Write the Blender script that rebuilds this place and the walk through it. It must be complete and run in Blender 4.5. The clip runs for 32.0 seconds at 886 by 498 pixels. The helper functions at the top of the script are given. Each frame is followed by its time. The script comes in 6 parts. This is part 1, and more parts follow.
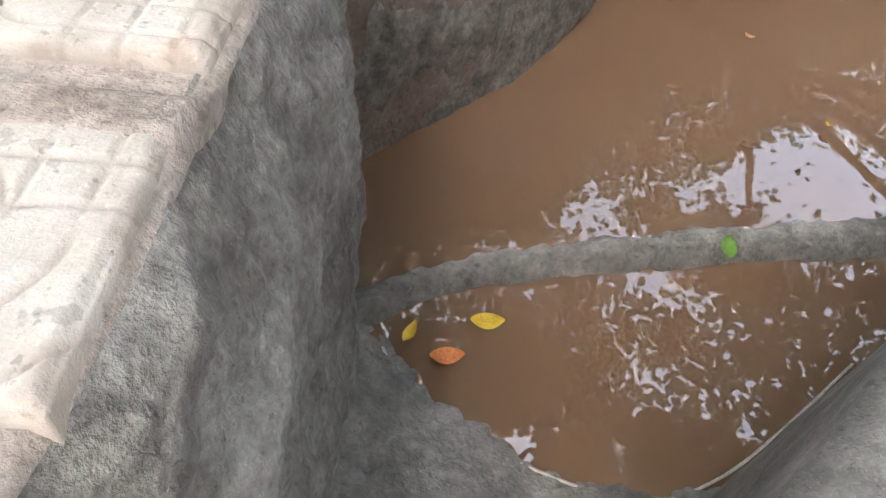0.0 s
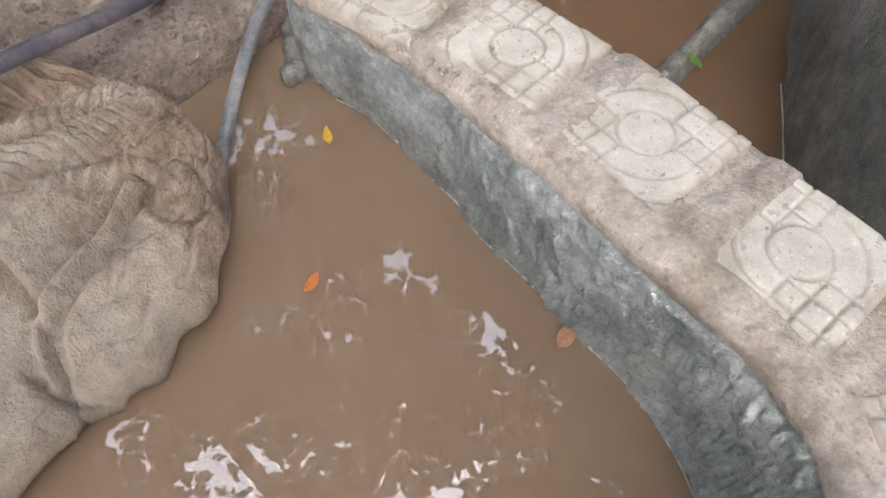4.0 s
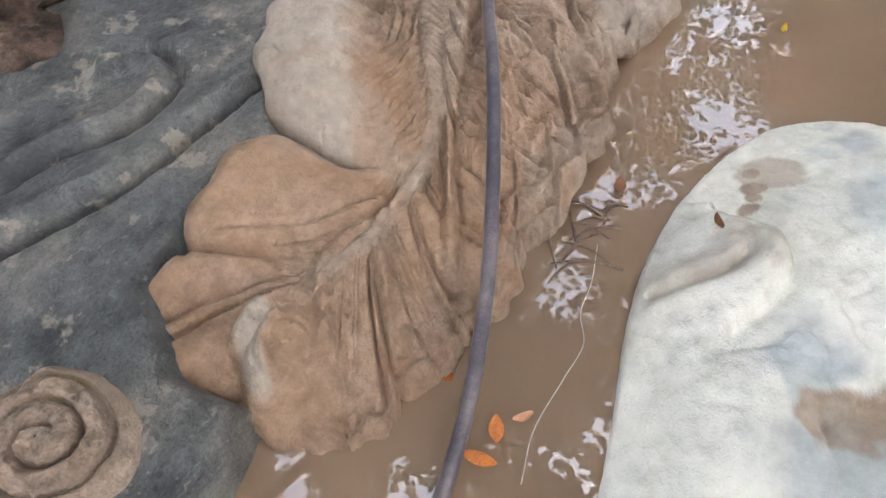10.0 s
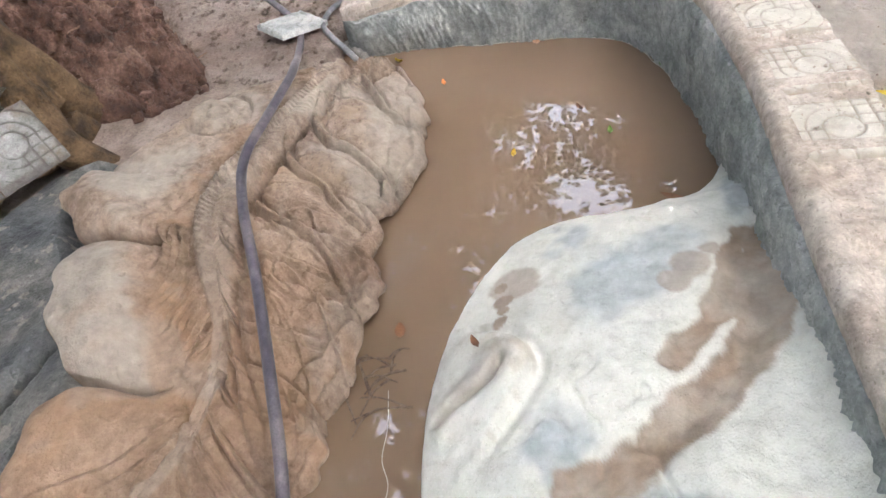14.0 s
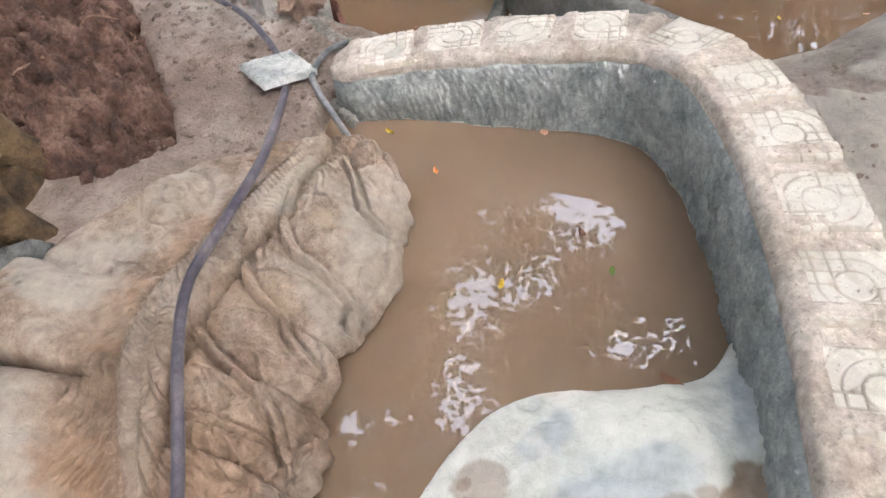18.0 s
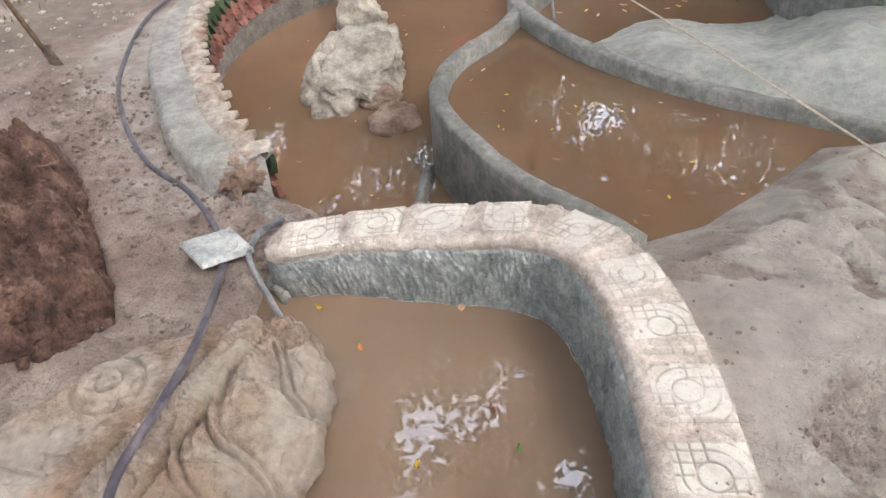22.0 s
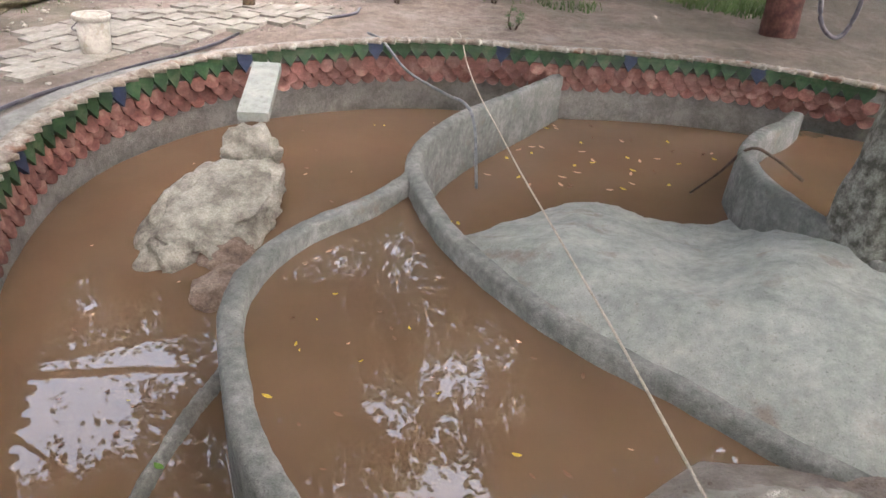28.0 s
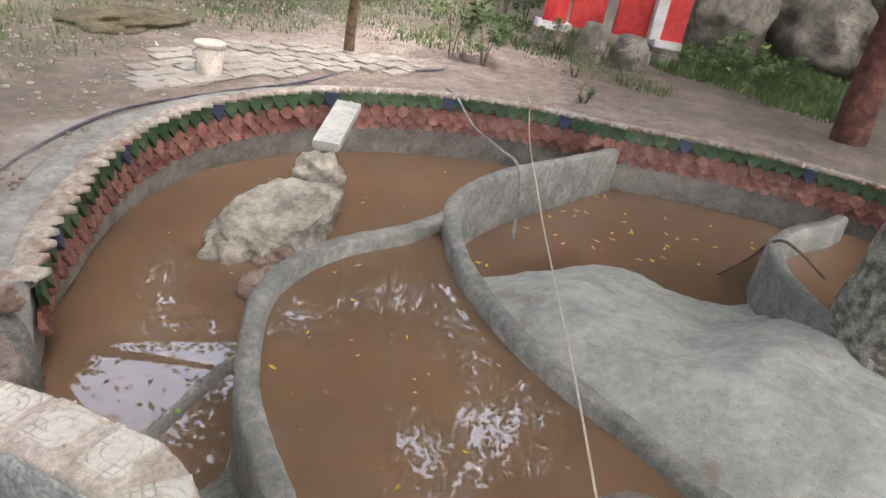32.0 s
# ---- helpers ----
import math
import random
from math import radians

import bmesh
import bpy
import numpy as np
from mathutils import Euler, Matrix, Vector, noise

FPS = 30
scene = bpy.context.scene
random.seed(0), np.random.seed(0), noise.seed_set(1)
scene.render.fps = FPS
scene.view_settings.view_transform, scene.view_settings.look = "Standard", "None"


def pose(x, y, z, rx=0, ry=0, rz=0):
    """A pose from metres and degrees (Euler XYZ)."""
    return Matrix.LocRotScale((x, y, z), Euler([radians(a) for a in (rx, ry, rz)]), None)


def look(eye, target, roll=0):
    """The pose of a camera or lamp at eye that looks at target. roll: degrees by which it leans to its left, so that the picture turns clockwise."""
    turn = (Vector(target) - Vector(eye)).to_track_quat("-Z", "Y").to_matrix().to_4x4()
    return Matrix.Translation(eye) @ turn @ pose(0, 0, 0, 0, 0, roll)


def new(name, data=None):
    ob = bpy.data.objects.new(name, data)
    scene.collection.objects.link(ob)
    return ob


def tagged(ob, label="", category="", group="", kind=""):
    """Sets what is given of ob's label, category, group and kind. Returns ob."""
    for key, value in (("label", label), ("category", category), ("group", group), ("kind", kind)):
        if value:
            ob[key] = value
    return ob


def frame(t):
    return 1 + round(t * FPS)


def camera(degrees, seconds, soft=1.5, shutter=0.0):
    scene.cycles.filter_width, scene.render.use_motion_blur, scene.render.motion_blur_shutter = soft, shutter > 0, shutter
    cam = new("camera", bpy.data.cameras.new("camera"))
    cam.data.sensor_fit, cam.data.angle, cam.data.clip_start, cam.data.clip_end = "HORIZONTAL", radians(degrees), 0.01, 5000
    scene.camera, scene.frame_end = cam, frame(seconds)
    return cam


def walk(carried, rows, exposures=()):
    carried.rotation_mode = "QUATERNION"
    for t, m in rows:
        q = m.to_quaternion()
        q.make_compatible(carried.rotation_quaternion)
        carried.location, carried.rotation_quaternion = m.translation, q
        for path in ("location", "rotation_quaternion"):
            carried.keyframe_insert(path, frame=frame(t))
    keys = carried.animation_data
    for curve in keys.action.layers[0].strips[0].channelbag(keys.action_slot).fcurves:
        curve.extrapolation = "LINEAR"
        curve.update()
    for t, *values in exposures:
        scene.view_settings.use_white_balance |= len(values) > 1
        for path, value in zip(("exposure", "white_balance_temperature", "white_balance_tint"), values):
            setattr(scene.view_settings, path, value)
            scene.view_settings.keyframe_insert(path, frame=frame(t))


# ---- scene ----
cam = camera(65.1, 32.0)
EXPOSURE = 4.22
PATH = [
    (0, (0.122, 0.274, 0.678), (0.078, 1.466, -0.928), 7.0),
    (0.5, (-0.035, 0.23, 0.7), (0.054, 1.447, -0.884), 6.3),
    (1, (-0.185, 0.21, 0.754), (0.083, 1.357, -0.863), 9.6),
    (1.5, (-0.238, 0.294, 0.807), (0.059, 1.294, -0.899), 3.0),
    (2, (-0.304, 0.433, 0.819), (0.077, 1.313, -0.936), 4.7),
    (2.5, (-0.435, 0.463, 0.935), (-0.06, 1.254, -0.863), 6.7),
    (4.5, (-1.137, 0.424, 1.222), (-0.462, 1.06, -0.55), 9.7),
    (5, (-1.451, 0.436, 1.2), (-0.71, 1.21, -0.488), 5.8),
    (5.5, (-1.651, 0.48, 1.204), (-0.96, 1.257, -0.505), 0.5),
    (6, (-1.858, 0.492, 1.248), (-1.065, 1.184, -0.453), 5.8),
    (6.5, (-2.106, 0.393, 1.301), (-1.201, 1.135, -0.321), 1.8),
    (7, (-2.269, 0.379, 1.29), (-1.294, 1.058, -0.319), 2.6),
    (7.5, (-2.512, 0.395, 1.285), (-1.515, 1.019, -0.333), 1.4),
    (8, (-2.739, 0.369, 1.287), (-1.687, 0.933, -0.318), 2.4),
    (8.5, (-2.861, 0.348, 1.301), (-1.862, 0.978, -0.313), -4.2),
    (9, (-3.027, 0.388, 1.311), (-2.0, 1.021, -0.284), -0.9),
    (9.5, (-3.187, 0.394, 1.329), (-2.181, 1.07, -0.262), -2.9),
    (10, (-3.292, 0.404, 1.349), (-2.303, 1.114, -0.238), -4.2),
    (10.5, (-3.325, 0.372, 1.363), (-2.365, 1.101, -0.233), -6.9),
    (11, (-3.358, 0.278, 1.411), (-2.348, 1.055, -0.13), -10.6),
    (11.5, (-3.343, 0.198, 1.502), (-2.297, 1.105, 0.059), -20.7),
    (12, (-3.332, 0.147, 1.534), (-2.22, 1.063, 0.146), -22.0),
    (12.5, (-3.279, 0.107, 1.544), (-2.121, 0.943, 0.144), -19.6),
    (13, (-3.264, 0.069, 1.568), (-2.019, 0.859, 0.216), -18.0),
    (13.5, (-3.225, 0.029, 1.551), (-1.94, 0.719, 0.183), -15.6),
    (14, (-3.19, -0.007, 1.55), (-1.87, 0.606, 0.179), -13.7),
    (14.5, (-3.156, -0.022, 1.556), (-1.805, 0.536, 0.191), -11.3),
    (16.5, (-2.757, 0.059, 1.589), (-1.49, 0.563, 0.125), -13.3),
    (17, (-2.648, 0.054, 1.639), (-1.35, 0.498, 0.184), -5.6),
    (17.5, (-2.573, 0.096, 1.681), (-1.309, 0.547, 0.198), -4.0),
    (18, (-2.587, 0.108, 1.739), (-1.335, 0.678, 0.287), -6.8),
    (18.5, (-2.595, 0.09, 1.767), (-1.319, 0.627, 0.323), -6.1),
    (19, (-2.605, 0.082, 1.801), (-1.317, 0.654, 0.382), -7.3),
    (19.5, (-2.612, 0.084, 1.846), (-1.284, 0.649, 0.461), -5.6),
    (20, (-2.616, 0.074, 1.88), (-1.25, 0.623, 0.527), -4.8),
    (20.5, (-2.607, 0.049, 1.922), (-1.213, 0.586, 0.593), -4.6),
    (21, (-2.609, 0.019, 1.971), (-1.173, 0.555, 0.687), -5.0),
    (21.5, (-2.592, -0.017, 2.009), (-1.132, 0.513, 0.749), -5.3),
    (22, (-2.543, -0.038, 2.062), (-1.035, 0.461, 0.846), -3.5),
    (22.5, (-2.437, -0.05, 2.124), (-0.877, 0.448, 0.977), -2.7),
    (23, (-2.28, -0.119, 2.099), (-0.705, 0.31, 0.943), 0.7),
    (23.5, (-2.204, -0.211, 2.091), (-0.608, 0.244, 0.975), -0.1),
    (24, (-2.052, -0.269, 2.093), (-0.445, 0.209, 1.001), -2.3),
    (24.5, (-1.936, -0.299, 2.105), (-0.319, 0.176, 1.028), -2.4),
    (25, (-1.747, -0.387, 2.08), (-0.161, 0.129, 0.977), -4.6),
    (25.5, (-1.575, -0.445, 2.039), (0.002, 0.073, 0.922), -4.7),
    (27.5, (-1.031, -0.579, 2.107), (0.607, -0.045, 1.093), 4.4),
    (28, (-0.985, -0.663, 2.103), (0.652, -0.09, 1.108), 5.1),
    (28.5, (-0.939, -0.693, 2.152), (0.666, -0.013, 1.171), 5.7),
    (29, (-0.988, -0.831, 2.185), (0.626, -0.069, 1.282), 4.7),
    (29.5, (-1.039, -0.98, 2.196), (0.527, -0.138, 1.28), 5.7),
    (30, (-1.094, -1.067, 2.227), (0.491, -0.205, 1.363), 8.2),
    (30.5, (-1.185, -1.135, 2.235), (0.339, -0.192, 1.349), 4.4),
    (31, (-1.257, -1.147, 2.22), (0.293, -0.251, 1.329), 8.6),
    (31.5, (-1.272, -1.206, 2.206), (0.281, -0.318, 1.312), 6.5),
    (32, (-1.303, -1.242, 2.259), (0.293, -0.418, 1.38), 10.5),
]
walk(cam, [(t, look(eye, target, roll)) for t, eye, target, roll in PATH], [(t, EXPOSURE + e, 6350, 14) for t, e in ((0, 0.32), (1, -0.38), (2, -0.35), (4.5, 0.05), (6, 0.25), (7.5, 0.32), (9, 0.22), (12, 0.0), (13, 0.2), (18, 0.28), (24, 0.15), (28, 0.0), (32, -0.05))])

# ---- light ----
world = bpy.data.worlds.new("sky")
scene.world = world
world.use_nodes = True
wn = world.node_tree
sky = wn.nodes.new("ShaderNodeTexSky")
sky.sky_type = "NISHITA"
sky.sun_disc = False
sky.sun_elevation, sky.sun_rotation = radians(58), radians(200)
sky.air_density, sky.dust_density = 0.8, 9.0
veil = wn.nodes.new("ShaderNodeHueSaturation")
veil.inputs["Saturation"].default_value = 0.5
wn.links.new(sky.outputs[0], veil.inputs["Color"])
wn.links.new(veil.outputs[0], wn.nodes["Background"].inputs[0])
wn.nodes["Background"].inputs[1].default_value = 0.15
sun = new("sun", bpy.data.lights.new("sun", "SUN"))
sun.data.energy, sun.data.angle, sun.data.color = 0.5, radians(30), (1.0, 0.96, 0.9)
sun.matrix_world = look((0, 0, 20), (6.0, 11.0, 0))


# ---- numbers ----
def value_noise(x, y, seed=0):
    """Smooth noise between -1 and 1 on arrays."""
    xi, yi = np.floor(x).astype(np.int64), np.floor(y).astype(np.int64)
    fx, fy = x - xi, y - yi
    fx, fy = fx * fx * (3 - 2 * fx), fy * fy * (3 - 2 * fy)

    def corner(a, b):
        h = (a * 374761393 + b * 668265263 + seed * 982451653) & 0x7FFFFFFF
        h = ((h ^ (h >> 13)) * 1274126177) & 0x7FFFFFFF
        return (h ^ (h >> 16)) % 10007 / 5003.5 - 1

    return (corner(xi, yi) * (1 - fx) + corner(xi + 1, yi) * fx) * (1 - fy) + (corner(xi, yi + 1) * (1 - fx) + corner(xi + 1, yi + 1) * fx) * fy


def fbm(x, y, size, octaves=4, seed=0):
    total, gain = 0.0, 1.0
    for k in range(octaves):
        total = total + gain * value_noise(x / size + 17.3 * k, y / size - 9.1 * k, seed + k)
        size, gain = size / 2.03, gain * 0.5
    return total


def smooth(a, b, x):
    t = np.clip((x - a) / (b - a), 0, 1)
    return t * t * (3 - 2 * t)


def spline(points, step=0.05):
    """A Catmull-Rom curve through the points (any number of coordinates), evenly spaced."""
    p = np.array(points, float)
    p = np.vstack([2 * p[0] - p[1], p, 2 * p[-1] - p[-2]])
    out = []
    for i in range(1, len(p) - 2):
        for t in np.linspace(0, 1, 24, endpoint=False):
            a, b, c, d = p[i - 1:i + 3]
            out.append(0.5 * (2 * b + (c - a) * t + (2 * a - 5 * b + 4 * c - d) * t * t + (3 * b - a - 3 * c + d) * t ** 3))
    out.append(p[-2])
    out = np.array(out)
    run = np.concatenate([[0], np.cumsum(np.linalg.norm(np.diff(out, axis=0), axis=1))])
    n = max(2, int(run[-1] / step) + 1)
    s = np.linspace(0, run[-1], n)
    return np.stack([np.interp(s, run, out[:, k]) for k in range(out.shape[1])], 1)


def sides(path):
    """Unit vectors to the left of a path in the plan."""
    t = np.gradient(path[:, :2], axis=0)
    t /= np.linalg.norm(t, axis=1, keepdims=True) + 1e-9
    return np.stack([-t[:, 1], t[:, 0]], 1)


def polyline_distance(x, y, pts):
    best = np.full(x.shape, 1e9)
    for (ax, ay), (bx, by) in zip(pts[:-1], pts[1:]):
        dx, dy = bx - ax, by - ay
        t = np.clip(((x - ax) * dx + (y - ay) * dy) / (dx * dx + dy * dy + 1e-12), 0, 1)
        best = np.minimum(best, np.hypot(x - ax - t * dx, y - ay - t * dy))
    return best


def polygon_distance(x, y, pts):
    """Distance to a closed outline, positive inside."""
    ring = [tuple(p[:2]) for p in pts]
    ring.append(ring[0])
    inside = np.zeros(x.shape, bool)
    for (ax, ay), (bx, by) in zip(ring[:-1], ring[1:]):
        cross = ((ay > y) != (by > y)) & (x < (bx - ax) * (y - ay) / (by - ay + 1e-12) + ax)
        inside ^= cross
    d = polyline_distance(x, y, ring)
    return np.where(inside, d, -d)


def nearest_run(x, y, pts):
    """Distance to a polyline, how far along it the nearest point lies, and the side (positive: to the left)."""
    best, along, side, run = np.full(x.shape, 1e9), np.zeros(x.shape), np.ones(x.shape), 0.0
    for (ax, ay), (bx, by) in zip(pts[:-1], pts[1:]):
        dx, dy = bx - ax, by - ay
        l = math.hypot(dx, dy)
        k = np.clip(((x - ax) * dx + (y - ay) * dy) / (l * l), 0, 1)
        d = np.hypot(x - ax - k * dx, y - ay - k * dy)
        near = d < best
        best, along = np.where(near, d, best), np.where(near, run + k * l, along)
        side = np.where(near, np.sign(dx * (y - ay) - dy * (x - ax)), side)
        run += l
    return best, along, side


# ---- mesh makers ----
def mesh_from(name, verts, faces, material, smooth_shade=True):
    me = bpy.data.meshes.new(name)
    me.from_pydata([tuple(map(float, v)) for v in verts], [], [tuple(map(int, f)) for f in faces])
    me.materials.append(material)
    if smooth_shade:
        me.polygons.foreach_set("use_smooth", [True] * len(me.polygons))
    me.update()
    return me


def set_mud(me, values, name="mud"):
    a = me.attributes.new(name, "FLOAT", "POINT")
    a.data.foreach_set("value", np.clip(values, 0, 1).astype(np.float32).ravel())


def part(name, mesh, parent, label="", m=None):
    ob = new(name, mesh)
    ob.parent = parent
    if m is not None:
        ob.matrix_basis = m
    return tagged(ob, label)


def thing(name, mesh, label, category, group="", kind="", m=None):
    ob = new(name, mesh)
    if m is not None:
        ob.matrix_basis = m
    return tagged(ob, label, category, group, kind)


def holder(name, label, category, m=None, group="", kind=""):
    return thing(name, None, label, category, group, kind, m)


def grid_faces(n, m, keep=None):
    a = (np.arange(n - 1)[:, None] * m + np.arange(m - 1)[None, :])
    if keep is not None:
        a = a[keep[:-1, :-1] & keep[1:, :-1] & keep[:-1, 1:] & keep[1:, 1:]]
    a = a.ravel()
    return np.stack([a, a + m, a + m + 1, a + 1], 1)


def sweep(name, path, section, material, closed=True, caps=True):
    """Sweeps a cross-section along a path. section(i, s) gives rows of (offset to the left, height)."""
    lat = sides(path)
    rings = []
    for i, p in enumerate(path):
        rings.append([(p[0] + lat[i, 0] * o, p[1] + lat[i, 1] * o, z) for o, z in section(i, i / (len(path) - 1))])
    k = len(rings[0])
    verts = [v for r in rings for v in r]
    faces = []
    for i in range(len(rings) - 1):
        for j in range(k if closed else k - 1):
            a, b = i * k + j, i * k + (j + 1) % k
            faces.append((a, b, b + k, a + k))
    me_faces = faces
    if caps and closed:
        me_faces = faces + [tuple(range(k))[::-1], tuple(range((len(rings) - 1) * k, len(rings) * k))]
    return mesh_from(name, verts, me_faces, material)


def tube(name, points, radius, material, sides_n=10, step=0.03, wobble=0.0):
    """A round tube along a 3D curve; radius may be one number or a pair (start, end)."""
    p = spline(points, step)
    r0, r1 = radius if isinstance(radius, tuple) else (radius, radius)
    t = np.gradient(p, axis=0)
    t /= np.linalg.norm(t, axis=1, keepdims=True) + 1e-9
    ref = np.array([0, 0, 1.0])
    verts, faces = [], []
    n = len(p)
    for i in range(n):
        up = ref if abs(t[i] @ ref) < 0.95 else np.array([1.0, 0, 0])
        a = np.cross(t[i], up)
        a /= np.linalg.norm(a)
        b = np.cross(a, t[i])
        r = r0 + (r1 - r0) * i / (n - 1)
        for k in range(sides_n):
            w = 2 * math.pi * k / sides_n
            rr = r * (1 + wobble * noise.noise(Vector((math.cos(w) * 1.5 + 7, math.sin(w) * 1.5, i * step * 3))))
            verts.append(p[i] + rr * (math.cos(w) * a + math.sin(w) * b))
    for i in range(n - 1):
        for k in range(sides_n):
            a0, b0 = i * sides_n + k, i * sides_n + (k + 1) % sides_n
            faces.append((a0, b0, b0 + sides_n, a0 + sides_n))
    faces.append(tuple(range(sides_n))[::-1])
    faces.append(tuple(range((n - 1) * sides_n, n * sides_n)))
    return mesh_from(name, verts, faces, material)


def boulder(name, size, material, seed=0, rough=0.18, flat=0.0, sub=4, detail=2.2):
    """A rounded stone about the origin, with its base near z = 0."""
    bm = bmesh.new()
    bmesh.ops.create_icosphere(bm, subdivisions=sub, radius=1.0)
    for v in bm.verts:
        d = v.co.normalized()
        q = d * detail + Vector((seed * 3.1, seed * 1.7, seed))
        n1 = noise.fractal(q, 1.0, 2.0, 5)
        n2 = abs(noise.noise(q * 2.3)) 
        r = 1 + rough * n1 - rough * 0.5 * n2
        co = d * r
        if co.z > 1 - flat:
            co.z = 1 - flat + (co.z - 1 + flat) * 0.25
        v.co = Vector((co.x * size[0], co.y * size[1], (co.z + 0.8) * size[2]))
    for f in bm.faces:
        f.smooth = True
    me = bpy.data.meshes.new(name)
    bm.to_mesh(me)
    bm.free()
    me.materials.append(material)
    return me


# ---- materials ----
def material(name, colors, size=0.3, rough=(0.7, 0.95), bump=0.3, grain=0.01, stain=None, metal=0.0, spread=(0.35, 0.65), stain_size=0.5, stain_at=(0.55, 0.7), per_object=0.0, spec=0.4, mud=None, tint=None, blotch=0.14, speck=0.55, flecks=0.5):
    """A mottled surface: colours mixed by noise at two scales, optional stains, bump of coarse and fine grain."""
    mat = bpy.data.materials.new(name)
    mat.use_nodes = True
    nt = mat.node_tree
    n, link = nt.nodes, nt.links.new
    bsdf = n["Principled BSDF"]
    bsdf.inputs["Metallic"].default_value = metal
    bsdf.inputs["Specular IOR Level"].default_value = spec
    geo = n.new("ShaderNodeNewGeometry")

    def noise_node(scale, detail=6, roughness=0.6, source=None):
        t = n.new("ShaderNodeTexNoise")
        t.inputs["Scale"].default_value = scale
        t.inputs["Detail"].default_value = detail
        t.inputs["Roughness"].default_value = roughness
        link(source or geo.outputs["Position"], t.inputs["Vector"])
        return t

    big = noise_node(1 / size)
    fine = noise_node(1 / grain, 4)
    ramp = n.new("ShaderNodeValToRGB")
    ramp.color_ramp.elements[0].position, ramp.color_ramp.elements[1].position = spread
    els = ramp.color_ramp.elements
    while len(els) < len(colors):
        els.new(0.5)
    for i, c in enumerate(colors):
        els[i].position = spread[0] + (spread[1] - spread[0]) * i / max(1, len(colors) - 1)
        els[i].color = (*c, 1)
    link(big.outputs["Fac"], ramp.inputs["Fac"])
    color = ramp.outputs["Color"]
    mix = n.new("ShaderNodeMix")
    mix.data_type, mix.blend_type = "RGBA", "OVERLAY"
    mix.inputs["Factor"].default_value = speck
    link(color, mix.inputs["A"])
    link(fine.outputs["Fac"], mix.inputs["B"])
    color = mix.outputs["Result"]
    mid = noise_node(4 / size, 6, 0.7)
    spots = n.new("ShaderNodeMapRange")
    spots.inputs["From Min"].default_value, spots.inputs["From Max"].default_value = 0.3, 0.7
    link(mid.outputs["Fac"], spots.inputs["Value"])
    mix2 = n.new("ShaderNodeMix")
    mix2.data_type, mix2.blend_type = "RGBA", "OVERLAY"
    mix2.inputs["Factor"].default_value = blotch
    link(color, mix2.inputs["A"])
    link(spots.outputs["Result"], mix2.inputs["B"])
    color = mix2.outputs["Result"]
    if stain:
        st = noise_node(1 / stain_size, 8, 0.65)
        r2 = n.new("ShaderNodeMapRange")
        r2.interpolation_type = "SMOOTHSTEP"
        r2.inputs["From Min"].default_value, r2.inputs["From Max"].default_value = stain_at
        link(st.outputs["Fac"], r2.inputs["Value"])
        m2 = n.new("ShaderNodeMix")
        m2.data_type = "RGBA"
        link(r2.outputs["Result"], m2.inputs["Factor"])
        link(color, m2.inputs["A"])
        m2.inputs["B"].default_value = (*stain, 1)
        color = m2.outputs["Result"]
    if flecks:
        for scale, edge_at, shade in ((90.0, (0.635, 0.675), 0.40), (34.0, (0.65, 0.675), 0.55), (150.0, (0.64, 0.69), 1.6)):
            bits = noise_node(scale, 3, 0.55)
            cut = n.new("ShaderNodeMapRange")
            cut.inputs["From Min"].default_value, cut.inputs["From Max"].default_value = edge_at
            cut.inputs["To Max"].default_value = flecks
            link(bits.outputs["Fac"], cut.inputs["Value"])
            fleck = n.new("ShaderNodeMix")
            fleck.data_type, fleck.blend_type = "RGBA", "MULTIPLY"
            fleck.inputs["B"].default_value = (shade, shade * 0.97, shade * 0.93, 1)
            link(cut.outputs["Result"], fleck.inputs["Factor"])
            link(color, fleck.inputs["A"])
            color = fleck.outputs["Result"]
    for layer, coat in (("tint", tint), ("mud", mud)):
        if not coat:
            continue
        at = n.new("ShaderNodeAttribute")
        at.attribute_name = layer
        m3 = n.new("ShaderNodeMix")
        m3.data_type = "RGBA"
        link(at.outputs["Fac"], m3.inputs["Factor"])
        link(color, m3.inputs["A"])
        worn = n.new("ShaderNodeMix")
        worn.data_type, worn.blend_type = "RGBA", "OVERLAY"
        worn.inputs["Factor"].default_value = 0.5
        worn.inputs["A"].default_value = (*coat, 1)
        link(mid.outputs["Fac"], worn.inputs["B"])
        link(worn.outputs["Result"], m3.inputs["B"])
        color = m3.outputs["Result"]
    if per_object:
        info = n.new("ShaderNodeObjectInfo")
        hsv = n.new("ShaderNodeHueSaturation")
        mr = n.new("ShaderNodeMapRange")
        mr.inputs["To Min"].default_value, mr.inputs["To Max"].default_value = 1 - per_object, 1 + per_object
        link(info.outputs["Random"], mr.inputs["Value"])
        link(mr.outputs["Result"], hsv.inputs["Value"])
        link(color, hsv.inputs["Color"])
        color = hsv.outputs["Color"]
    link(color, bsdf.inputs["Base Color"])
    rr = n.new("ShaderNodeMapRange")
    rr.inputs["To Min"].default_value, rr.inputs["To Max"].default_value = rough
    link(big.outputs["Fac"], rr.inputs["Value"])
    link(rr.outputs["Result"], bsdf.inputs["Roughness"])
    b1 = n.new("ShaderNodeBump")
    b1.inputs["Strength"].default_value = bump
    b1.inputs["Distance"].default_value = grain * 1.4
    link(fine.outputs["Fac"], b1.inputs["Height"])
    b2 = n.new("ShaderNodeBump")
    b2.inputs["Strength"].default_value = bump
    b2.inputs["Distance"].default_value = size * 0.08
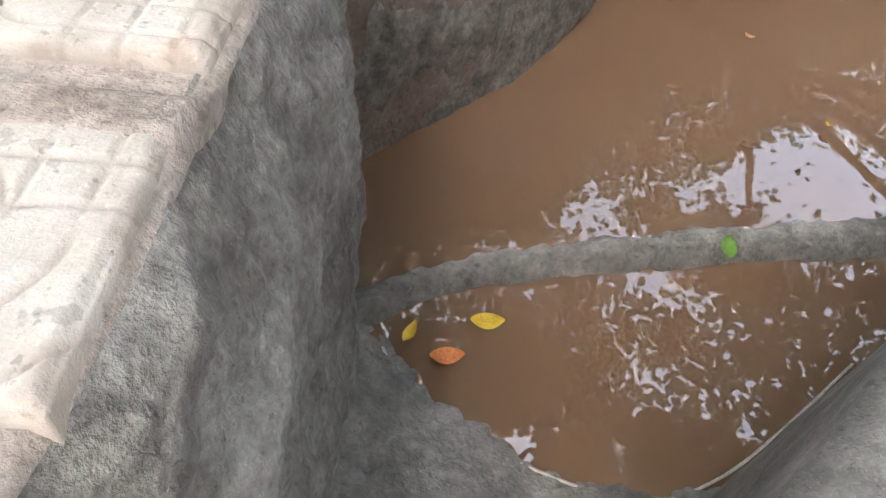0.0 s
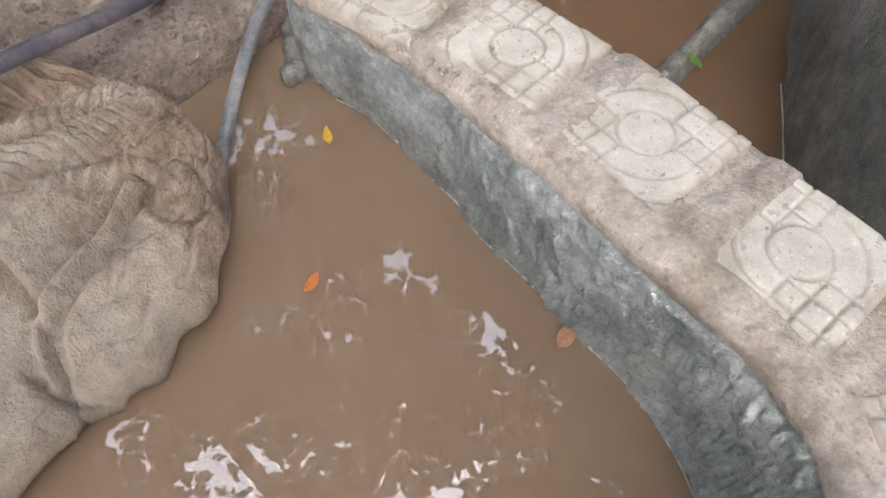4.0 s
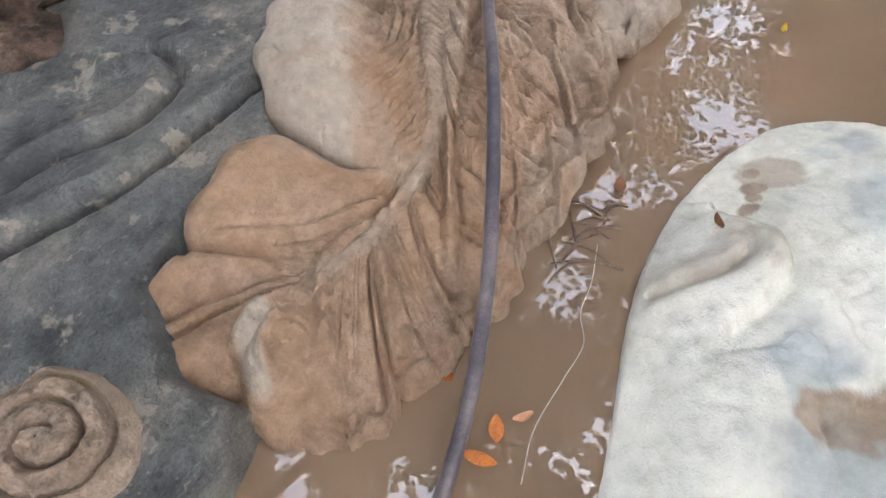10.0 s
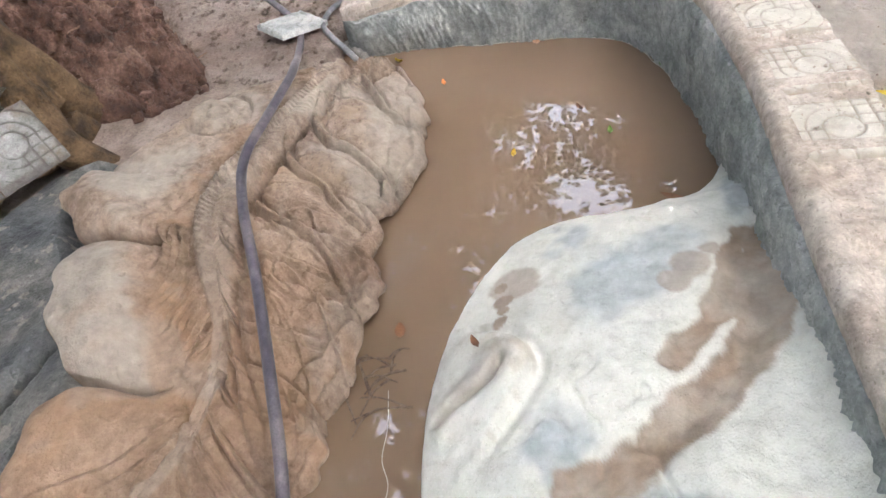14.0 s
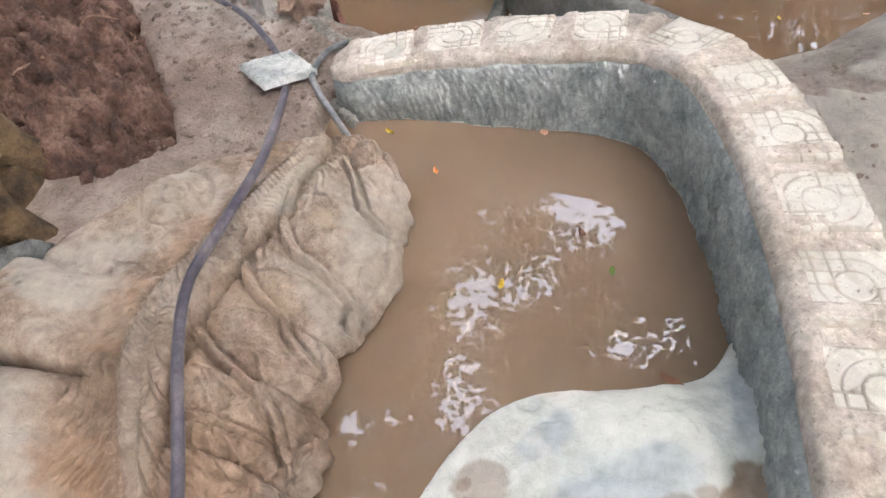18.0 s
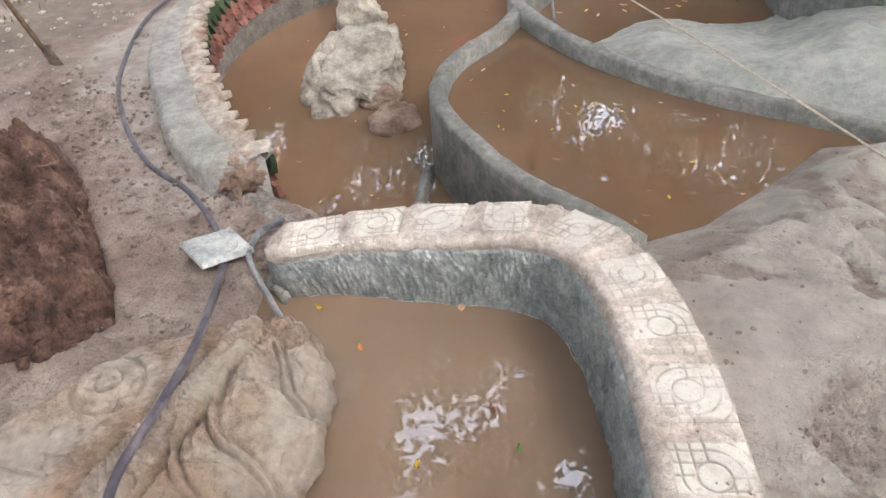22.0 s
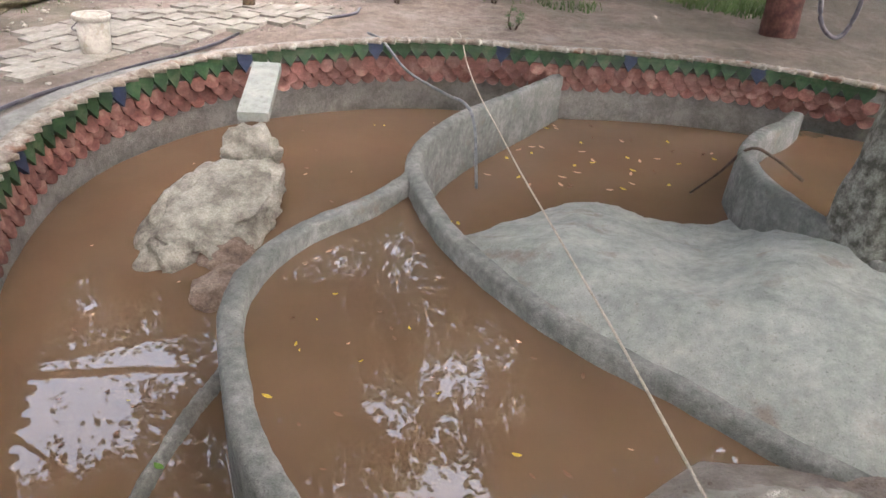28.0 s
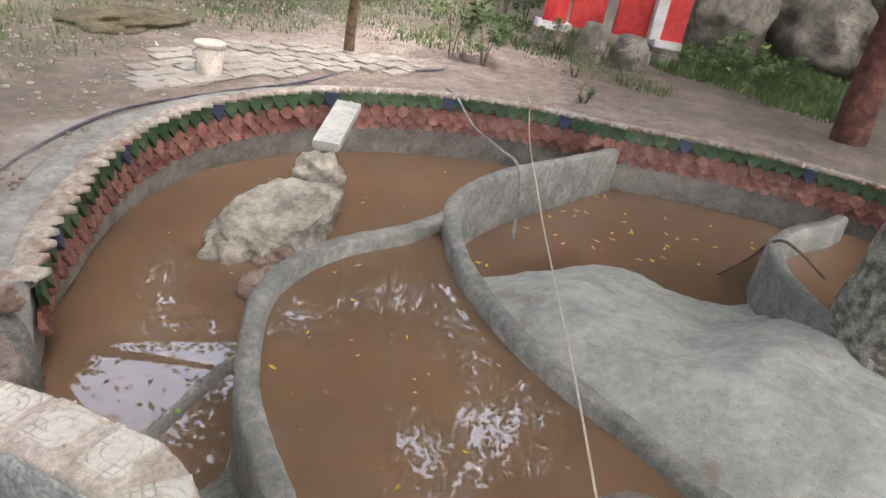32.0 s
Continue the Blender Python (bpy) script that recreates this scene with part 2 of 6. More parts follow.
    link(mid.outputs["Fac"], b2.inputs["Height"])
    link(b1.outputs["Normal"], b2.inputs["Normal"])
    link(b2.outputs["Normal"], bsdf.inputs["Normal"])
    return mat


def water_material(name, color, ripple=0.02):
    mat = bpy.data.materials.new(name)
    mat.use_nodes = True
    nt = mat.node_tree
    n, link = nt.nodes, nt.links.new
    bsdf = n["Principled BSDF"]
    bsdf.inputs["IOR"].default_value = 1.52
    bsdf.inputs["Roughness"].default_value = 0.003
    geo = n.new("ShaderNodeNewGeometry")
    cloud = n.new("ShaderNodeTexNoise")
    cloud.inputs["Scale"].default_value, cloud.inputs["Detail"].default_value = 1.1, 4
    link(geo.outputs["Position"], cloud.inputs["Vector"])
    ramp = n.new("ShaderNodeValToRGB")
    ramp.color_ramp.elements[0].position, ramp.color_ramp.elements[1].position = 0.3, 0.7
    ramp.color_ramp.elements[0].color = (*[c * 0.86 for c in color], 1)
    ramp.color_ramp.elements[1].color = (*[c * 1.12 for c in color], 1)
    link(cloud.outputs["Fac"], ramp.inputs["Fac"])
    link(ramp.outputs["Color"], bsdf.inputs["Base Color"])
    wave = n.new("ShaderNodeTexNoise")
    wave.inputs["Scale"].default_value, wave.inputs["Detail"].default_value = 9.0, 3
    link(geo.outputs["Position"], wave.inputs["Vector"])
    b = n.new("ShaderNodeBump")
    b.inputs["Strength"].default_value, b.inputs["Distance"].default_value = 0.5, ripple
    link(wave.outputs["Fac"], b.inputs["Height"])
    link(b.outputs["Normal"], bsdf.inputs["Normal"])
    return mat


SOIL = material("soil", [(0.20, 0.148, 0.12), (0.25, 0.195, 0.162), (0.31, 0.255, 0.218)], 0.5, bump=1.0, grain=0.012, blotch=0.25, speck=0.45, stain=(0.34, 0.29, 0.25), stain_size=0.7, stain_at=(0.54, 0.74), mud=(0.40, 0.362, 0.322), tint=(0.125, 0.105, 0.078))
RED_SOIL = material("red_soil", [(0.050, 0.025, 0.018), (0.105, 0.055, 0.040), (0.20, 0.125, 0.095)], 0.14, bump=1.0, grain=0.012)
CEMENT = material("cement", [(0.155, 0.155, 0.139), (0.205, 0.202, 0.184), (0.275, 0.265, 0.243)], 0.22, bump=0.55, grain=0.008, stain=(0.2, 0.17, 0.14), stain_size=0.3, stain_at=(0.57, 0.70), blotch=0.22, speck=0.4)
WET_CEMENT = material("wet_cement", [(0.135, 0.132, 0.118), (0.20, 0.195, 0.175), (0.28, 0.27, 0.242)], 0.16, rough=(0.4, 0.75), bump=0.6, grain=0.009, blotch=0.22, speck=0.4)
PALE_CEMENT = material("pale_cement", [(0.60, 0.60, 0.55), (0.69, 0.69, 0.635), (0.75, 0.74, 0.68)], 0.22, bump=0.35, grain=0.006, stain=(0.58, 0.52, 0.44), stain_size=0.45, stain_at=(0.58, 0.70), mud=(0.33, 0.25, 0.185), tint=(0.40, 0.44, 0.45), blotch=0.12, speck=0.18, flecks=0.2)
APRON = material("apron_cement", [(0.29, 0.30, 0.27), (0.36, 0.365, 0.33), (0.43, 0.425, 0.38)], 0.3, bump=0.5, grain=0.010, stain=(0.27, 0.23, 0.19), stain_size=0.35, stain_at=(0.56, 0.72), blotch=0.12, speck=0.22)
DARK_CEMENT = material("dark_cement", [(0.06, 0.068, 0.074), (0.105, 0.113, 0.115), (0.165, 0.163, 0.15)], 0.3, rough=(0.3, 0.62), bump=0.8, grain=0.008, stain=(0.27, 0.25, 0.215), stain_size=0.10, stain_at=(0.555, 0.62), blotch=0.4)
TILE = material("cement_tile", [(0.50, 0.475, 0.42), (0.57, 0.54, 0.48), (0.63, 0.605, 0.545)], 0.12, bump=0.25, grain=0.003, stain=(0.45, 0.36, 0.28), stain_size=0.12, stain_at=(0.58, 0.72), per_object=0.06, mud=(0.33, 0.27, 0.215), blotch=0.06, speck=0.22)
MORTAR = material("mortar", [(0.36, 0.30, 0.25), (0.45, 0.39, 0.338), (0.53, 0.475, 0.42)], 0.12, bump=0.5, grain=0.008, speck=0.28, blotch=0.25)
CLAY = material("carved_clay", [(0.18, 0.133, 0.100), (0.27, 0.205, 0.158), (0.36, 0.285, 0.228)], 0.16, bump=0.8, grain=0.006, speck=0.4, stain=(0.38, 0.29, 0.21), stain_size=0.3, stain_at=(0.55, 0.7), mud=(0.385, 0.335, 0.285), tint=(0.345, 0.222, 0.142), blotch=0.3)
ROCK = material("rock", [(0.212, 0.187, 0.153), (0.357, 0.323, 0.264), (0.468, 0.425, 0.357)], 0.2, bump=0.8, grain=0.012)
# both boulder colours: dark stone, lowered further to include the tree's shade
DARK_ROCK = material("dark_rock", [(0.012, 0.012, 0.009), (0.034, 0.031, 0.024), (0.095, 0.09, 0.066)], 0.11, bump=1.0, grain=0.014, blotch=0.4, stain=(0.13, 0.125, 0.085), stain_size=0.09, stain_at=(0.60, 0.66))
RED_ROCK = material("red_rock", [(0.035, 0.022, 0.017), (0.095, 0.062, 0.048), (0.20, 0.15, 0.12)], 0.13, bump=1.0, grain=0.014, blotch=0.4)
BARK_GREY = material("grey_bark", [(0.13, 0.12, 0.10), (0.27, 0.25, 0.22), (0.42, 0.40, 0.35)], 0.10, bump=0.9, grain=0.012, spread=(0.4, 0.6))
# brown bark with the shade round the trunk put into its colour
BARK_BROWN = material("brown_bark", [(0.030, 0.018, 0.009), (0.085, 0.052, 0.025), (0.145, 0.095, 0.05)], 0.12, bump=0.9, grain=0.01)
PIPE = material("pipe_plastic", [(0.045, 0.04, 0.055), (0.075, 0.068, 0.085), (0.14, 0.12, 0.13)], 0.15, rough=(0.3, 0.5), bump=0.05, grain=0.004, spec=0.5, flecks=0.0)
RED_SCALE = material("red_scale", [(0.12, 0.038, 0.030), (0.195, 0.080, 0.062), (0.27, 0.150, 0.120)], 0.12, rough=(0.5, 0.8), bump=0.3, grain=0.005, per_object=0.3, flecks=0.0)
GREEN_SCALE = material("green_scale", [(0.010, 0.030, 0.010), (0.020, 0.058, 0.018), (0.060, 0.080, 0.040)], 0.12, rough=(0.4, 0.7), bump=0.3, grain=0.005, per_object=0.3, flecks=0.0)
BLUE_SCALE = material("blue_scale", [(0.012, 0.02, 0.05), (0.025, 0.035, 0.075)], 0.12, rough=(0.4, 0.7), bump=0.3, grain=0.005, flecks=0.0)
COPING = material("coping", [(0.27, 0.20, 0.155), (0.37, 0.315, 0.265), (0.45, 0.41, 0.36)], 0.25, bump=0.8, grain=0.008, stain=(0.27, 0.125, 0.085), stain_size=0.4, stain_at=(0.56, 0.68), blotch=0.3)
LEAF = material("tree_leaves", [(0.03, 0.07, 0.015), (0.06, 0.12, 0.03), (0.10, 0.15, 0.045)], 0.8, rough=(0.45, 0.6), bump=0.0, flecks=0.0)
POND = water_material("muddy_water", (0.165, 0.103, 0.061), 0.0004)
SMALL_POND = water_material("pale_muddy_water", (0.215, 0.152, 0.104), 0.00022)

# ---- plan ----
BIG_WATER, MID_WATER, SMALL_WATER = -0.375, 0.03, 0.0
OUTER = [(0.36, 1.92), (0.70, 2.38), (1.10, 2.72), (1.60, 3.13), (2.30, 3.52), (3.10, 3.70), (4.10, 3.58), (4.90, 3.14), (5.60, 2.50), (6.05, 1.75), (6.40, 0.80), (6.80, 0.0), (7.08, -0.85), (7.15, -1.6), (7.0, -2.6)]
LEFT_WALL = [(3.15, 1.05), (2.62, 1.12), (2.17, 1.27), (1.80, 1.31), (1.47, 1.26), (1.19, 1.13), (0.90, 0.90), (0.62, 0.64), (0.42, 0.38), (0.24, 0.08), (0.10, -0.10)]
RIGHT_WALL = [(6.38, 0.78), (5.30, 1.00), (4.52, 1.17), (3.83, 1.21), (3.30, 1.12), (2.93, 0.90), (2.54, 0.58), (2.25, 0.24), (2.00, -0.14), (1.82, -0.52), (1.68, -0.95), (1.52, -1.35), (1.40, -1.75)]
TILE_WALL = [(-0.415, 1.50), (-0.275, 1.13), (-0.212, 0.86), (-0.185, 0.60), (-0.172, 0.36), (-0.24, 0.15), (-0.42, -0.03), (-0.66, -0.15), (-0.90, -0.24), (-1.15, -0.31), (-1.42, -0.37), (-1.75, -0.42), (-2.2, -0.50), (-2.8, -0.62)]
MUD_EDGE = [(0.12, -0.02), (0.42, -0.42), (0.93, -0.80), (1.32, -1.05), (1.5, -1.5)]
SMALL_POND_EDGE = [(-0.46, 1.47), (-0.36, 1.36), (-0.32, 1.11), (-0.27, 0.83), (-0.25, 0.50), (-0.28, 0.18), (-0.45, -0.04), (-0.83, -0.13), (-1.15, -0.14), (-1.37, -0.10), (-1.47, 0.15), (-1.57, 0.41), (-1.75, 0.53), (-2.05, 0.59), (-2.35, 0.57), (-2.69, 0.48), (-3.1, 0.38), (-4.0, 0.3), (-4.0, 0.75), (-3.35, 1.0), (-3.1, 1.12), (-2.6, 1.1), (-1.2, 1.25), (-0.75, 1.40)]
BIG_POND_EDGE = OUTER + [(5.2, -2.7), (4.0, -1.9), (2.6, -1.8), (1.5, -1.75)] + MUD_EDGE[::-1] + [(0.0, 0.30), (-0.05, 0.60), (-0.10, 0.90), (-0.13, 1.07), (-0.14, 1.20), (-0.04, 1.32), (0.09, 1.44), (0.22, 1.61), (0.32, 1.80)]
LEVELS = [(-0.4, 2.0, 0.06), (0.0, 2.7, 0.09), (-1.3, 2.6, 0.2), (1.0, 3.9, 0.18), (3.2, 4.8, 0.19), (7.2, 3.9, 0.30), (8.5, 0.2, 0.30), (-0.6, -0.8, 0.34), (0.1, -0.7, 0.24), (-2.2, -1.2, 0.40), (0.8, -1.7, 0.16), (3.2, -2.6, 0.1), (-2.5, 2.4, 0.22), (-5, 0.5, 0.1), (-4, 3.5, 0.3), (16, 4, 0.35), (0, 9, 0.35), (0, -9, 0.3), (20, -6, 0.3), (-12, 0, 0.3)]

LEFT_BASIN = [(0.02, -0.02), (0.24, 0.06), (0.42, 0.38), (0.62, 0.64), (0.90, 0.90), (1.19, 1.13), (1.80, 1.31), (3.0, 1.1), (4.0, 2.5), (1.2, 2.2), (0.3, 1.7), (-0.12, 1.2), (-0.12, 0.6)]
SUNK = [[(-1.05, -0.20), (-1.36, 0.2), (-1.65, 0.65), (-2.35, 0.72), (-3.7, 0.5), (-3.9, -0.62), (-2.2, -0.42), (-1.3, -0.27)],
        [(-0.85, 1.5), (-0.9, 1.1), (-3.0, 0.9), (-4.2, 0.9), (-4.4, 2.4), (-3.0, 2.3), (-2.1, 2.15), (-1.65, 2.0), (-1.35, 1.72)],
        [(-1.15, 2.0), (-0.9, 1.95), (-0.62, 2.2), (0.25, 3.1), (0.45, 4.8), (-1.4, 4.8), (-1.5, 3.0)],
        [(1.80, -1.0), (1.56, -1.75), (1.40, -2.45), (2.4, -2.8), (3.45, -2.95), (3.75, -2.3), (3.9, -1.85), (3.0, -1.5)]]


def ground_height(x, y):
    total, weight = 0.0, 0.0
    for lx, ly, lz in LEVELS:
        w = 1 / ((x - lx) ** 2 + (y - ly) ** 2 + 0.05) ** 1.5
        total, weight = total + w * lz, weight + w
    h = total / weight
    far = smooth(8, 20, np.hypot(x - 3, y - 1))
    h = h + 0.018 * fbm(x, y, 0.5, 5, 3) + far * 0.25 * fbm(x, y, 5, 4, 9)
    big = polygon_distance(x, y, BIG_POND_EDGE)
    mud = polyline_distance(x, y, MUD_EDGE)
    bank = np.maximum(-0.9, MID_WATER - 0.40 * mud)
    inside = np.where(mud < 2.0, bank, -0.9)
    approach = np.minimum(h, MID_WATER + 0.02 + 0.55 * mud + 0.01 * fbm(x, y, 0.2, 3, 5))
    h = np.where(mud < 0.8, approach, h)
    behind = 0.12 * (1 - smooth(0.2, 0.5, polyline_distance(x, y, OUTER)))
    h = h + (inside - h) * smooth(-0.06, 0.06, big + behind)
    small = polygon_distance(x, y, SMALL_POND_EDGE)
    h = h + (-0.35 - h) * smooth(-0.10, 0.05, small)
    left = polygon_distance(x, y, LEFT_BASIN)
    h = h + (np.minimum(h, -0.9) - h) * smooth(-0.04, 0.03, left)
    for ring in SUNK:
        h = h - 0.30 * smooth(0.0, 0.12, polygon_distance(x, y, ring))
    return h


def axis(lo, hi, step, reach):
    core = list(np.arange(lo, hi + step / 2, step))
    left, right, d = [], [], step
    a, b = lo, hi
    while b - hi < reach:
        d *= 1.22
        a, b = a - d, b + d
        left.insert(0, a)
        right.append(b)
    return np.array(left + core + right)


def graded(lo, a, b, hi, fine, coarse, reach):
    """Grid lines, fine between a and b, coarse to lo and hi, then widening out to the horizon."""
    wide = axis(lo, hi, coarse, reach)
    return np.sort(np.concatenate([wide[(wide < a - fine) | (wide > b + fine)], np.arange(a, b + fine / 2, fine)]))


gx, gy = graded(-4.2, -1.2, 1.9, 9.0, 0.019, 0.045, 250), graded(-3.2, -1.9, 3.6, 6.0, 0.019, 0.045, 250)
GX, GY = np.meshgrid(gx, gy, indexing="ij")
GZ = ground_height(GX, GY)
# trodden crust: broken plates of dried mud over looser crumbly soil
near = smooth(0.6, 0.1, np.maximum(np.abs(GX - 0.35) - 1.3, np.abs(GY - 0.9) - 2.5))
dry = smooth(0.02, 0.10, GZ - MID_WATER) * near
plate_a, plate_b = fbm(GX, GY, 0.75, 5, 141), fbm(GX + 9, GY, 0.5, 5, 142)
plates = smooth(-0.01, 0.01, plate_a) + 0.8 * smooth(0.13, 0.145, plate_b) - 0.7 * smooth(0.31, 0.325, plate_a)
crumbs = np.abs(fbm(GX, GY, 0.07, 4, 143))
beside = smooth(-0.2, -0.5, GY) * smooth(-1.4, -0.9, GX)
GZ = GZ - 0.016 * dry + dry * (0.020 * plates * (0.3 + 0.7 * beside) + 0.013 * crumbs * (1.15 - 0.75 * smooth(0.3, 1.0, plates)) + 0.004 * fbm(GX, GY, 0.028, 3, 144))
GZ = GZ - dry * 0.022 * np.exp(-(fbm(GX + 4, GY + 2, 0.62, 5, 145) / 0.020) ** 2) * smooth(-0.1, 0.15, fbm(GX, GY, 0.5, 2, 146)) * beside
ground = thing("ground", mesh_from("ground", np.stack([GX.ravel(), GY.ravel(), GZ.ravel()], 1), grid_faces(len(gx), len(gy)), SOIL), "pinkish-brown packed soil with pale cement dust and small clods", "ground", kind="structure")


# dried grey mud by the ponds, dark leaf litter and earth farther out
dried = smooth(0.25, -0.1, polyline_distance(GX, GY, [(-1.2, -0.75), (-0.4, -0.6), (0.4, -0.9), (0.9, -1.5), (0.6, -2.4)]) - 0.55 + 0.35 * fbm(GX, GY, 0.6, 4, 14)) + 0.7 * smooth(0.3, 0.05, polyline_distance(GX, GY, [(0.25, 2.2), (0.6, 2.7), (1.2, 3.25), (2.0, 3.9)]) - 0.15 + 0.2 * fbm(GX, GY, 0.3, 4, 17))
litter = smooth(2.1, 3.4, polyline_distance(GX, GY, [(0.4, 0.5), (2.5, 1.5), (6.0, 1.5), (6.5, 3.5)]) + 0.9 * fbm(GX, GY, 1.6, 5, 15)) * (0.75 + 0.35 * fbm(GX, GY, 0.5, 4, 16)) * (GX + GY > 3)
dried = np.clip(dried * (0.35 + 0.65 * smooth(0.3, 0.9, plates)) * near + dried * (1 - near), 0, 1)
set_mud(ground.data, dried)
set_mud(ground.data, litter, "tint")


def sheet(name, outline, z, mat, label, category, step=None):
    bm = bmesh.new()
    vs = [bm.verts.new((p[0], p[1], z)) for p in outline]
    f = bm.faces.new(vs)
    if f.normal.z < 0:
        f.normal_flip()
    me = bpy.data.meshes.new(name)
    bm.normal_update()
    if bm.faces[:][0].normal.z < 0:
        bmesh.ops.reverse_faces(bm, faces=bm.faces[:])
    bm.to_mesh(me)
    bm.free()
    me.materials.append(mat)
    return thing(name, me, label, category, kind="structure")


def grown(points, by):
    p = np.array([q[:2] for q in points])
    c = p.mean(0)
    return [tuple(q + (q - c) / np.linalg.norm(q - c) * by) for q in p]


sheet("water_1", [(-0.3, 1.6), (-0.25, 0.9), (-0.2, 0.3), (-0.4, -0.03), (-0.9, -0.2), (-1.4, -0.3), (-2.2, -0.35), (-4.3, -0.1), (-4.3, 1.1), (-3.0, 1.4), (-1.0, 1.6)], SMALL_WATER, SMALL_POND, "still pale brown muddy water in the small pond", "water")
big_ring = spline(OUTER, 0.15)
right_path, left_path = spline(RIGHT_WALL, 0.04), spline(LEFT_WALL, 0.04)
sheet("water_2", grown(big_ring, 0.04) + [(5.2, -2.7), (4.0, -1.9), (2.3, -1.8), (1.6, -1.4)] + [tuple(p) for p in right_path[::-1][10:-60:8]] + [tuple(p) for p in left_path[6:-3:8]] + [(0.0, 0.1), (-0.1, 0.5), (-0.2, 0.9), (-0.3, 1.4), (0.0, 1.75)], BIG_WATER, POND, "muddy brown water in the large round pond", "water")
sheet("water_3", [tuple(p) for p in left_path[4:]] + [(0.3, -0.7), (0.9, -1.2), (1.35, -1.7)] + [tuple(p) for p in right_path[::-1] if p[0] < 3.1], MID_WATER, POND, "orange-brown muddy water between two curved walls", "water")


# ---- walls of the ponds ----
def wall_section(width, top, bottom, flare=0.0, rough=0.006, seed=0):
    def section(i, s):
        t = top(s) if callable(top) else top
        j = [rough * noise.noise(Vector((i * 0.35, k * 3.7, seed))) for k in range(8)]
        w = width / 2
        return [(-w - flare + j[0], bottom), (-w - flare * 0.3 + j[1], (t + bottom) / 2), (-w + j[2], t - 0.022), (-w + 0.022 + j[3], t + j[4]), (w - 0.022 + j[5], t + j[6]), (w + j[7], t - 0.022), (w + flare * 0.3 + j[1], (t + bottom) / 2), (w + flare + j[0], bottom)]
    return section


thing("inner_wall", sweep("inner_wall", left_path, wall_section(0.118, lambda s: 0.14 + 0.02 * s, -0.95, -0.012, 0.010, 1), CEMENT), "thin curved grey cement wall between two ponds", "wall", kind="structure")
thing("inner_wall", sweep("inner_wall", right_path, wall_section(0.115, lambda s: 0.125 + 0.045 * float(smooth(0.0, 0.4, s)) - 0.05 * float(smooth(0.45, 1.0, s)), -0.95, 0.03, 0.008, 2), CEMENT), "long s-curved grey cement wall dividing the pond", "wall", kind="structure")

OUT_TOP = lambda s: 0.20 + 0.17 * min(1, s / 0.62)
outer_path = spline(OUTER, 0.04)


def outer_section(i, s):
    t = OUT_TOP(s)
    w = 0.36 - 0.16 * float(smooth(0.12, 0.4, s))
    j = [0.012 * noise.noise(Vector((i * 0.21, k * 3.7, 5))) for k in range(6)]
    return [(0.0 + j[0] - 0.04, -0.95), (0.0 + j[1], t - 0.36), (0.0, t - 0.02), (0.03, t), (w - 0.06, t + 0.005 + j[2]), (w - 0.02, t - 0.03), (w, t - 0.45), (w, -0.95)]


WALL_GREY = material("pale_wall_cement", [(0.23, 0.22, 0.20), (0.305, 0.29, 0.265), (0.385, 0.365, 0.335)], 0.2, bump=0.9, grain=0.01, speck=0.4, stain=(0.38, 0.36, 0.33), stain_size=0.35, stain_at=(0.52, 0.66))
outer_wall = thing("outer_wall", sweep("outer_wall", outer_path, outer_section, WALL_GREY), "grey cement wall round the pond with scale-shaped tiles along its top", "wall", kind="structure")

tile_path = spline(TILE_WALL, 0.012)
TILE_LONG = float(np.linalg.norm(np.diff(tile_path, axis=0), axis=1).sum())


def TILE_TOP(s):
    run = s * TILE_LONG
    return 0.43 - 0.18 * (1 - smooth(-0.9, 2.0, run)) / 0.75


def tile_section(i, s):
    t = float(TILE_TOP(s))
    j = [0.012 * noise.noise(Vector((i * 0.12, k * 2.9, 11))) for k in range(8)]
    e = 0.128
    w = math.sqrt(1 - (1 - min(1.0, (s * TILE_LONG + 0.012) / 0.13)) ** 2)
    t -= 0.03 * (1 - w)
    run_at = s * TILE_LONG
    joint = abs((run_at - 0.245 + 0.1435) % 0.287 - 0.1435)
    bed = 0.016 * float(smooth(0.122, 0.108, joint + 0.006 * noise.noise(Vector((run_at * 9, 1, 4)))))
    inside = 0.62 + 0.38 * float(smooth(0.1, 0.75, run_at))
    prof = [(e - 0.03 + j[0] * 2, -0.95), (e - 0.02 + j[1] * 2, t - 0.5), (e - 0.012 + j[2], t - 0.25), (e - 0.010 + 0.5 * j[1], t - 0.07), (e - 0.004, t - 0.02 + j[3] * 0.4), (e - 0.012, t + 0.004 + j[4] * 0.3 - bed), (0.0, t + 0.004 + j[4] * 0.3 - bed), (-0.085, t + 0.004 + j[5] * 0.4 - bed), (-0.108, t + 0.004 + j[5] * 0.4), (-0.142, t - 0.002 + j[6] * 0.5), (-0.160 + j[2] * 0.5, t - 0.026 + j[6]), (-0.160, t - 0.055), (-0.140, t - 0.075), (-0.140, -0.5)]
    return [(o * w * (inside if o < 0 else 1), z) for o, z in prof]


tile_wall = thing("tile_wall", sweep("tile_wall", tile_path, tile_section, MORTAR), "low curved wall of rough cement topped with patterned cream tiles", "wall", kind="structure")




def strip_sheet(name, rows, mat):
    """A sheet from rows of points of equal length."""
    r, c = len(rows), len(rows[0])
    return mesh_from(name, [v for row in rows for v in row], grid_faces(r, c), mat)


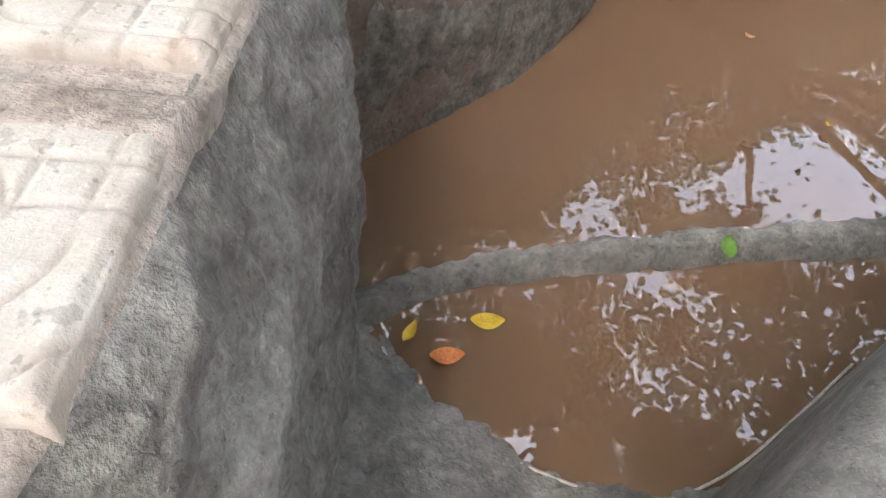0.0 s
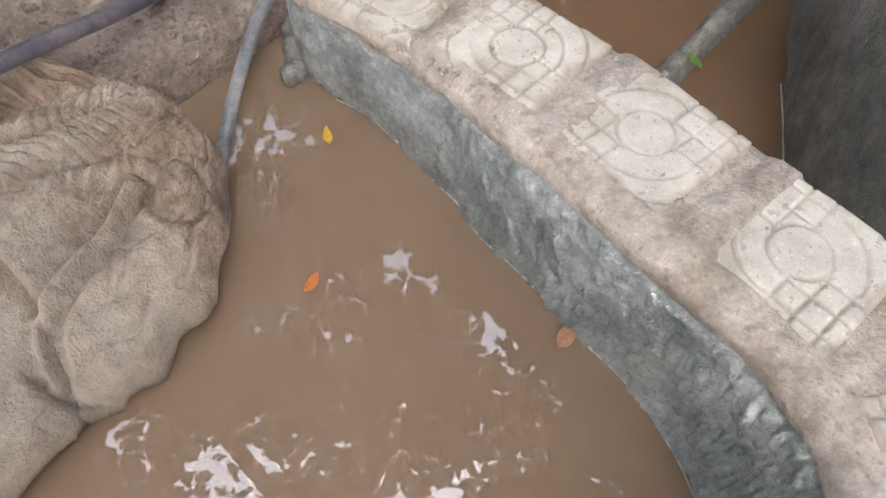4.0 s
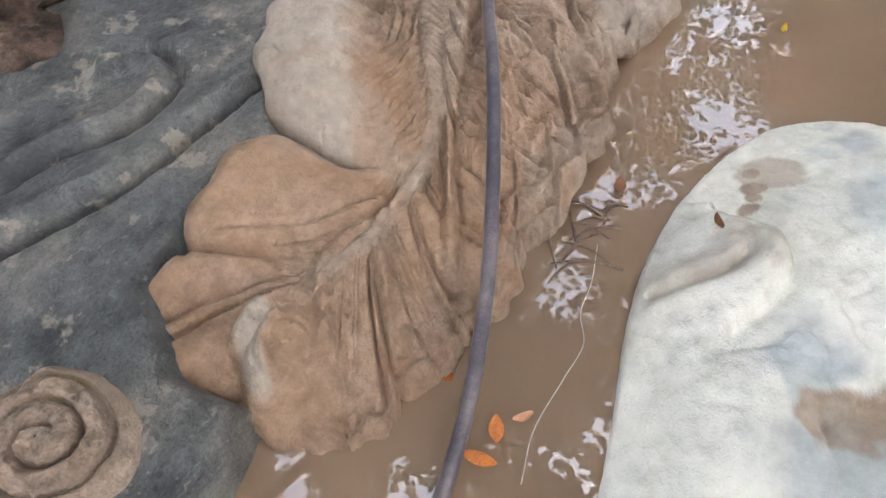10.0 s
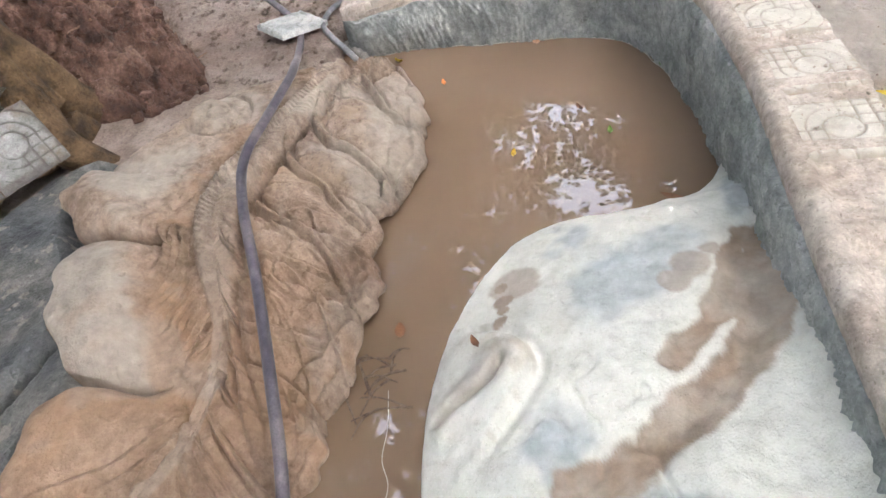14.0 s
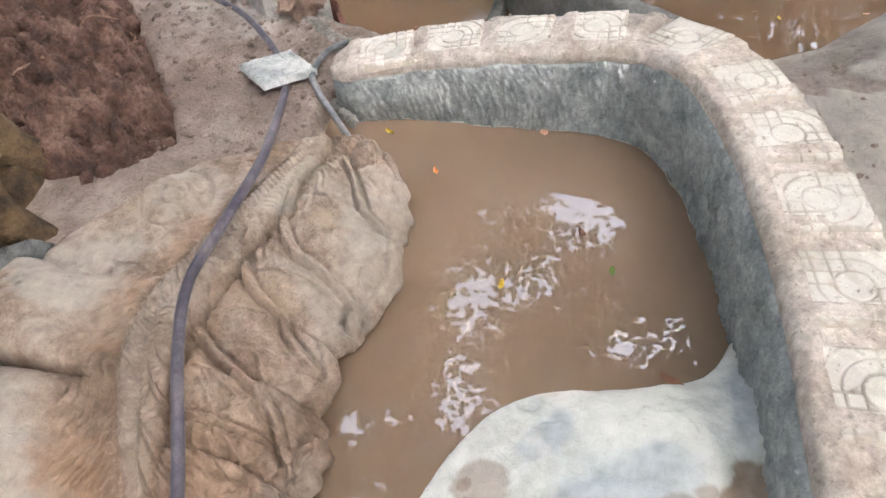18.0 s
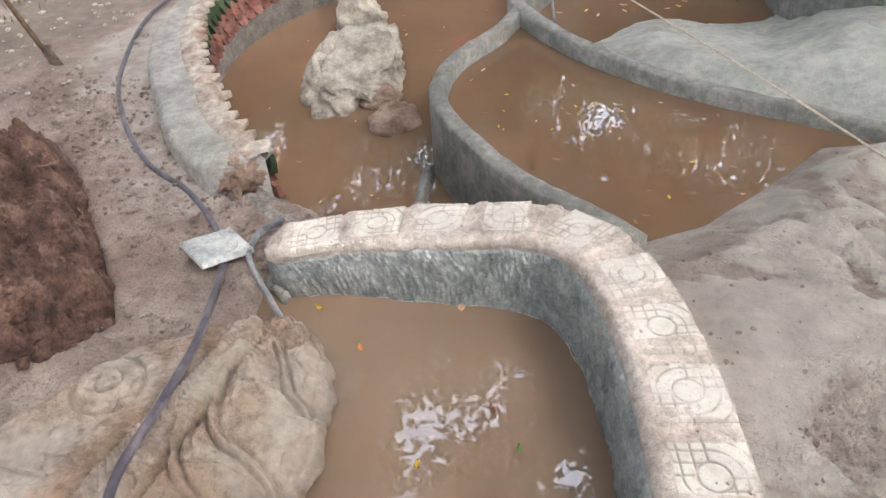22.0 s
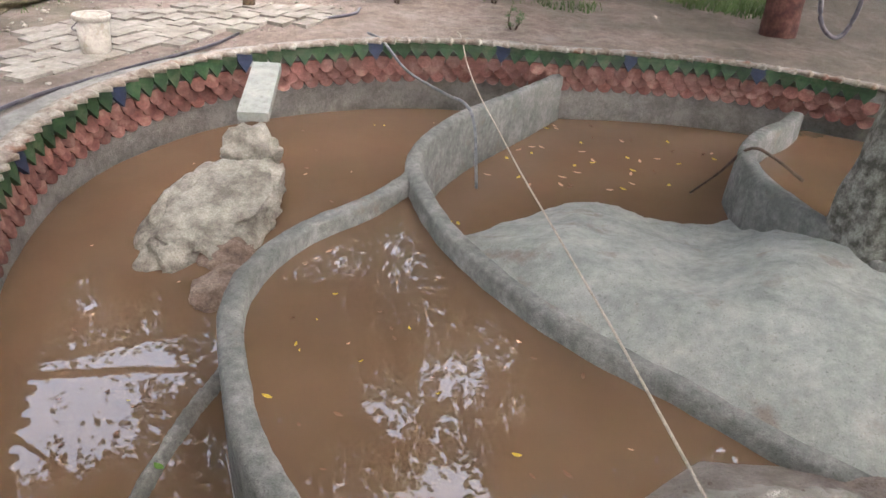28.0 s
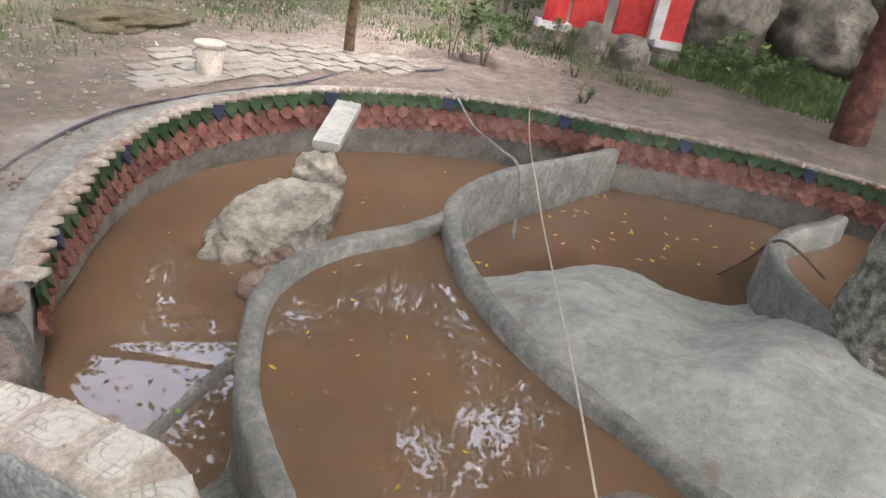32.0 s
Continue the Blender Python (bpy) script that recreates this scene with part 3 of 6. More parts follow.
# grey trowelled plaster on the pond side of the tile wall
plaster_rows = []
plaster_path = spline(TILE_WALL, 0.0055)
plaster_lat = sides(plaster_path)
for i, p in enumerate(plaster_path):
    s = i / (len(plaster_path) - 1)
    if s > 0.93:
        break
    top = float(TILE_TOP(s))
    prof = [(-0.150, top - 0.050), (-0.164, top - 0.060), (-0.167, top - 0.085), (-0.168, top - 0.13), (-0.168, top - 0.18), (-0.166, top - 0.24), (-0.164, -0.02), (-0.164, -0.3)]
    u_row = np.concatenate([np.linspace(0, 6, 34), [6.5, 7]])
    o, z = np.interp(u_row, range(8), [q[0] for q in prof]), np.interp(u_row, range(8), [q[1] for q in prof])
    lump = 0.009 * fbm(s * TILE_LONG + 0 * z, z * 1.6, 0.16, 3, 21) + 0.009 * np.abs(fbm(s * TILE_LONG + 0.4 * z, z * 0.6, 0.032, 3, 22)) + 0.003 * fbm(s * TILE_LONG + 0 * z, z, 0.02, 2, 23) + 0.0065 * np.exp(-((((s * TILE_LONG * 40 + 34 * z + 1.6 * fbm(s * TILE_LONG + 0 * z, z, 0.2, 3, 27)) % 1.0) - 0.5) / 0.2) ** 2) * smooth(-0.3, 0.3, fbm(s * TILE_LONG + 0 * z, z, 0.12, 3, 28)) + 0.010 * np.abs(fbm(s * TILE_LONG * 5 + 1.6 * z, z * 0.7, 0.11, 3, 25)) * smooth(-0.2, 0.4, fbm(s * TILE_LONG + 0 * z, z, 0.3, 2, 26))
    o = o - lump * smooth(0.2, 1.2, u_row)
    z = z + 0.012 * float(fbm(np.array([s * TILE_LONG]), np.array([0.0]), 0.07, 3, 24)[0]) * (1 - smooth(1, 3, u_row))
    w = math.sqrt(1 - (1 - min(1.0, (s * TILE_LONG + 0.012) / 0.13)) ** 2)
    w *= 0.62 + 0.38 * float(smooth(0.1, 0.75, s * TILE_LONG))
    plaster_rows.append([(p[0] + plaster_lat[i, 0] * a * w, p[1] + plaster_lat[i, 1] * a * w, c) for a, c in zip(o, z)])
PLASTER = material("grey_plaster", [(0.185, 0.205, 0.20), (0.28, 0.30, 0.292), (0.39, 0.40, 0.388)], 0.11, rough=(0.45, 0.75), bump=0.5, grain=0.008, speck=0.3, blotch=0.22)
thing("plaster_face", strip_sheet("plaster_face", plaster_rows, PLASTER), "rough grey trowelled plaster on the pond side of the tile wall", "wall", kind="structure")

# ---- white bank ----
BANK_SHORE = [(-1.10, -0.17), (-1.36, -0.08), (-1.46, 0.12), (-1.56, 0.39), (-1.75, 0.53), (-2.05, 0.60), (-2.35, 0.58), (-2.69, 0.49), (-3.1, 0.40), (-3.6, 0.35)]
BANK_BACK = [(-1.05, -0.20), (-1.25, -0.24), (-1.45, -0.28), (-1.65, -0.33), (-1.95, -0.40), (-2.25, -0.46), (-2.6, -0.53), (-3.0, -0.60), (-3.4, -0.66), (-3.9, -0.7)]
shore, back = spline(BANK_SHORE, 0.02), spline(BANK_BACK, 0.02)
nb = 420
shore = np.stack([np.interp(np.linspace(0, 1, nb), np.linspace(0, 1, len(shore)), shore[:, k]) for k in (0, 1)], 1)
back = np.stack([np.interp(np.linspace(0, 1, nb), np.linspace(0, 1, len(back)), back[:, k]) for k in (0, 1)], 1)
T = np.linspace(0, 1, 170)[:, None]
BX = shore[None, :, 0] * (1 - T) + back[None, :, 0] * T
BY = shore[None, :, 1] * (1 - T) + back[None, :, 1] * T
DD = np.hypot(BX - shore[None, :, 0], BY - shore[None, :, 1])
BZ = -0.10 + 0.11 * smooth(0, 0.035, DD) + 0.42 * np.clip(DD - 0.03, 0, 0.25) + 0.22 * np.clip(DD - 0.28, 0, 2) + 0.012 * fbm(BX, BY, 0.35, 4, 30) + 0.007 * np.abs(fbm(BX, BY, 0.10, 4, 29)) + 0.10 * smooth(0.72, 1.0, T) * smooth(0.25, 0.6, np.linspace(0, 1, nb))[None, :]
# a raised petal with a slit like an eye, and washed gullies filled with mud
petal = [(-2.06, 0.47), (-2.10, 0.36), (-2.165, 0.290), (-2.25, 0.285), (-2.343, 0.319), (-2.45, 0.36), (-2.60, 0.43)]
fd, f_run, f_side = nearest_run(BX, BY, [tuple(p) for p in spline(petal, 0.03)])
shore_near = smooth(0.02, 0.10, DD)
BZ += (1 - smooth(0.40, 0.60, f_run)) * (0.034 * smooth(0.0, 0.03, -fd * f_side) * np.exp(-(fd / 0.13) ** 2) - 0.016 * np.exp(-((fd * f_side - 0.012) / 0.018) ** 2)) * shore_near
slit = polyline_distance(BX, BY, [(-2.345, 0.515), (-2.30, 0.455), (-2.245, 0.39), (-2.20, 0.375)])
BZ += 0.022 * np.exp(-((slit - 0.035) / 0.03) ** 2) * shore_near - 0.030 * np.exp(-(slit / 0.011) ** 2)
gully = [tuple(p) for p in spline([(-1.72, -0.24), (-1.86, -0.235), (-1.98, -0.245), (-2.10, -0.215), (-2.242, -0.135), (-2.39, -0.03), (-2.47, 0.07), (-2.50, 0.14)], 0.03)]
finger = [tuple(p) for p in spline([(-1.70, -0.20), (-1.80, -0.165), (-1.92, -0.17), (-2.03, -0.135), (-2.11, -0.085), (-2.18, -0.045)], 0.03)]
gd, finger = polyline_distance(BX, BY, gully), polyline_distance(BX, BY, finger)
rag = fbm(BX, BY, 0.11, 5, 33)
BZ -= 0.035 * np.exp(-(gd / 0.06) ** 2) + 0.022 * np.exp(-(finger / 0.035) ** 2)
BZ -= 0.012 * np.exp(-(fbm(BX, BY, 0.45, 4, 36) / 0.03) ** 2) * smooth(0.0, 0.4, fbm(BX, BY, 0.5, 2, 38))
BZ += 0.0025 * fbm(BX, BY, 0.03, 3, 39)
mud_mask = np.maximum(smooth(0.075, 0.055, gd + 0.035 * rag), smooth(0.048, 0.034, finger + 0.022 * rag)) * (0.85 + 0.25 * rag)
for x, y, r in ((-1.872, 0.405, 0.055), (-1.95, 0.425, 0.022), (-1.99, 0.415, 0.015), (-2.035, 0.414, 0.016), (-1.886, 0.447, 0.015), (-1.93, -0.03, 0.032), (-1.86, -0.075, 0.045), (-1.80, -0.12, 0.04)):
    spot = np.hypot(BX - x, BY - y) / r
    mud_mask = np.maximum(mud_mask, (0.6 if r > 0.03 else 0.9) * smooth(1.1, 0.75, spot + 0.55 * rag))
mud_mask = np.maximum(mud_mask, 0.45 * smooth(0.10, 0.0, slit + 0.03 * rag) * shore_near + 0.30 * smooth(0.1, 0.6, fbm(BX, BY, 0.06, 4, 41)) * (f_side < 0) * np.exp(-(fd / 0.14) ** 2))
smears = sum(np.exp(-(((BX - x) / rx) ** 2 + ((BY - y) / ry) ** 2)) for x, y, rx, ry in ((-1.92, 0.12, 0.14, 0.11), (-1.80, -0.02, 0.10, 0.08), (-2.43, 0.20, 0.12, 0.11), (-2.62, 0.05, 0.12, 0.14), (-1.70, 0.30, 0.10, 0.08), (-2.75, -0.1, 0.2, 0.12), (-1.45, -0.2, 0.2, 0.05), (-1.75, -0.36, 0.3, 0.05)))
smear_mask = 0.85 * smooth(0.15, 0.8, smears * (1 + 0.7 * fbm(BX, BY, 0.12, 4, 43))) + 0.25 * smooth(0.2, 0.6, fbm(BX, BY, 0.2, 4, 45))
bank_mesh = (mesh_from("white_bank", np.stack([BX.ravel(), BY.ravel(), BZ.ravel()], 1), grid_faces(*BX.shape), PALE_CEMENT))
set_mud(bank_mesh, mud_mask)
set_mud(bank_mesh, smear_mask, "tint")
thing("white_bank", bank_mesh, "smooth pale grey-white cement bank stained with brown mud", "bank", kind="structure")

EDGE = [(-0.72, 1.38), (-0.74, 1.20), (-0.86, 1.02), (-1.02, 0.93), (-1.25, 0.90), (-1.60, 0.92), (-1.90, 0.86), (-2.19, 0.82), (-2.42, 0.82), (-2.70, 0.85), (-2.95, 0.88), (-3.03, 1.02), (-3.05, 1.20), (-2.94, 1.38), (-2.70, 1.43), (-2.48, 1.42), (-2.28, 1.60), (-2.10, 1.71), (-1.90, 1.90), (-1.70, 1.96), (-1.50, 1.93), (-1.35, 1.80), (-1.15, 1.68), (-0.95, 1.58), (-0.80, 1.50)]
# ---- dark cement basin beside the carving ----
FLOOR_A = [(-1.55, 1.95), (-2.0, 1.75), (-2.5, 1.35), (-3.0, 1.08), (-3.45, 0.98), (-4.3, 0.9)]
FLOOR_B = [(-1.75, 2.1), (-2.15, 2.2), (-2.55, 2.3), (-3.0, 2.35), (-3.6, 2.4), (-4.5, 2.5)]
fa, fb = spline(FLOOR_A, 0.02), spline(FLOOR_B, 0.02)
nf = 460
fa = np.stack([np.interp(np.linspace(0, 1, nf), np.linspace(0, 1, len(fa)), fa[:, k]) for k in (0, 1)], 1)
fb = np.stack([np.interp(np.linspace(0, 1, nf), np.linspace(0, 1, len(fb)), fb[:, k]) for k in (0, 1)], 1)
T = np.linspace(0, 1, 170)[:, None]
FX = fa[None, :, 0] * (1 - T) + fb[None, :, 0] * T
FY = fa[None, :, 1] * (1 - T) + fb[None, :, 1] * T
FZ = 0.21 + 0.01 * fbm(FX, FY, 0.4, 4, 40) + 0.10 * np.clip(FY - 1.7, 0, 1)
ridge_line = spline([(-2.05, 1.60), (-2.287, 1.617), (-2.47, 1.626), (-2.66, 1.632), (-2.82, 1.651), (-2.94, 1.696), (-3.06, 1.738), (-3.6, 1.92)], 0.03)
rd, _, r_side = nearest_run(FX, FY, [tuple(p) for p in ridge_line])
low = rd * r_side
FZ += 0.025 * smooth(0.012, -0.016, low) * np.exp(-(rd / 0.4) ** 2) + 0.010 * np.exp(-((low + 0.035) / 0.03) ** 2) - 0.075 * np.exp(-((low - 0.022) / 0.014) ** 2)
ridge2 = spline([(-2.55, 1.97), (-2.484, 1.90), (-2.50, 1.82), (-2.58, 1.79), (-2.69, 1.80), (-2.80, 1.86), (-2.95, 1.885), (-3.5, 2.05)], 0.03)
r2, _, s2 = nearest_run(FX, FY, [tuple(p) for p in ridge2])
FZ += 0.022 * np.exp(-(r2 / 0.024) ** 2) - 0.045 * np.exp(-((r2 * s2 - 0.05) / 0.018) ** 2)
FZ += 0.03 * np.exp(-(np.hypot(FX + 2.56, FY - 1.94) / 0.03) ** 2)
FZ += 0.006 * np.abs(fbm(FX, FY, 0.12, 4, 44)) + 0.0022 * fbm(FX, FY, 0.03, 3, 46)
FZ -= 0.4 * smooth(0.012, 0.0, T + 0 * FX) + 0.25 * smooth(-0.06, 0.06, polygon_distance(FX, FY, EDGE))
thing("dark_floor", mesh_from("dark_floor", np.stack([FX.ravel(), FY.ravel(), FZ.ravel()], 1), grid_faces(*FX.shape), DARK_CEMENT), "dark blue-grey cement floor with moulded wave ridges", "floor", kind="structure")

# ---- carved leaf ----
# one row for each lobe of the rim: its first corner, how far it bulges, and where its vein leaves the midrib
LOBE_ROWS = [(-0.80, 1.37, 0.045, 0.00), (-0.80, 1.11, 0.06, 0.03), (-1.15, 0.925, 0.055, 0.10), (-1.50, 0.90, 0.02, 0.27), (-1.64, 0.93, 0.03, 0.36), (-1.84, 0.89, 0.06, 0.46), (-2.07, 0.83, 0.05, 0.58), (-2.37, 0.845, 0.05, 0.72), (-2.62, 0.83, 0.03, 0.83), (-2.84, 0.865, 0.06, 0.91), (-3.02, 0.98, 0.03, 0.955), (-3.03, 1.13, 0.13, 0.99), (-2.85, 1.40, 0.055, 0.96), (-2.47, 1.445, 0.085, 0.80), (-2.00, 1.735, 0.10, 0.52), (-1.64, 1.93, 0.03, 0.36), (-1.33, 1.80, 0.02, 0.20), (-1.08, 1.66, 0.02, 0.09), (-0.80, 1.37, 0.0, 0.0)]
MIDRIB = [(-0.83, 1.37), (-1.03, 1.35), (-1.30, 1.355), (-1.55, 1.385), (-1.75, 1.385), (-1.90, 1.34), (-2.05, 1.25), (-2.20, 1.165), (-2.35, 1.115), (-2.50, 1.10), (-2.62, 1.11), (-2.74, 1.15)]


corners = np.array(LOBE_ROWS)
rim_pts, lobe, root_w, rng = [], [], [], np.random.default_rng(4)
for k in range(len(corners) - 1):
    a, b = corners[k], corners[k + 1]
    chord = b[:2] - a[:2]
    out = np.array([-chord[1], chord[0]]) / np.linalg.norm(chord)
    n = max(12, int(np.linalg.norm(chord) * 1.15 / 0.0052))
    f = np.linspace(0, 1, n, endpoint=False)
    swell = np.sin(np.pi * f) ** 0.62 * (1 + 0.16 * np.sin(2 * np.pi * f * (2 + k % 2) + k)) + 0.05 * fbm(f + 3 * k, 0 * f, 0.12, 2, k)
    rim_pts.append(a[None, :2] * (1 - f[:, None]) + b[None, :2] * f[:, None] + out[None] * (a[2] * swell)[:, None])
    lobe.append(k + f)
    root_w.append(a[3] + (b[3] - a[3]) * f)
edge, lobe, root_w = np.vstack(rim_pts), np.concatenate(lobe), np.concatenate(root_w)
edge, lobe, root_w = np.vstack([edge, edge[:1]]), np.append(lobe, len(corners) - 1 - 1e-4), np.append(root_w, 0.0)
n_edge, n_in = len(edge), 150
outward = sides(edge)
rib = spline(MIDRIB, 0.01)
rib_dir = np.gradient(rib, axis=0)
rib_dir /= np.linalg.norm(rib_dir, axis=1, keepdims=True)
at = np.linspace(0, 1, len(rib))
root = np.stack([np.interp(root_w, at, rib[:, k]) for k in (0, 1)], 1)
flow = np.stack([np.interp(root_w, at, rib_dir[:, k]) for k in (0, 1)], 1)
span = np.hypot(edge[:, 0] - root[:, 0], edge[:, 1] - root[:, 1])
turn = root + flow * (0.34 * span * np.clip(1 - root_w ** 6, 0, 1) * np.clip(root_w * 8, 0, 1))[:, None] + 0.22 * (edge - root)
t = np.linspace(0, 1, n_in)[:, None]
SX, SY = [root[None, :, k] * (1 - t) ** 2 + 2 * t * (1 - t) * turn[None, :, k] + t * t * edge[None, :, k] for k in (0, 1)]
wide = span[None, :]
sway = np.isin(np.floor(lobe), range(0, 8)) * np.sin(np.pi * (lobe % 8) / 8) ** 0.3
SX = SX - 0.038 * np.sin(2 * np.pi * t) * sway[None, :]
rim_far = (1 - t) * wide
fr, lobe_id = (lobe % 1.0)[None, :], np.floor(lobe)[None, :]
groove = lambda v, w: np.exp(-(v / w) ** 2)
tooth = lambda v: np.abs((v % 1.0) - 0.5) * 2
rib_far, rib_run, rib_side = nearest_run(SX, SY, [tuple(p) for p in rib[::3]])
wander = fbm(SX, SY, 0.16, 3, 8)
f = np.clip(fr + 0.05 * wander * np.sin(np.pi * fr), 0, 1)
spread_x, spread_y = np.gradient(SX, axis=1), np.gradient(SY, axis=1)
room = smooth(0.05, 0.16, np.hypot(spread_x, spread_y) / np.maximum(np.gradient(lobe), 1e-3)[None, :])
blades = np.isin(lobe_id, range(0, 10)) * room
pillows = np.isin(lobe_id, (11, 12, 13, 14)).astype(float)
fan_end = smooth(-2.35, -2.60, SX)
SZ = 0.100 + 0.110 * smooth(0.86, 1.12, SY) + 0.03 * smooth(1.2, 1.7, SY) - 0.07 * smooth(-2.0, -2.5, SX) * (1 - smooth(1.15, 1.45, SY)) - 0.05 * smooth(-1.25, -0.85, SX) - 0.04 * smooth(-2.85, -3.05, SX) + 0 * t
# overlapping blades: a high lip on the head side of each, falling away to the next one
lip = smooth(0.0, 0.06, f) * (1 - 0.9 * f) * (0.8 + 0.3 * np.sin(lobe_id * 2.3))
head = smooth(-1.85, -1.65, SX)
SZ += blades * 0.044 * lip * smooth(0.15, 0.6, t) * (1 - 0.85 * head) * (1 - 0.7 * fan_end)
SZ += blades * (0.013 * groove(f - 0.09, 0.030) - 0.015 * groove(f - 0.165, 0.022)) * smooth(0.08, 0.25, t) * (1 - head)
SZ -= blades * 0.016 * groove(np.minimum(f, 1 - f), 0.020) * smooth(0.25, 0.6, t)
# a double vein down the middle of each blade, s-shaped
vein = 0.52 + 0.10 * np.sin(4.4 * t + lobe_id) + 0.03 * wander
SZ += blades * (0.014 * groove(f - vein, 0.026) - 0.020 * groove(f - vein - 0.052, 0.018) - 0.020 * groove(f - vein + 0.052, 0.018)) * smooth(0.06, 0.2, t) * (1 - smooth(0.70, 0.9, t)) * (1 - 0.9 * head) * (1 - 0.7 * fan_end)
# creases across the blades, and the open net of ridges half-way along
chevron = tooth(t * 4.2 - np.abs(f - vein) * 2.4 + 0.37 * lobe_id + 0.25 * wander) - 1
SZ -= blades * 0.022 * groove(chevron, 0.10) * smooth(0.07, 0.14, np.abs(f - vein)) * smooth(0.20, 0.35, t) * (1 - smooth(0.75, 0.9, t)) * smooth(-0.3, 0.3, fbm(SX, SY, 0.3, 2, 71)) * (1 - 0.8 * fan_end) * smooth(-1.9, -1.7, SX) * (1 - 0.75 * head)
net = smooth(-1.72, -1.86, SX) * (1 - smooth(-2.38, -2.52, SX)) * blades * smooth(0.10, 0.25, rib_far)
slant = np.maximum(groove(tooth(t * 3.6 + f * 1.3 + 0.2 * wander) - 1, 0.09), groove(tooth(t * 3.6 - f * 1.6 + 0.4 * lobe_id + 0.2 * wander) - 1, 0.08))
SZ += net * (0.022 * slant - 0.009)
# curled rim with a second line inside it
SZ -= blades * 0.010 * groove(rim_far - 0.034 - 0.012 * wander, 0.006) + blades * 0.007 * groove(rim_far - 0.075 - 0.03 * wander, 0.007)
SZ += blades * 0.010 * groove(rim_far - 0.018, 0.012)
# long flowing lines where the veins fan out to the tip
stream = lobe * 1.5 + 0.22 * np.sin(lobe * 2.1)
SZ += fan_end * blades * (0.010 * np.abs(np.sin(np.pi * stream[None, :] + 0.9 * t)) - 0.012 * groove(tooth(stream[None, :] + 0.29 * t) - 1, 0.06) - 0.006 * groove(tooth(stream[None, :] + 0.29 * t + 0.13) - 1, 0.05)) * smooth(0.20, 0.45, t)
# smooth pillows on the other side, with a soft fold between them
dome = np.sqrt(np.clip(1 - (2 * f - 1) ** 2, 0, 1))
SZ += pillows * np.where(lobe_id < 12.5, 0.030, 0.072) * dome * smooth(0.30, 0.85, t) - pillows * 0.03 * groove(np.minimum(f, 1 - f), 0.05) * smooth(0.35, 0.7, t)
SZ += pillows * 0.030 * dome * groove(t - 0.72, 0.16) * (lobe_id > 12)
SZ += (lobe_id == 11) * (0.030 * np.sin(5.5 * f + 1.2) * smooth(0.3, 0.8, t) - 0.022 * groove(f - 0.34 - 0.1 * t, 0.03) * smooth(0.2, 0.4, t) - 0.018 * groove(f - 0.63 + 0.06 * t, 0.025) * smooth(0.2, 0.4, t))
# fine fibres fanning out of the midrib
rib_end = (1 - smooth(1.0, 1.6, rib_run)) * (0.55 + 0.45 * smooth(0.3, 0.8, rib_run))
roll_w = 0.024 + 0.052 * rib_end
fibre = tooth(rib_run * 22 - rib_far * (20 + 22 * smooth(0.9, 1.4, rib_run)) + 1.3 * wander)
patchy0 = np.clip(0.5 + fbm(SX, SY, 0.15, 3, 69), 0, 1)
fibre_in = (1 - smooth(1.35, 1.65, rib_run)) * smooth(roll_w * 0.8, roll_w * 1.3, rib_far) * (1 - smooth(0.15, 0.30, rib_far + 0.05 * wander))
SZ += (0.013 * groove(fibre - 1, 0.20) - 0.010 * groove(fibre, 0.30)) * fibre_in * (0.55 + 0.6 * patchy0) * (1 - 0.75 * pillows * smooth(0.14, 0.22, rib_far)) * (0.7 + 0.3 * (1 - blades)) * (1 - 0.3 * fan_end) * (1 - 0.7 * head * smooth(0.10, 0.16, rib_far))
SZ -= pillows * 0.005 * groove(tooth(lobe * 6 + 0 * t + 1.6 * wander) - 1, 0.2) * room * smooth(0.12, 0.25, t) * (1 - smooth(0.40, 0.62, t))
# the raised midrib, cut with herring-bone barbs, and the deep channels beside it
SZ += (0.0005 + 0.040 * rib_end) * np.sqrt(np.clip(1 - (rib_far / roll_w) ** 2, 0, 1))
barb = tooth(rib_run * 40 + rib_far * 30 + 0.8 * wander)
SZ -= 0.010 * (1 - smooth(0.9, 1.6, rib_run)) * groove(barb - 1, 0.30) * (1 - smooth(roll_w * 0.92, roll_w * 1.25, rib_far)) * (0.5 + 0.5 * smooth(-0.95, -1.1, SX))
SZ -= (0.008 + 0.034 * rib_end) * groove(rib_far - roll_w * 1.22, 0.016) * (0.35 + 0.65 * (rib_side > 0))
SZ -= 0.008 * groove(rib_far, 0.006)
# deeply cut veins: a raised cord between two grooves, swinging out from the midrib
VEINS = [[(-1.10, 1.31), (-1.20, 1.29), (-1.30, 1.25), (-1.38, 1.17), (-1.42, 1.05), (-1.465, 0.95), (-1.54, 0.92)], [(-1.36, 1.31), (-1.47, 1.29), (-1.56, 1.21), (-1.61, 1.10), (-1.67, 1.04), (-1.72, 0.94)], [(-1.62, 1.35), (-1.72, 1.31), (-1.79, 1.21), (-1.84, 1.10), (-1.88, 0.99), (-1.98, 0.90)], [(-0.90, 1.22), (-0.98, 1.15), (-1.11, 1.06), (-1.15, 0.98)],
         [(-2.22, 1.13), (-2.44, 0.99), (-2.53, 0.93), (-2.58, 0.86), (-2.64, 0.83)], [(-2.36, 1.11), (-2.54, 1.115), (-2.61, 1.06), (-2.69, 0.99), (-2.79, 0.92), (-2.88, 0.85)], [(-2.52, 1.12), (-2.68, 1.16), (-2.80, 1.08), (-2.87, 1.00), (-2.95, 0.90)], [(-2.49, 1.15), (-2.68, 1.24), (-2.82, 1.37)]]
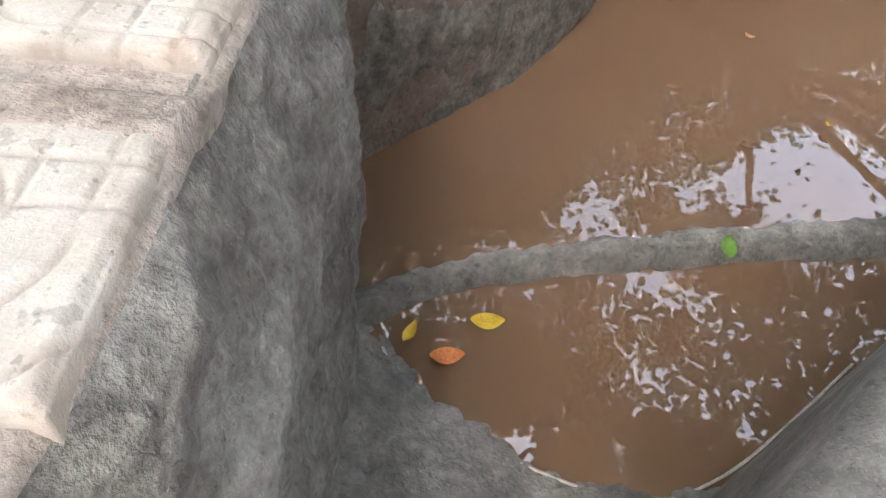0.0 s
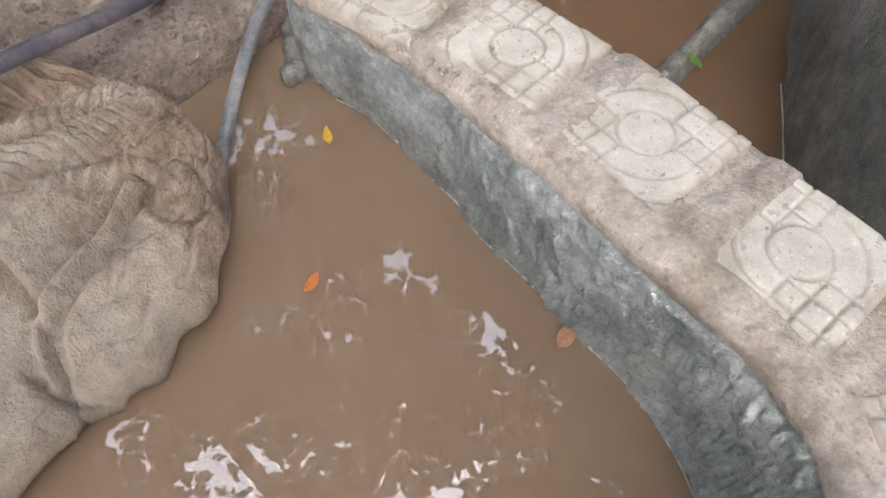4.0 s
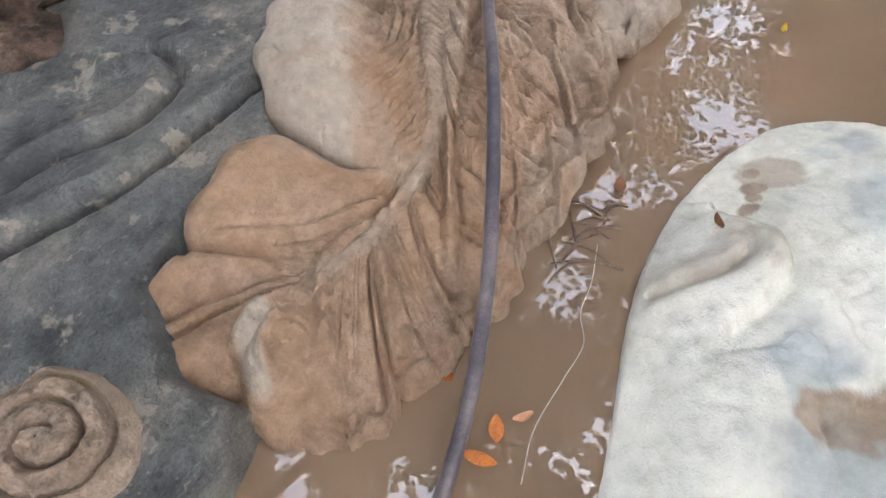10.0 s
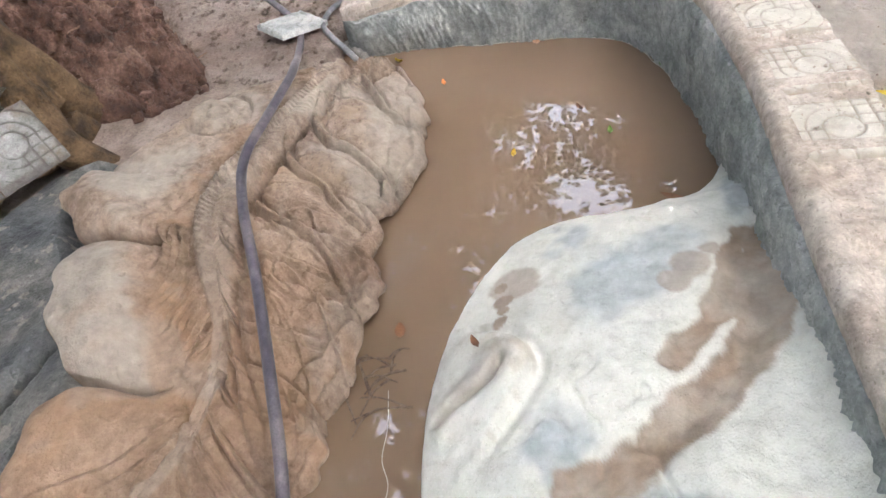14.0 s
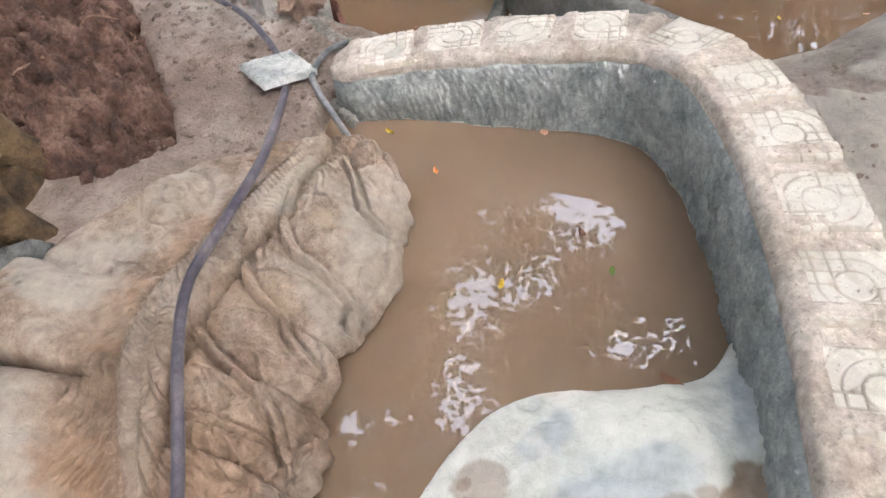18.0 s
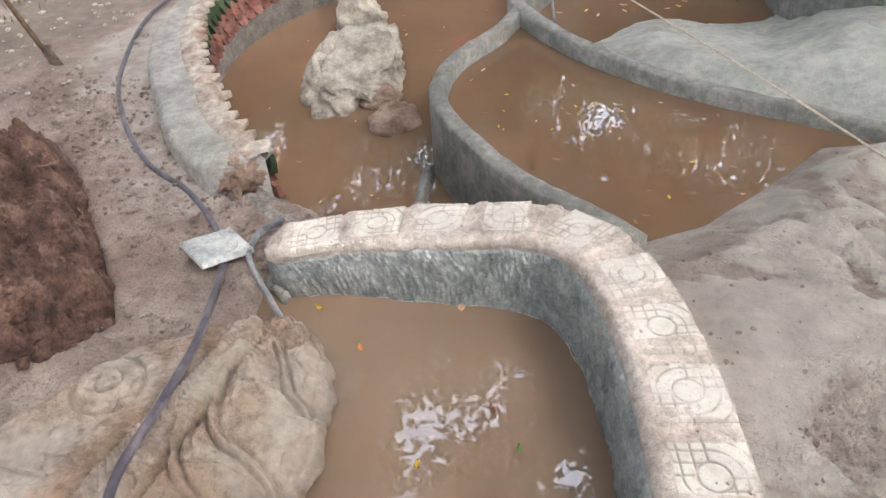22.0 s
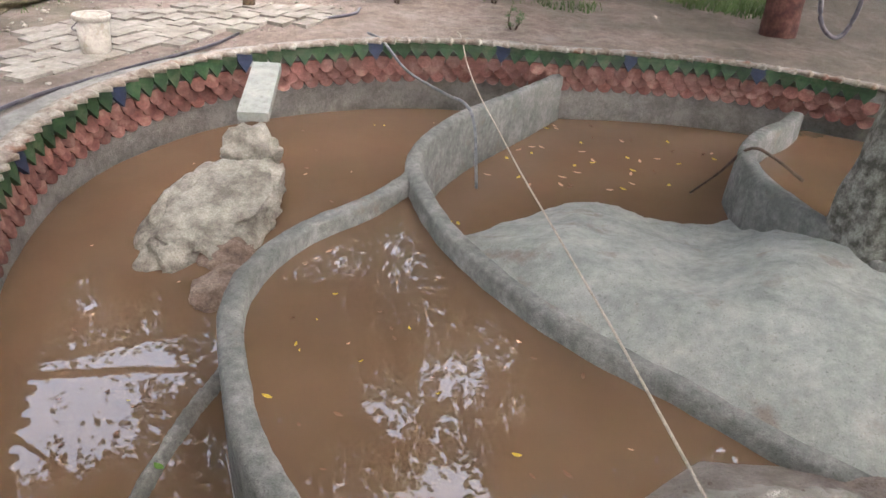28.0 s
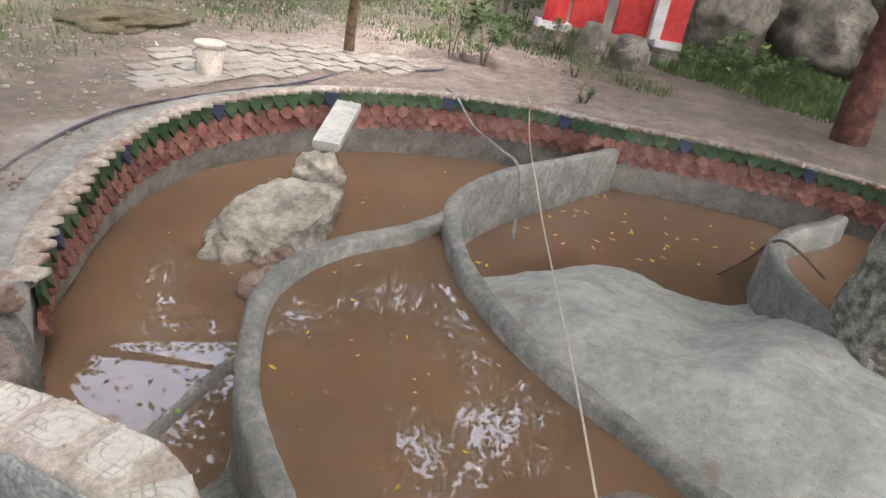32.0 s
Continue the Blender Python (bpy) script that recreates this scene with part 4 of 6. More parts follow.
for line in VEINS:
    far = polyline_distance(SX, SY, [tuple(p) for p in spline([(*p, 0.0) for p in line], 0.02)[:, :2]]) + 0.004 * wander
    deep = 1 - 0.62 * fan_end
    SZ += deep * (0.014 * groove(far, 0.010) - 0.024 * groove(far - 0.019, 0.0075) + deep * (0.008 * groove(far - 0.10, 0.05) - 0.012 * groove(far - 0.035, 0.03)))
# a carved scroll on the flat shoulder and a curl near the tip
scroll_d, scroll_a = np.hypot(SX + 1.32, SY - 1.66), np.arctan2(SY - 1.66, SX + 1.32)
SZ += (0.030 * (1 - smooth(0.07, 0.10, scroll_d)) - 0.020 * groove(tooth(scroll_d / 0.075 - scroll_a / (2 * np.pi)) - 1, 0.22)) * (1 - smooth(0.13, 0.17, scroll_d))
curl_d, curl_a = np.hypot(SX + 2.905, SY - 1.075), np.arctan2(SY - 1.075, SX + 2.905)
SZ += (0.035 * (1 - smooth(0.03, 0.12, curl_d)) - 0.008 * groove(tooth(curl_d / 0.05 - curl_a / (2 * np.pi)) - 1, 0.26)) * (1 - smooth(0.10, 0.15, curl_d))
knob = polyline_distance(SX, SY, [(-2.885, 1.16), (-2.945, 1.145), (-2.995, 1.08)])
SZ += 0.040 * np.sqrt(np.clip(1 - (knob / 0.038) ** 2, 0, 1))
snout = polyline_distance(SX, SY, [(-1.17, 1.00), (-1.15, 0.95), (-1.06, 0.90), (-1.00, 0.91)])
SZ -= 0.035 * groove(snout, 0.013)
head_scroll = np.hypot(SX + 0.83, SY - 1.17)
SZ += 0.028 * (1 - smooth(0.02, 0.06, head_scroll)) - 0.02 * groove(head_scroll - 0.065, 0.012)
# pits, chips and hand-worked unevenness
SZ += 0.009 * fbm(SX, SY, 0.13, 3, 60) + 0.016 * fbm(SX, SY, 0.5, 2, 61) - 0.004 * np.abs(fbm(SX, SY, 0.07, 3, 62)) + 0.0015 * fbm(SX, SY, 0.022, 2, 63)
SZ -= 0.010 * smooth(0.85, 1.0, fbm(SX, SY, 0.035, 2, 64)) + 0.012 * groove(fbm(SX, SY, 0.33, 4, 65), 0.016) * smooth(0.05, 0.3, fbm(SX, SY, 0.4, 2, 68))
inner = smooth(0.0, 0.16, t)
SZ = SZ * inner + (0.100 + 0.110 * smooth(0.86, 1.12, SY) + 0.03 * smooth(1.2, 1.7, SY) - 0.07 * smooth(-2.0, -2.5, SX) * (1 - smooth(1.15, 1.45, SY)) - 0.05 * smooth(-1.25, -0.85, SX) + (0.0005 + 0.040 * rib_end) * np.sqrt(np.clip(1 - (rib_far / roll_w) ** 2, 0, 1)) - 0.010 * (1 - smooth(0.9, 1.6, rib_run)) * groove(barb - 1, 0.30)) * (1 - inner)
SZ -= 0.04 * (1 - np.sqrt(1 - (1 - np.clip(rim_far / 0.045, 0, 1)) ** 2))
SZ[:, -1] = SZ[:, 0]
patchy = fbm(SX, SY, 0.2, 4, 66)
dust = 0.6 * smooth(0.15, 0.75, pillows * (lobe_id > 12) * smooth(0.45, 0.8, t) * (0.75 + 0.9 * patchy)) + 0.65 * (1 - smooth(-1.7, -2.0, SX)) * smooth(0.0, 0.7, fbm(SX, SY, 0.24, 5, 67) + 0.25 * blades) + 0.9 * smooth(0.25, 0.6, 1 - knob / 0.06 + 0.3 * patchy) + 0.35 * smooth(0.2, 0.7, patchy) + 0.3 * (1 - smooth(roll_w * 0.7, roll_w, rib_far))
warm = smooth(-1.8, -2.5, SX + 0.25 * patchy) * (0.85 + 0.4 * patchy) + 0.4 * blades * smooth(-1.3, -1.9, SX) * (1 - smooth(-1.9, -2.4, SX)) * (0.7 + 0.5 * patchy) + 0.45 * pillows * groove(t - 0.42, 0.16) * smooth(-0.2, 0.5, patchy) + 0.6 * groove(rib_far - 0.12, 0.05) * smooth(0.0, 0.5, patchy)
rows = [np.stack([SX[k], SY[k], SZ[k]], 1) for k in range(n_in)]
last = rows[-1]
for drop_z, pull in ((0.012, -0.005), (0.026, 0.002), (0.034, 0.04), (0.042, 0.12), (0.06, 0.19), (0.40, 0.20)):
    rows.append(np.stack([last[:, 0] - outward[:, 0] * pull, last[:, 1] - outward[:, 1] * pull, last[:, 2] - drop_z], 1))
carved_leaf = holder("carved_leaf", "large carved tan clay leaf with veins and curled lobes over water", "sculpture")
dust_rows, warm_rows = [np.vstack([q, np.zeros((6, n_edge))]) for q in (dust, warm)]


def leaf_piece(name, r0, r1, c0, c1):
    me = strip_sheet(name, [row[c0:c1] for row in rows[r0:r1]][::-1], CLAY)
    set_mud(me, dust_rows[r0:r1, c0:c1][::-1])
    set_mud(me, warm_rows[r0:r1, c0:c1][::-1], "tint")
    part(name, me, carved_leaf)


MID_ROWS = 36
leaf_piece("midrib", 0, MID_ROWS + 1, 0, n_edge)
cuts = [0] + [int(k) + 1 for k in np.nonzero(np.diff(np.floor(lobe)) > 0)[0]] + [n_edge - 1]
for c0, c1 in zip(cuts[:-1], cuts[1:]):
    if c1 - c0 > 3:
        leaf_piece("lobe", MID_ROWS, len(rows), c0, c1 + 1)

# ---- pipes, slab ----
thing("water_pipe", tube("water_pipe", [(7.0, 3.5, 0.32), (6.5, 3.4, 0.33), (5.64, 4.02, 0.25), (4.63, 3.95, 0.24), (3.54, 4.04, 0.23), (2.40, 4.02, 0.22), (1.39, 3.60, 0.19), (0.79, 3.19, 0.15), (0.31, 2.68, 0.11), (0.09, 2.26, 0.09), (-0.2, 1.91, 0.085), (-0.42, 1.75, 0.09), (-0.70, 1.62, 0.14), (-0.95, 1.48, 0.25), (-1.14, 1.40, 0.30), (-1.44, 1.34, 0.33), (-1.67, 1.31, 0.33), (-1.87, 1.22, 0.31), (-2.12, 1.06, 0.28), (-2.40, 0.90, 0.22), (-2.62, 0.79, 0.15), (-2.85, 0.71, 0.06), (-3.1, 0.66, 0.0), (-3.5, 0.6, -0.05)], 0.0165, PIPE, 12, 0.03), "long dark purple plastic water pipe lying over the carved leaf", "pipe")
HOSE = material("grey_hose", [(0.10, 0.11, 0.12), (0.17, 0.18, 0.19), (0.25, 0.25, 0.25)], 0.1, rough=(0.35, 0.55), bump=0.05, grain=0.004, flecks=0.0)
thing("hose", tube("hose", [(-0.05, 1.62, 0.1), (-0.16, 1.68, 0.10), (-0.33, 1.66, 0.10), (-0.45, 1.57, 0.10), (-0.58, 1.44, 0.10), (-0.75, 1.24, 0.05), (-0.82, 1.10, -0.06)], 0.014, HOSE, 10, 0.02), "short grey hose hanging into the small pond", "hose")


def tile_mesh(name, mat, kind, size=0.23, thick=0.03, n=96):
    """A square cement tile with grooved circles and lines on its face."""
    c = np.linspace(-0.5, 0.5, n)
    X, Y = np.meshgrid(c, c, indexing="ij")
    R = np.hypot(X, Y)
    groove = np.zeros_like(X)

    def cut(d, w=0.012):
        np.maximum(groove, np.exp(-(d / w) ** 2), out=groove)

    grid_part = (X * Y > 0) & (R > 0.2)
    arc_part = X * Y <= 0
    shift = (0.0, 0.03, -0.025)[kind]
    cut(R - 0.2)
    cut(np.where(arc_part, R - 0.37 - shift, 9)), cut(np.where(arc_part, R - 0.55 - shift, 9))
    for a in (0.02, 0.19, 0.36):
        for sign in (-1, 1):
            cut(np.where(grid_part, X - sign * (a + shift), 9)), cut(np.where(grid_part, Y - sign * (a + shift), 9))
    groove *= np.clip(0.75 + 0.7 * fbm(X, Y, 0.3, 3, kind + 20), 0.15, 1)
    edge = np.minimum(0.5 - np.abs(X), 0.5 - np.abs(Y))
    Z = thick - 0.0075 * groove - 0.006 * (1 - smooth(0, 0.04, edge + 0.012 * fbm(X, Y, 0.12, 3, kind + 2))) + 0.0012 * fbm(X, Y, 0.2, 3, kind)
    wob = 0.012 * fbm(Y * 3, X * 0, 0.4, 3, kind) * 0.4
    verts = np.stack([((X + wob * (edge < 0.02)) * size).ravel(), (Y * size).ravel(), Z.ravel()], 1)
    faces = [tuple(f) for f in grid_faces(n, n)]
    ring = [i * n for i in range(n)] + [(n - 1) * n + j for j in range(1, n)] + [i * n + n - 1 for i in range(n - 2, -1, -1)] + [j for j in range(n - 2, 0, -1)]
    base = len(verts)
    low = verts[ring].copy()
    low[:, 2] = 0
    verts = np.vstack([verts, low])
    k = len(ring)
    for a in range(k):
        faces.append((ring[a], base + a, base + (a + 1) % k, ring[(a + 1) % k]))
    faces.append(tuple(range(base, base + k)))
    me = mesh_from(name, verts, faces, mat)
    # mud at edges and in patches; grooves get dirt plus painted shade for relief
    smear_and_shade = smooth(0.09, 0.0, edge + 0.06 * fbm(X, Y, 0.25, 4, kind + 5)) + 0.5 * smooth(0.3, 0.8, fbm(X, Y, 0.35, 4, kind + 9)) + 1.1 * groove
    set_mud(me, np.concatenate([0.65 * np.clip(smear_and_shade, 0, 1).ravel(), np.full(k, 0.8)]))
    return me


TILES = [tile_mesh("tile", TILE, k) for k in range(3)]
GREY_TILE = material("grey_tile", [(0.26, 0.275, 0.27), (0.36, 0.375, 0.37), (0.45, 0.45, 0.435)], 0.12, bump=0.2, grain=0.004, stain=(0.3, 0.25, 0.19), stain_size=0.2)
thing("loose_tile", tile_mesh("loose_tile", GREY_TILE, 1, 0.255, 0.03), "loose pale grey cement tile lying on the soil over a pipe", "tile", m=pose(-0.35, 1.82, 0.10, -3, 8, -34))

# the near-black mud colour paints groove shade in place of deeper cuts
SLATE = material("slate_grey_tile", [(0.15, 0.15, 0.142), (0.22, 0.225, 0.22), (0.30, 0.305, 0.295)], 0.12, bump=0.3, grain=0.004, stain=(0.15, 0.115, 0.09), stain_size=0.25, stain_at=(0.46, 0.60), mud=(0.07, 0.06, 0.05))
CORAL = material("broken_stone", [(0.13, 0.085, 0.06), (0.24, 0.165, 0.125), (0.34, 0.26, 0.205)], 0.2, bump=1.0, grain=0.012)
# ---- left side: stones, paving tiles, trunk ----
for k, place in enumerate(((-1.736, 2.180, 0.392), (-1.959, 2.300, 0.380))):
    along = Vector((0.88, -0.473, 0.049)).normalized()
    up = Vector((0.336, 0.668, 0.672)).normalized()
    lean = Matrix.Translation(place) @ Matrix((along, up, along.cross(up))).transposed().to_4x4()
    thing("paving_tile", tile_mesh("paving_tile", SLATE, 2 - k, 0.25, 0.035), "weathered grey cement paving tile leaning against stones", "tile", "paving tiles", m=lean @ pose(0, 0, 0, 0, 0, 90 * (1 - k)))
thing("boulder", boulder("boulder", (0.62, 0.42, 0.26), DARK_ROCK, 3, 0.3, 0.0, 5, 2.6), "dark mossy boulder resting beside the paving tiles", "boulder", m=pose(-1.95, 2.75, 0.30, 0, 0, -30))
thing("boulder", boulder("boulder", (0.55, 0.40, 0.24), RED_ROCK, 5, 0.36, 0.0, 5, 2.6), "reddish-brown rough boulder at the edge of the cement floor", "boulder", m=pose(-2.80, 2.60, 0.10, 0, 0, -20))


def rosette(name, radius, tall, mat, petals=9):
    """A carved round knob of curled petals in a spiral."""
    r = np.linspace(0.02, 1, 60)[:, None]
    a = np.linspace(0, 2 * np.pi, 121)[None, :]
    coil = r * 3.2 - a / (2 * np.pi)
    reach = radius * (r + 0.0 * a) * (1 + 0.06 * np.sin(a * petals / 3) * r)
    z = tall * np.sqrt(np.maximum(0, 1 - (0.97 * r) ** 2.4)) - 0.030 * np.exp(-(((coil % 1.0) - 0.5) / 0.13) ** 2) * smooth(0.06, 0.2, r)
    x, y = reach * np.cos(a), reach * np.sin(a)
    z = z + 0.020 * fbm(x + 5, y, 0.07, 4, 12) - 0.014 * np.abs(fbm(x + 2, y, 0.045, 3, 13))
    return mesh_from(name, np.stack([x.ravel(), y.ravel(), z.ravel()], 1), grid_faces(60, 121), mat)


thing("carved_rosette", rosette("carved_rosette", 0.145, 0.14, CLAY), "round carved rosette of weathered pinkish cement petals", "sculpture", m=pose(-3.29, 1.26, 0.17, 8, -6, 20))
thing("coral_stone", boulder("coral_stone", (0.17, 0.13, 0.10), CORAL, 12, 0.45, detail=3.0), "jagged pinkish broken stone at the end of the pond wall", "stone", m=pose(0.27, 2.04, 0.04, 0, 0, 30))

for x, y, r in ((-0.47, 1.44, 0.045), (-0.51, 1.40, 0.032), (-0.43, 1.50, 0.05)):
    thing("rubble", boulder("rubble", (r, r * 0.8, r * 0.7), CEMENT, int(100 * r), 0.35, sub=3), "small lump of grey mortar at the end of the tile wall", "rubble", "mortar lumps", m=pose(x, y, 0.0, 0, 0, 400 * r))

# ---- pond: boulder with plank ----
thing("pond_rock", boulder("pond_rock", (0.74, 0.40, 0.23), ROCK, 21, 0.30, 0.62, 5, 1.5), "large flat-topped pale boulder standing in the pond", "boulder", m=pose(2.68, 2.36, -0.44, 9, -9, 12))
thing("rubble_pillar", boulder("rubble_pillar", (0.25, 0.23, 0.27), ROCK, 23, 0.3), "rough cement-and-rubble pillar under the plank", "pillar", m=pose(3.43, 2.60, -0.40))
for x, y, s in ((2.30, 2.02, 0.22), (1.95, 1.78, 0.26)):
    thing("pond_stone", boulder("pond_stone", (s, s * 0.8, 0.13), CORAL, int(x * 10), 0.2), "smooth brownish stone rising from the pond water", "stone", "stones by the boulder", m=pose(x, y, -0.5))
bm = bmesh.new()
bmesh.ops.create_cube(bm, size=1)
bmesh.ops.bevel(bm, geom=bm.edges[:], offset=0.06, segments=2)
me = bpy.data.meshes.new("plank")
bm.to_mesh(me)
bm.free()
me.materials.append(APRON)
thing("plank", me, "pale cement plank bridging from the pond wall to the rubble pillar", "plank", m=pose(3.98, 2.88, 0.17, 0, -8, 27) @ Matrix.Diagonal((1.0, 0.25, 0.08, 1)))

# ---- apron and kerb ----
ap_a = spline([(p[0] + 0.02, p[1] - 0.02) for p in RIGHT_WALL[4:]] + [(1.30, -2.5)], 0.02)
ap_b = spline([(3.55, 1.00), (4.05, 0.65), (4.60, 0.28), (4.85, -0.3), (4.9, -0.8), (4.85, -1.25), (4.55, -1.45), (3.95, -1.8), (3.8, -2.35), (3.5, -3.0)], 0.02)
na = 160
ap_a = np.stack([np.interp(np.linspace(0, 1, na), np.linspace(0, 1, len(ap_a)), ap_a[:, k]) for k in (0, 1)], 1)
ap_b = np.stack([np.interp(np.linspace(0, 1, na), np.linspace(0, 1, len(ap_b)), ap_b[:, k]) for k in (0, 1)], 1)
T = np.linspace(0, 1, 90)[:, None]
AX = ap_a[None, :, 0] * (1 - T) + ap_b[None, :, 0] * T
AY = ap_a[None, :, 1] * (1 - T) + ap_b[None, :, 1] * T
s_run = np.linspace(0, 1, na)[None, :]
low_end = -0.50 + 0.55 * smooth(0.5, 0.72, s_run)
AZ = 0.115 * (1 - T) + low_end * T + 0.05 * fbm(AX, AY, 0.35, 3, 72) * smooth(0.35, 0.8, T) + 0.05 * np.sin(np.pi * T) + 0.02 * fbm(AX, AY, 0.5, 4, 70)
shore_in = polygon_distance(AX, AY, [(3.05, 0.86), (3.40, 0.66), (3.80, 0.42), (4.12, 0.26), (4.30, 0.13), (4.45, -0.10), (4.46, -0.28), (4.38, -0.50), (4.42, -0.80), (4.55, -1.05), (4.75, -1.18), (4.8, -1.4), (4.5, -3.4), (0.6, -3.4), (1.3, -1.2), (2.2, 0.4)]) + 0.02 * fbm(AX, AY, 0.22, 4, 73)
AZ = np.minimum(np.maximum(AZ, BIG_WATER + 0.015 + 0.12 * shore_in), BIG_WATER + np.where(shore_in > 0, 0.012 + 0.42 * shore_in, 0.5 * shore_in))
thing("apron", mesh_from("apron", np.stack([AX.ravel(), AY.ravel(), AZ.ravel()], 1), grid_faces(*AX.shape), APRON), "smooth pale grey-green cement slope running into the pond", "slope", kind="structure")
kerb_path = spline([(6.6, -1.62), (6.2, -1.50), (5.74, -1.28), (5.2, -1.16), (4.85, -1.20), (4.5, -1.32), (4.07, -1.60), (3.5, -2.0)], 0.04)
thing("kerb_wall", sweep("kerb_wall", kerb_path, wall_section(0.13, 0.11, -0.9, 0.05, 0.008, 8), CEMENT), "small curved grey cement wall round a side basin", "wall", kind="structure")
sheet("water_4", [(6.9, -1.5), (6.2, -1.5), (5.2, -1.2), (4.5, -1.35), (3.9, -1.8), (4.5, -2.6), (6.9, -2.6)], -0.15, POND, "muddy water with leaves in the side basin", "water")


# ---- trees ----
def crown_mesh(name, spread, tall, count, seed, leaf=0.13):
    """Leaves scattered in clumps, each leaf a bent quad."""
    rng = np.random.default_rng(seed)
    clumps = rng.normal(size=(max(8, count // 60), 3))
    clumps /= np.linalg.norm(clumps, axis=1, keepdims=True)
    clumps *= (rng.uniform(0.25, 1, (len(clumps), 1)) ** 0.5) * np.array([spread, spread, tall])
    verts, faces = [], []
    for c in clumps:
        k = 60
        p = c + rng.normal(size=(k, 3)) * spread * 0.13
        a = rng.uniform(0, 2 * np.pi, k)
        tilt = rng.uniform(-0.6, 0.6, k)
        l = leaf * rng.uniform(0.7, 1.4, k)
        for q, w, ti, s in zip(p, a, tilt, l):
            d = np.array([math.cos(w) * math.cos(ti), math.sin(w) * math.cos(ti), math.sin(ti)])
            e = np.array([-math.sin(w), math.cos(w), 0.2]) * s * 0.28
            b = len(verts)
            verts += [q, q + d * s * 0.5 + e, q + d * s, q + d * s * 0.5 - e]
            faces.append((b, b + 1, b + 2, b + 3))
    return mesh_from(name, verts, faces, LEAF, False)


def tree(label, base, points, radius, bark, crown, crown_at, limbs):
    t = holder("tree", label, "tree", pose(*base))
    part("trunk", tube("trunk", points, radius, bark, 20, 0.06, 0.18), t)
    for pts, r in limbs:
        part("limb", tube("limb", pts, r, bark, 9, 0.12, 0.1), t)
    for c in crown_at:
        part("crown", crown, t, m=pose(*c))
    return t


CROWN = crown_mesh("crown", 2.4, 1.1, 7800, 5, 0.16)
GREY_TREE = tree("thick grey mottled tree trunk growing beside the pond apron", (3.88, -2.13, -0.1), [(0.25, 0.05, -0.3), (0.05, 0, 0.1), (0, 0, 0.5), (0.1, -0.02, 1.2), (0.25, -0.1, 2.4), (0.2, -0.2, 4.6)], (0.46, 0.24), BARK_GREY, CROWN, [], [])
BROWN_TREE = tree("yellow-brown flared tree trunk rising from the red soil", (-1.45, 2.50, 0.1), [(0.0, -0.12, -0.1), (-0.02, -0.02, 0.15), (-0.05, 0.1, 0.6), (-0.1, 0.25, 1.4), (-0.1, 0.3, 4.6)], (0.26, 0.13), BARK_BROWN, CROWN, [], [])
CANOPY = [GREY_TREE, BROWN_TREE]
for x, y in ((3.6, 8.8), (-7, -3), (0.5, -7), (-6, 7), (9, -7), (0.5, 12.5), (15, -9), (20, 9), (9, 16), (-12, 3), (22, 0)):
    CANOPY.append(tree("tall broad-leaved tree standing round the clearing", (x, y, 0.2), [(0, 0, -0.2), (0.05, 0, 1), (0.1, 0.1, 2.5), (0, 0.1, 5.0)], (0.24, 0.11), BARK_BROWN, CROWN, [], []))
    tagged(CANOPY[-1], group="trees round the clearing")
for a, far_out in ((-1.9, 0.55), (-0.9, 0.45), (0.1, 0.40), (-2.9, 0.5)):
    part("root_flare", tube("root_flare", [(0.05 * math.cos(a) - 0.04, 0.05 * math.sin(a) + 0.02, 0.62), (0.17 * math.cos(a), 0.17 * math.sin(a), 0.34), (0.6 * far_out * math.cos(a), 0.6 * far_out * math.sin(a), 0.16), (far_out * math.cos(a + 0.2), far_out * math.sin(a + 0.2), -0.02)], (0.12, 0.05), BARK_BROWN, 12, 0.03, 0.25), BROWN_TREE)
ring_rng = np.random.default_rng(77)
GAPS = [(6.2, 8.8, 1.84), (2.2, 6.8, 0.88), (-2.3, 4.1, 0.88), (-1.4, 5.0, 0.72), (-3.7, 4.6, 0.72), (5.8, 1.1, 0.72), (8.6, 2.5, 0.72), (7.4, 2.8, 0.58), (3.6, 2.6, 0.40), (1.8, 2.2, 0.32), (1.2, 3.4, 0.36), (3.5, 0.3, 0.32), (2.5, -1.0, 0.36), (-1.6, 2.4, 0.36), (0.7, 6.0, 0.43), (8.6, 6.9, 0.50), (6.5, 0.0, 0.36), (12.9, 10.0, 0.65), (14.3, 1.1, 0.65)]


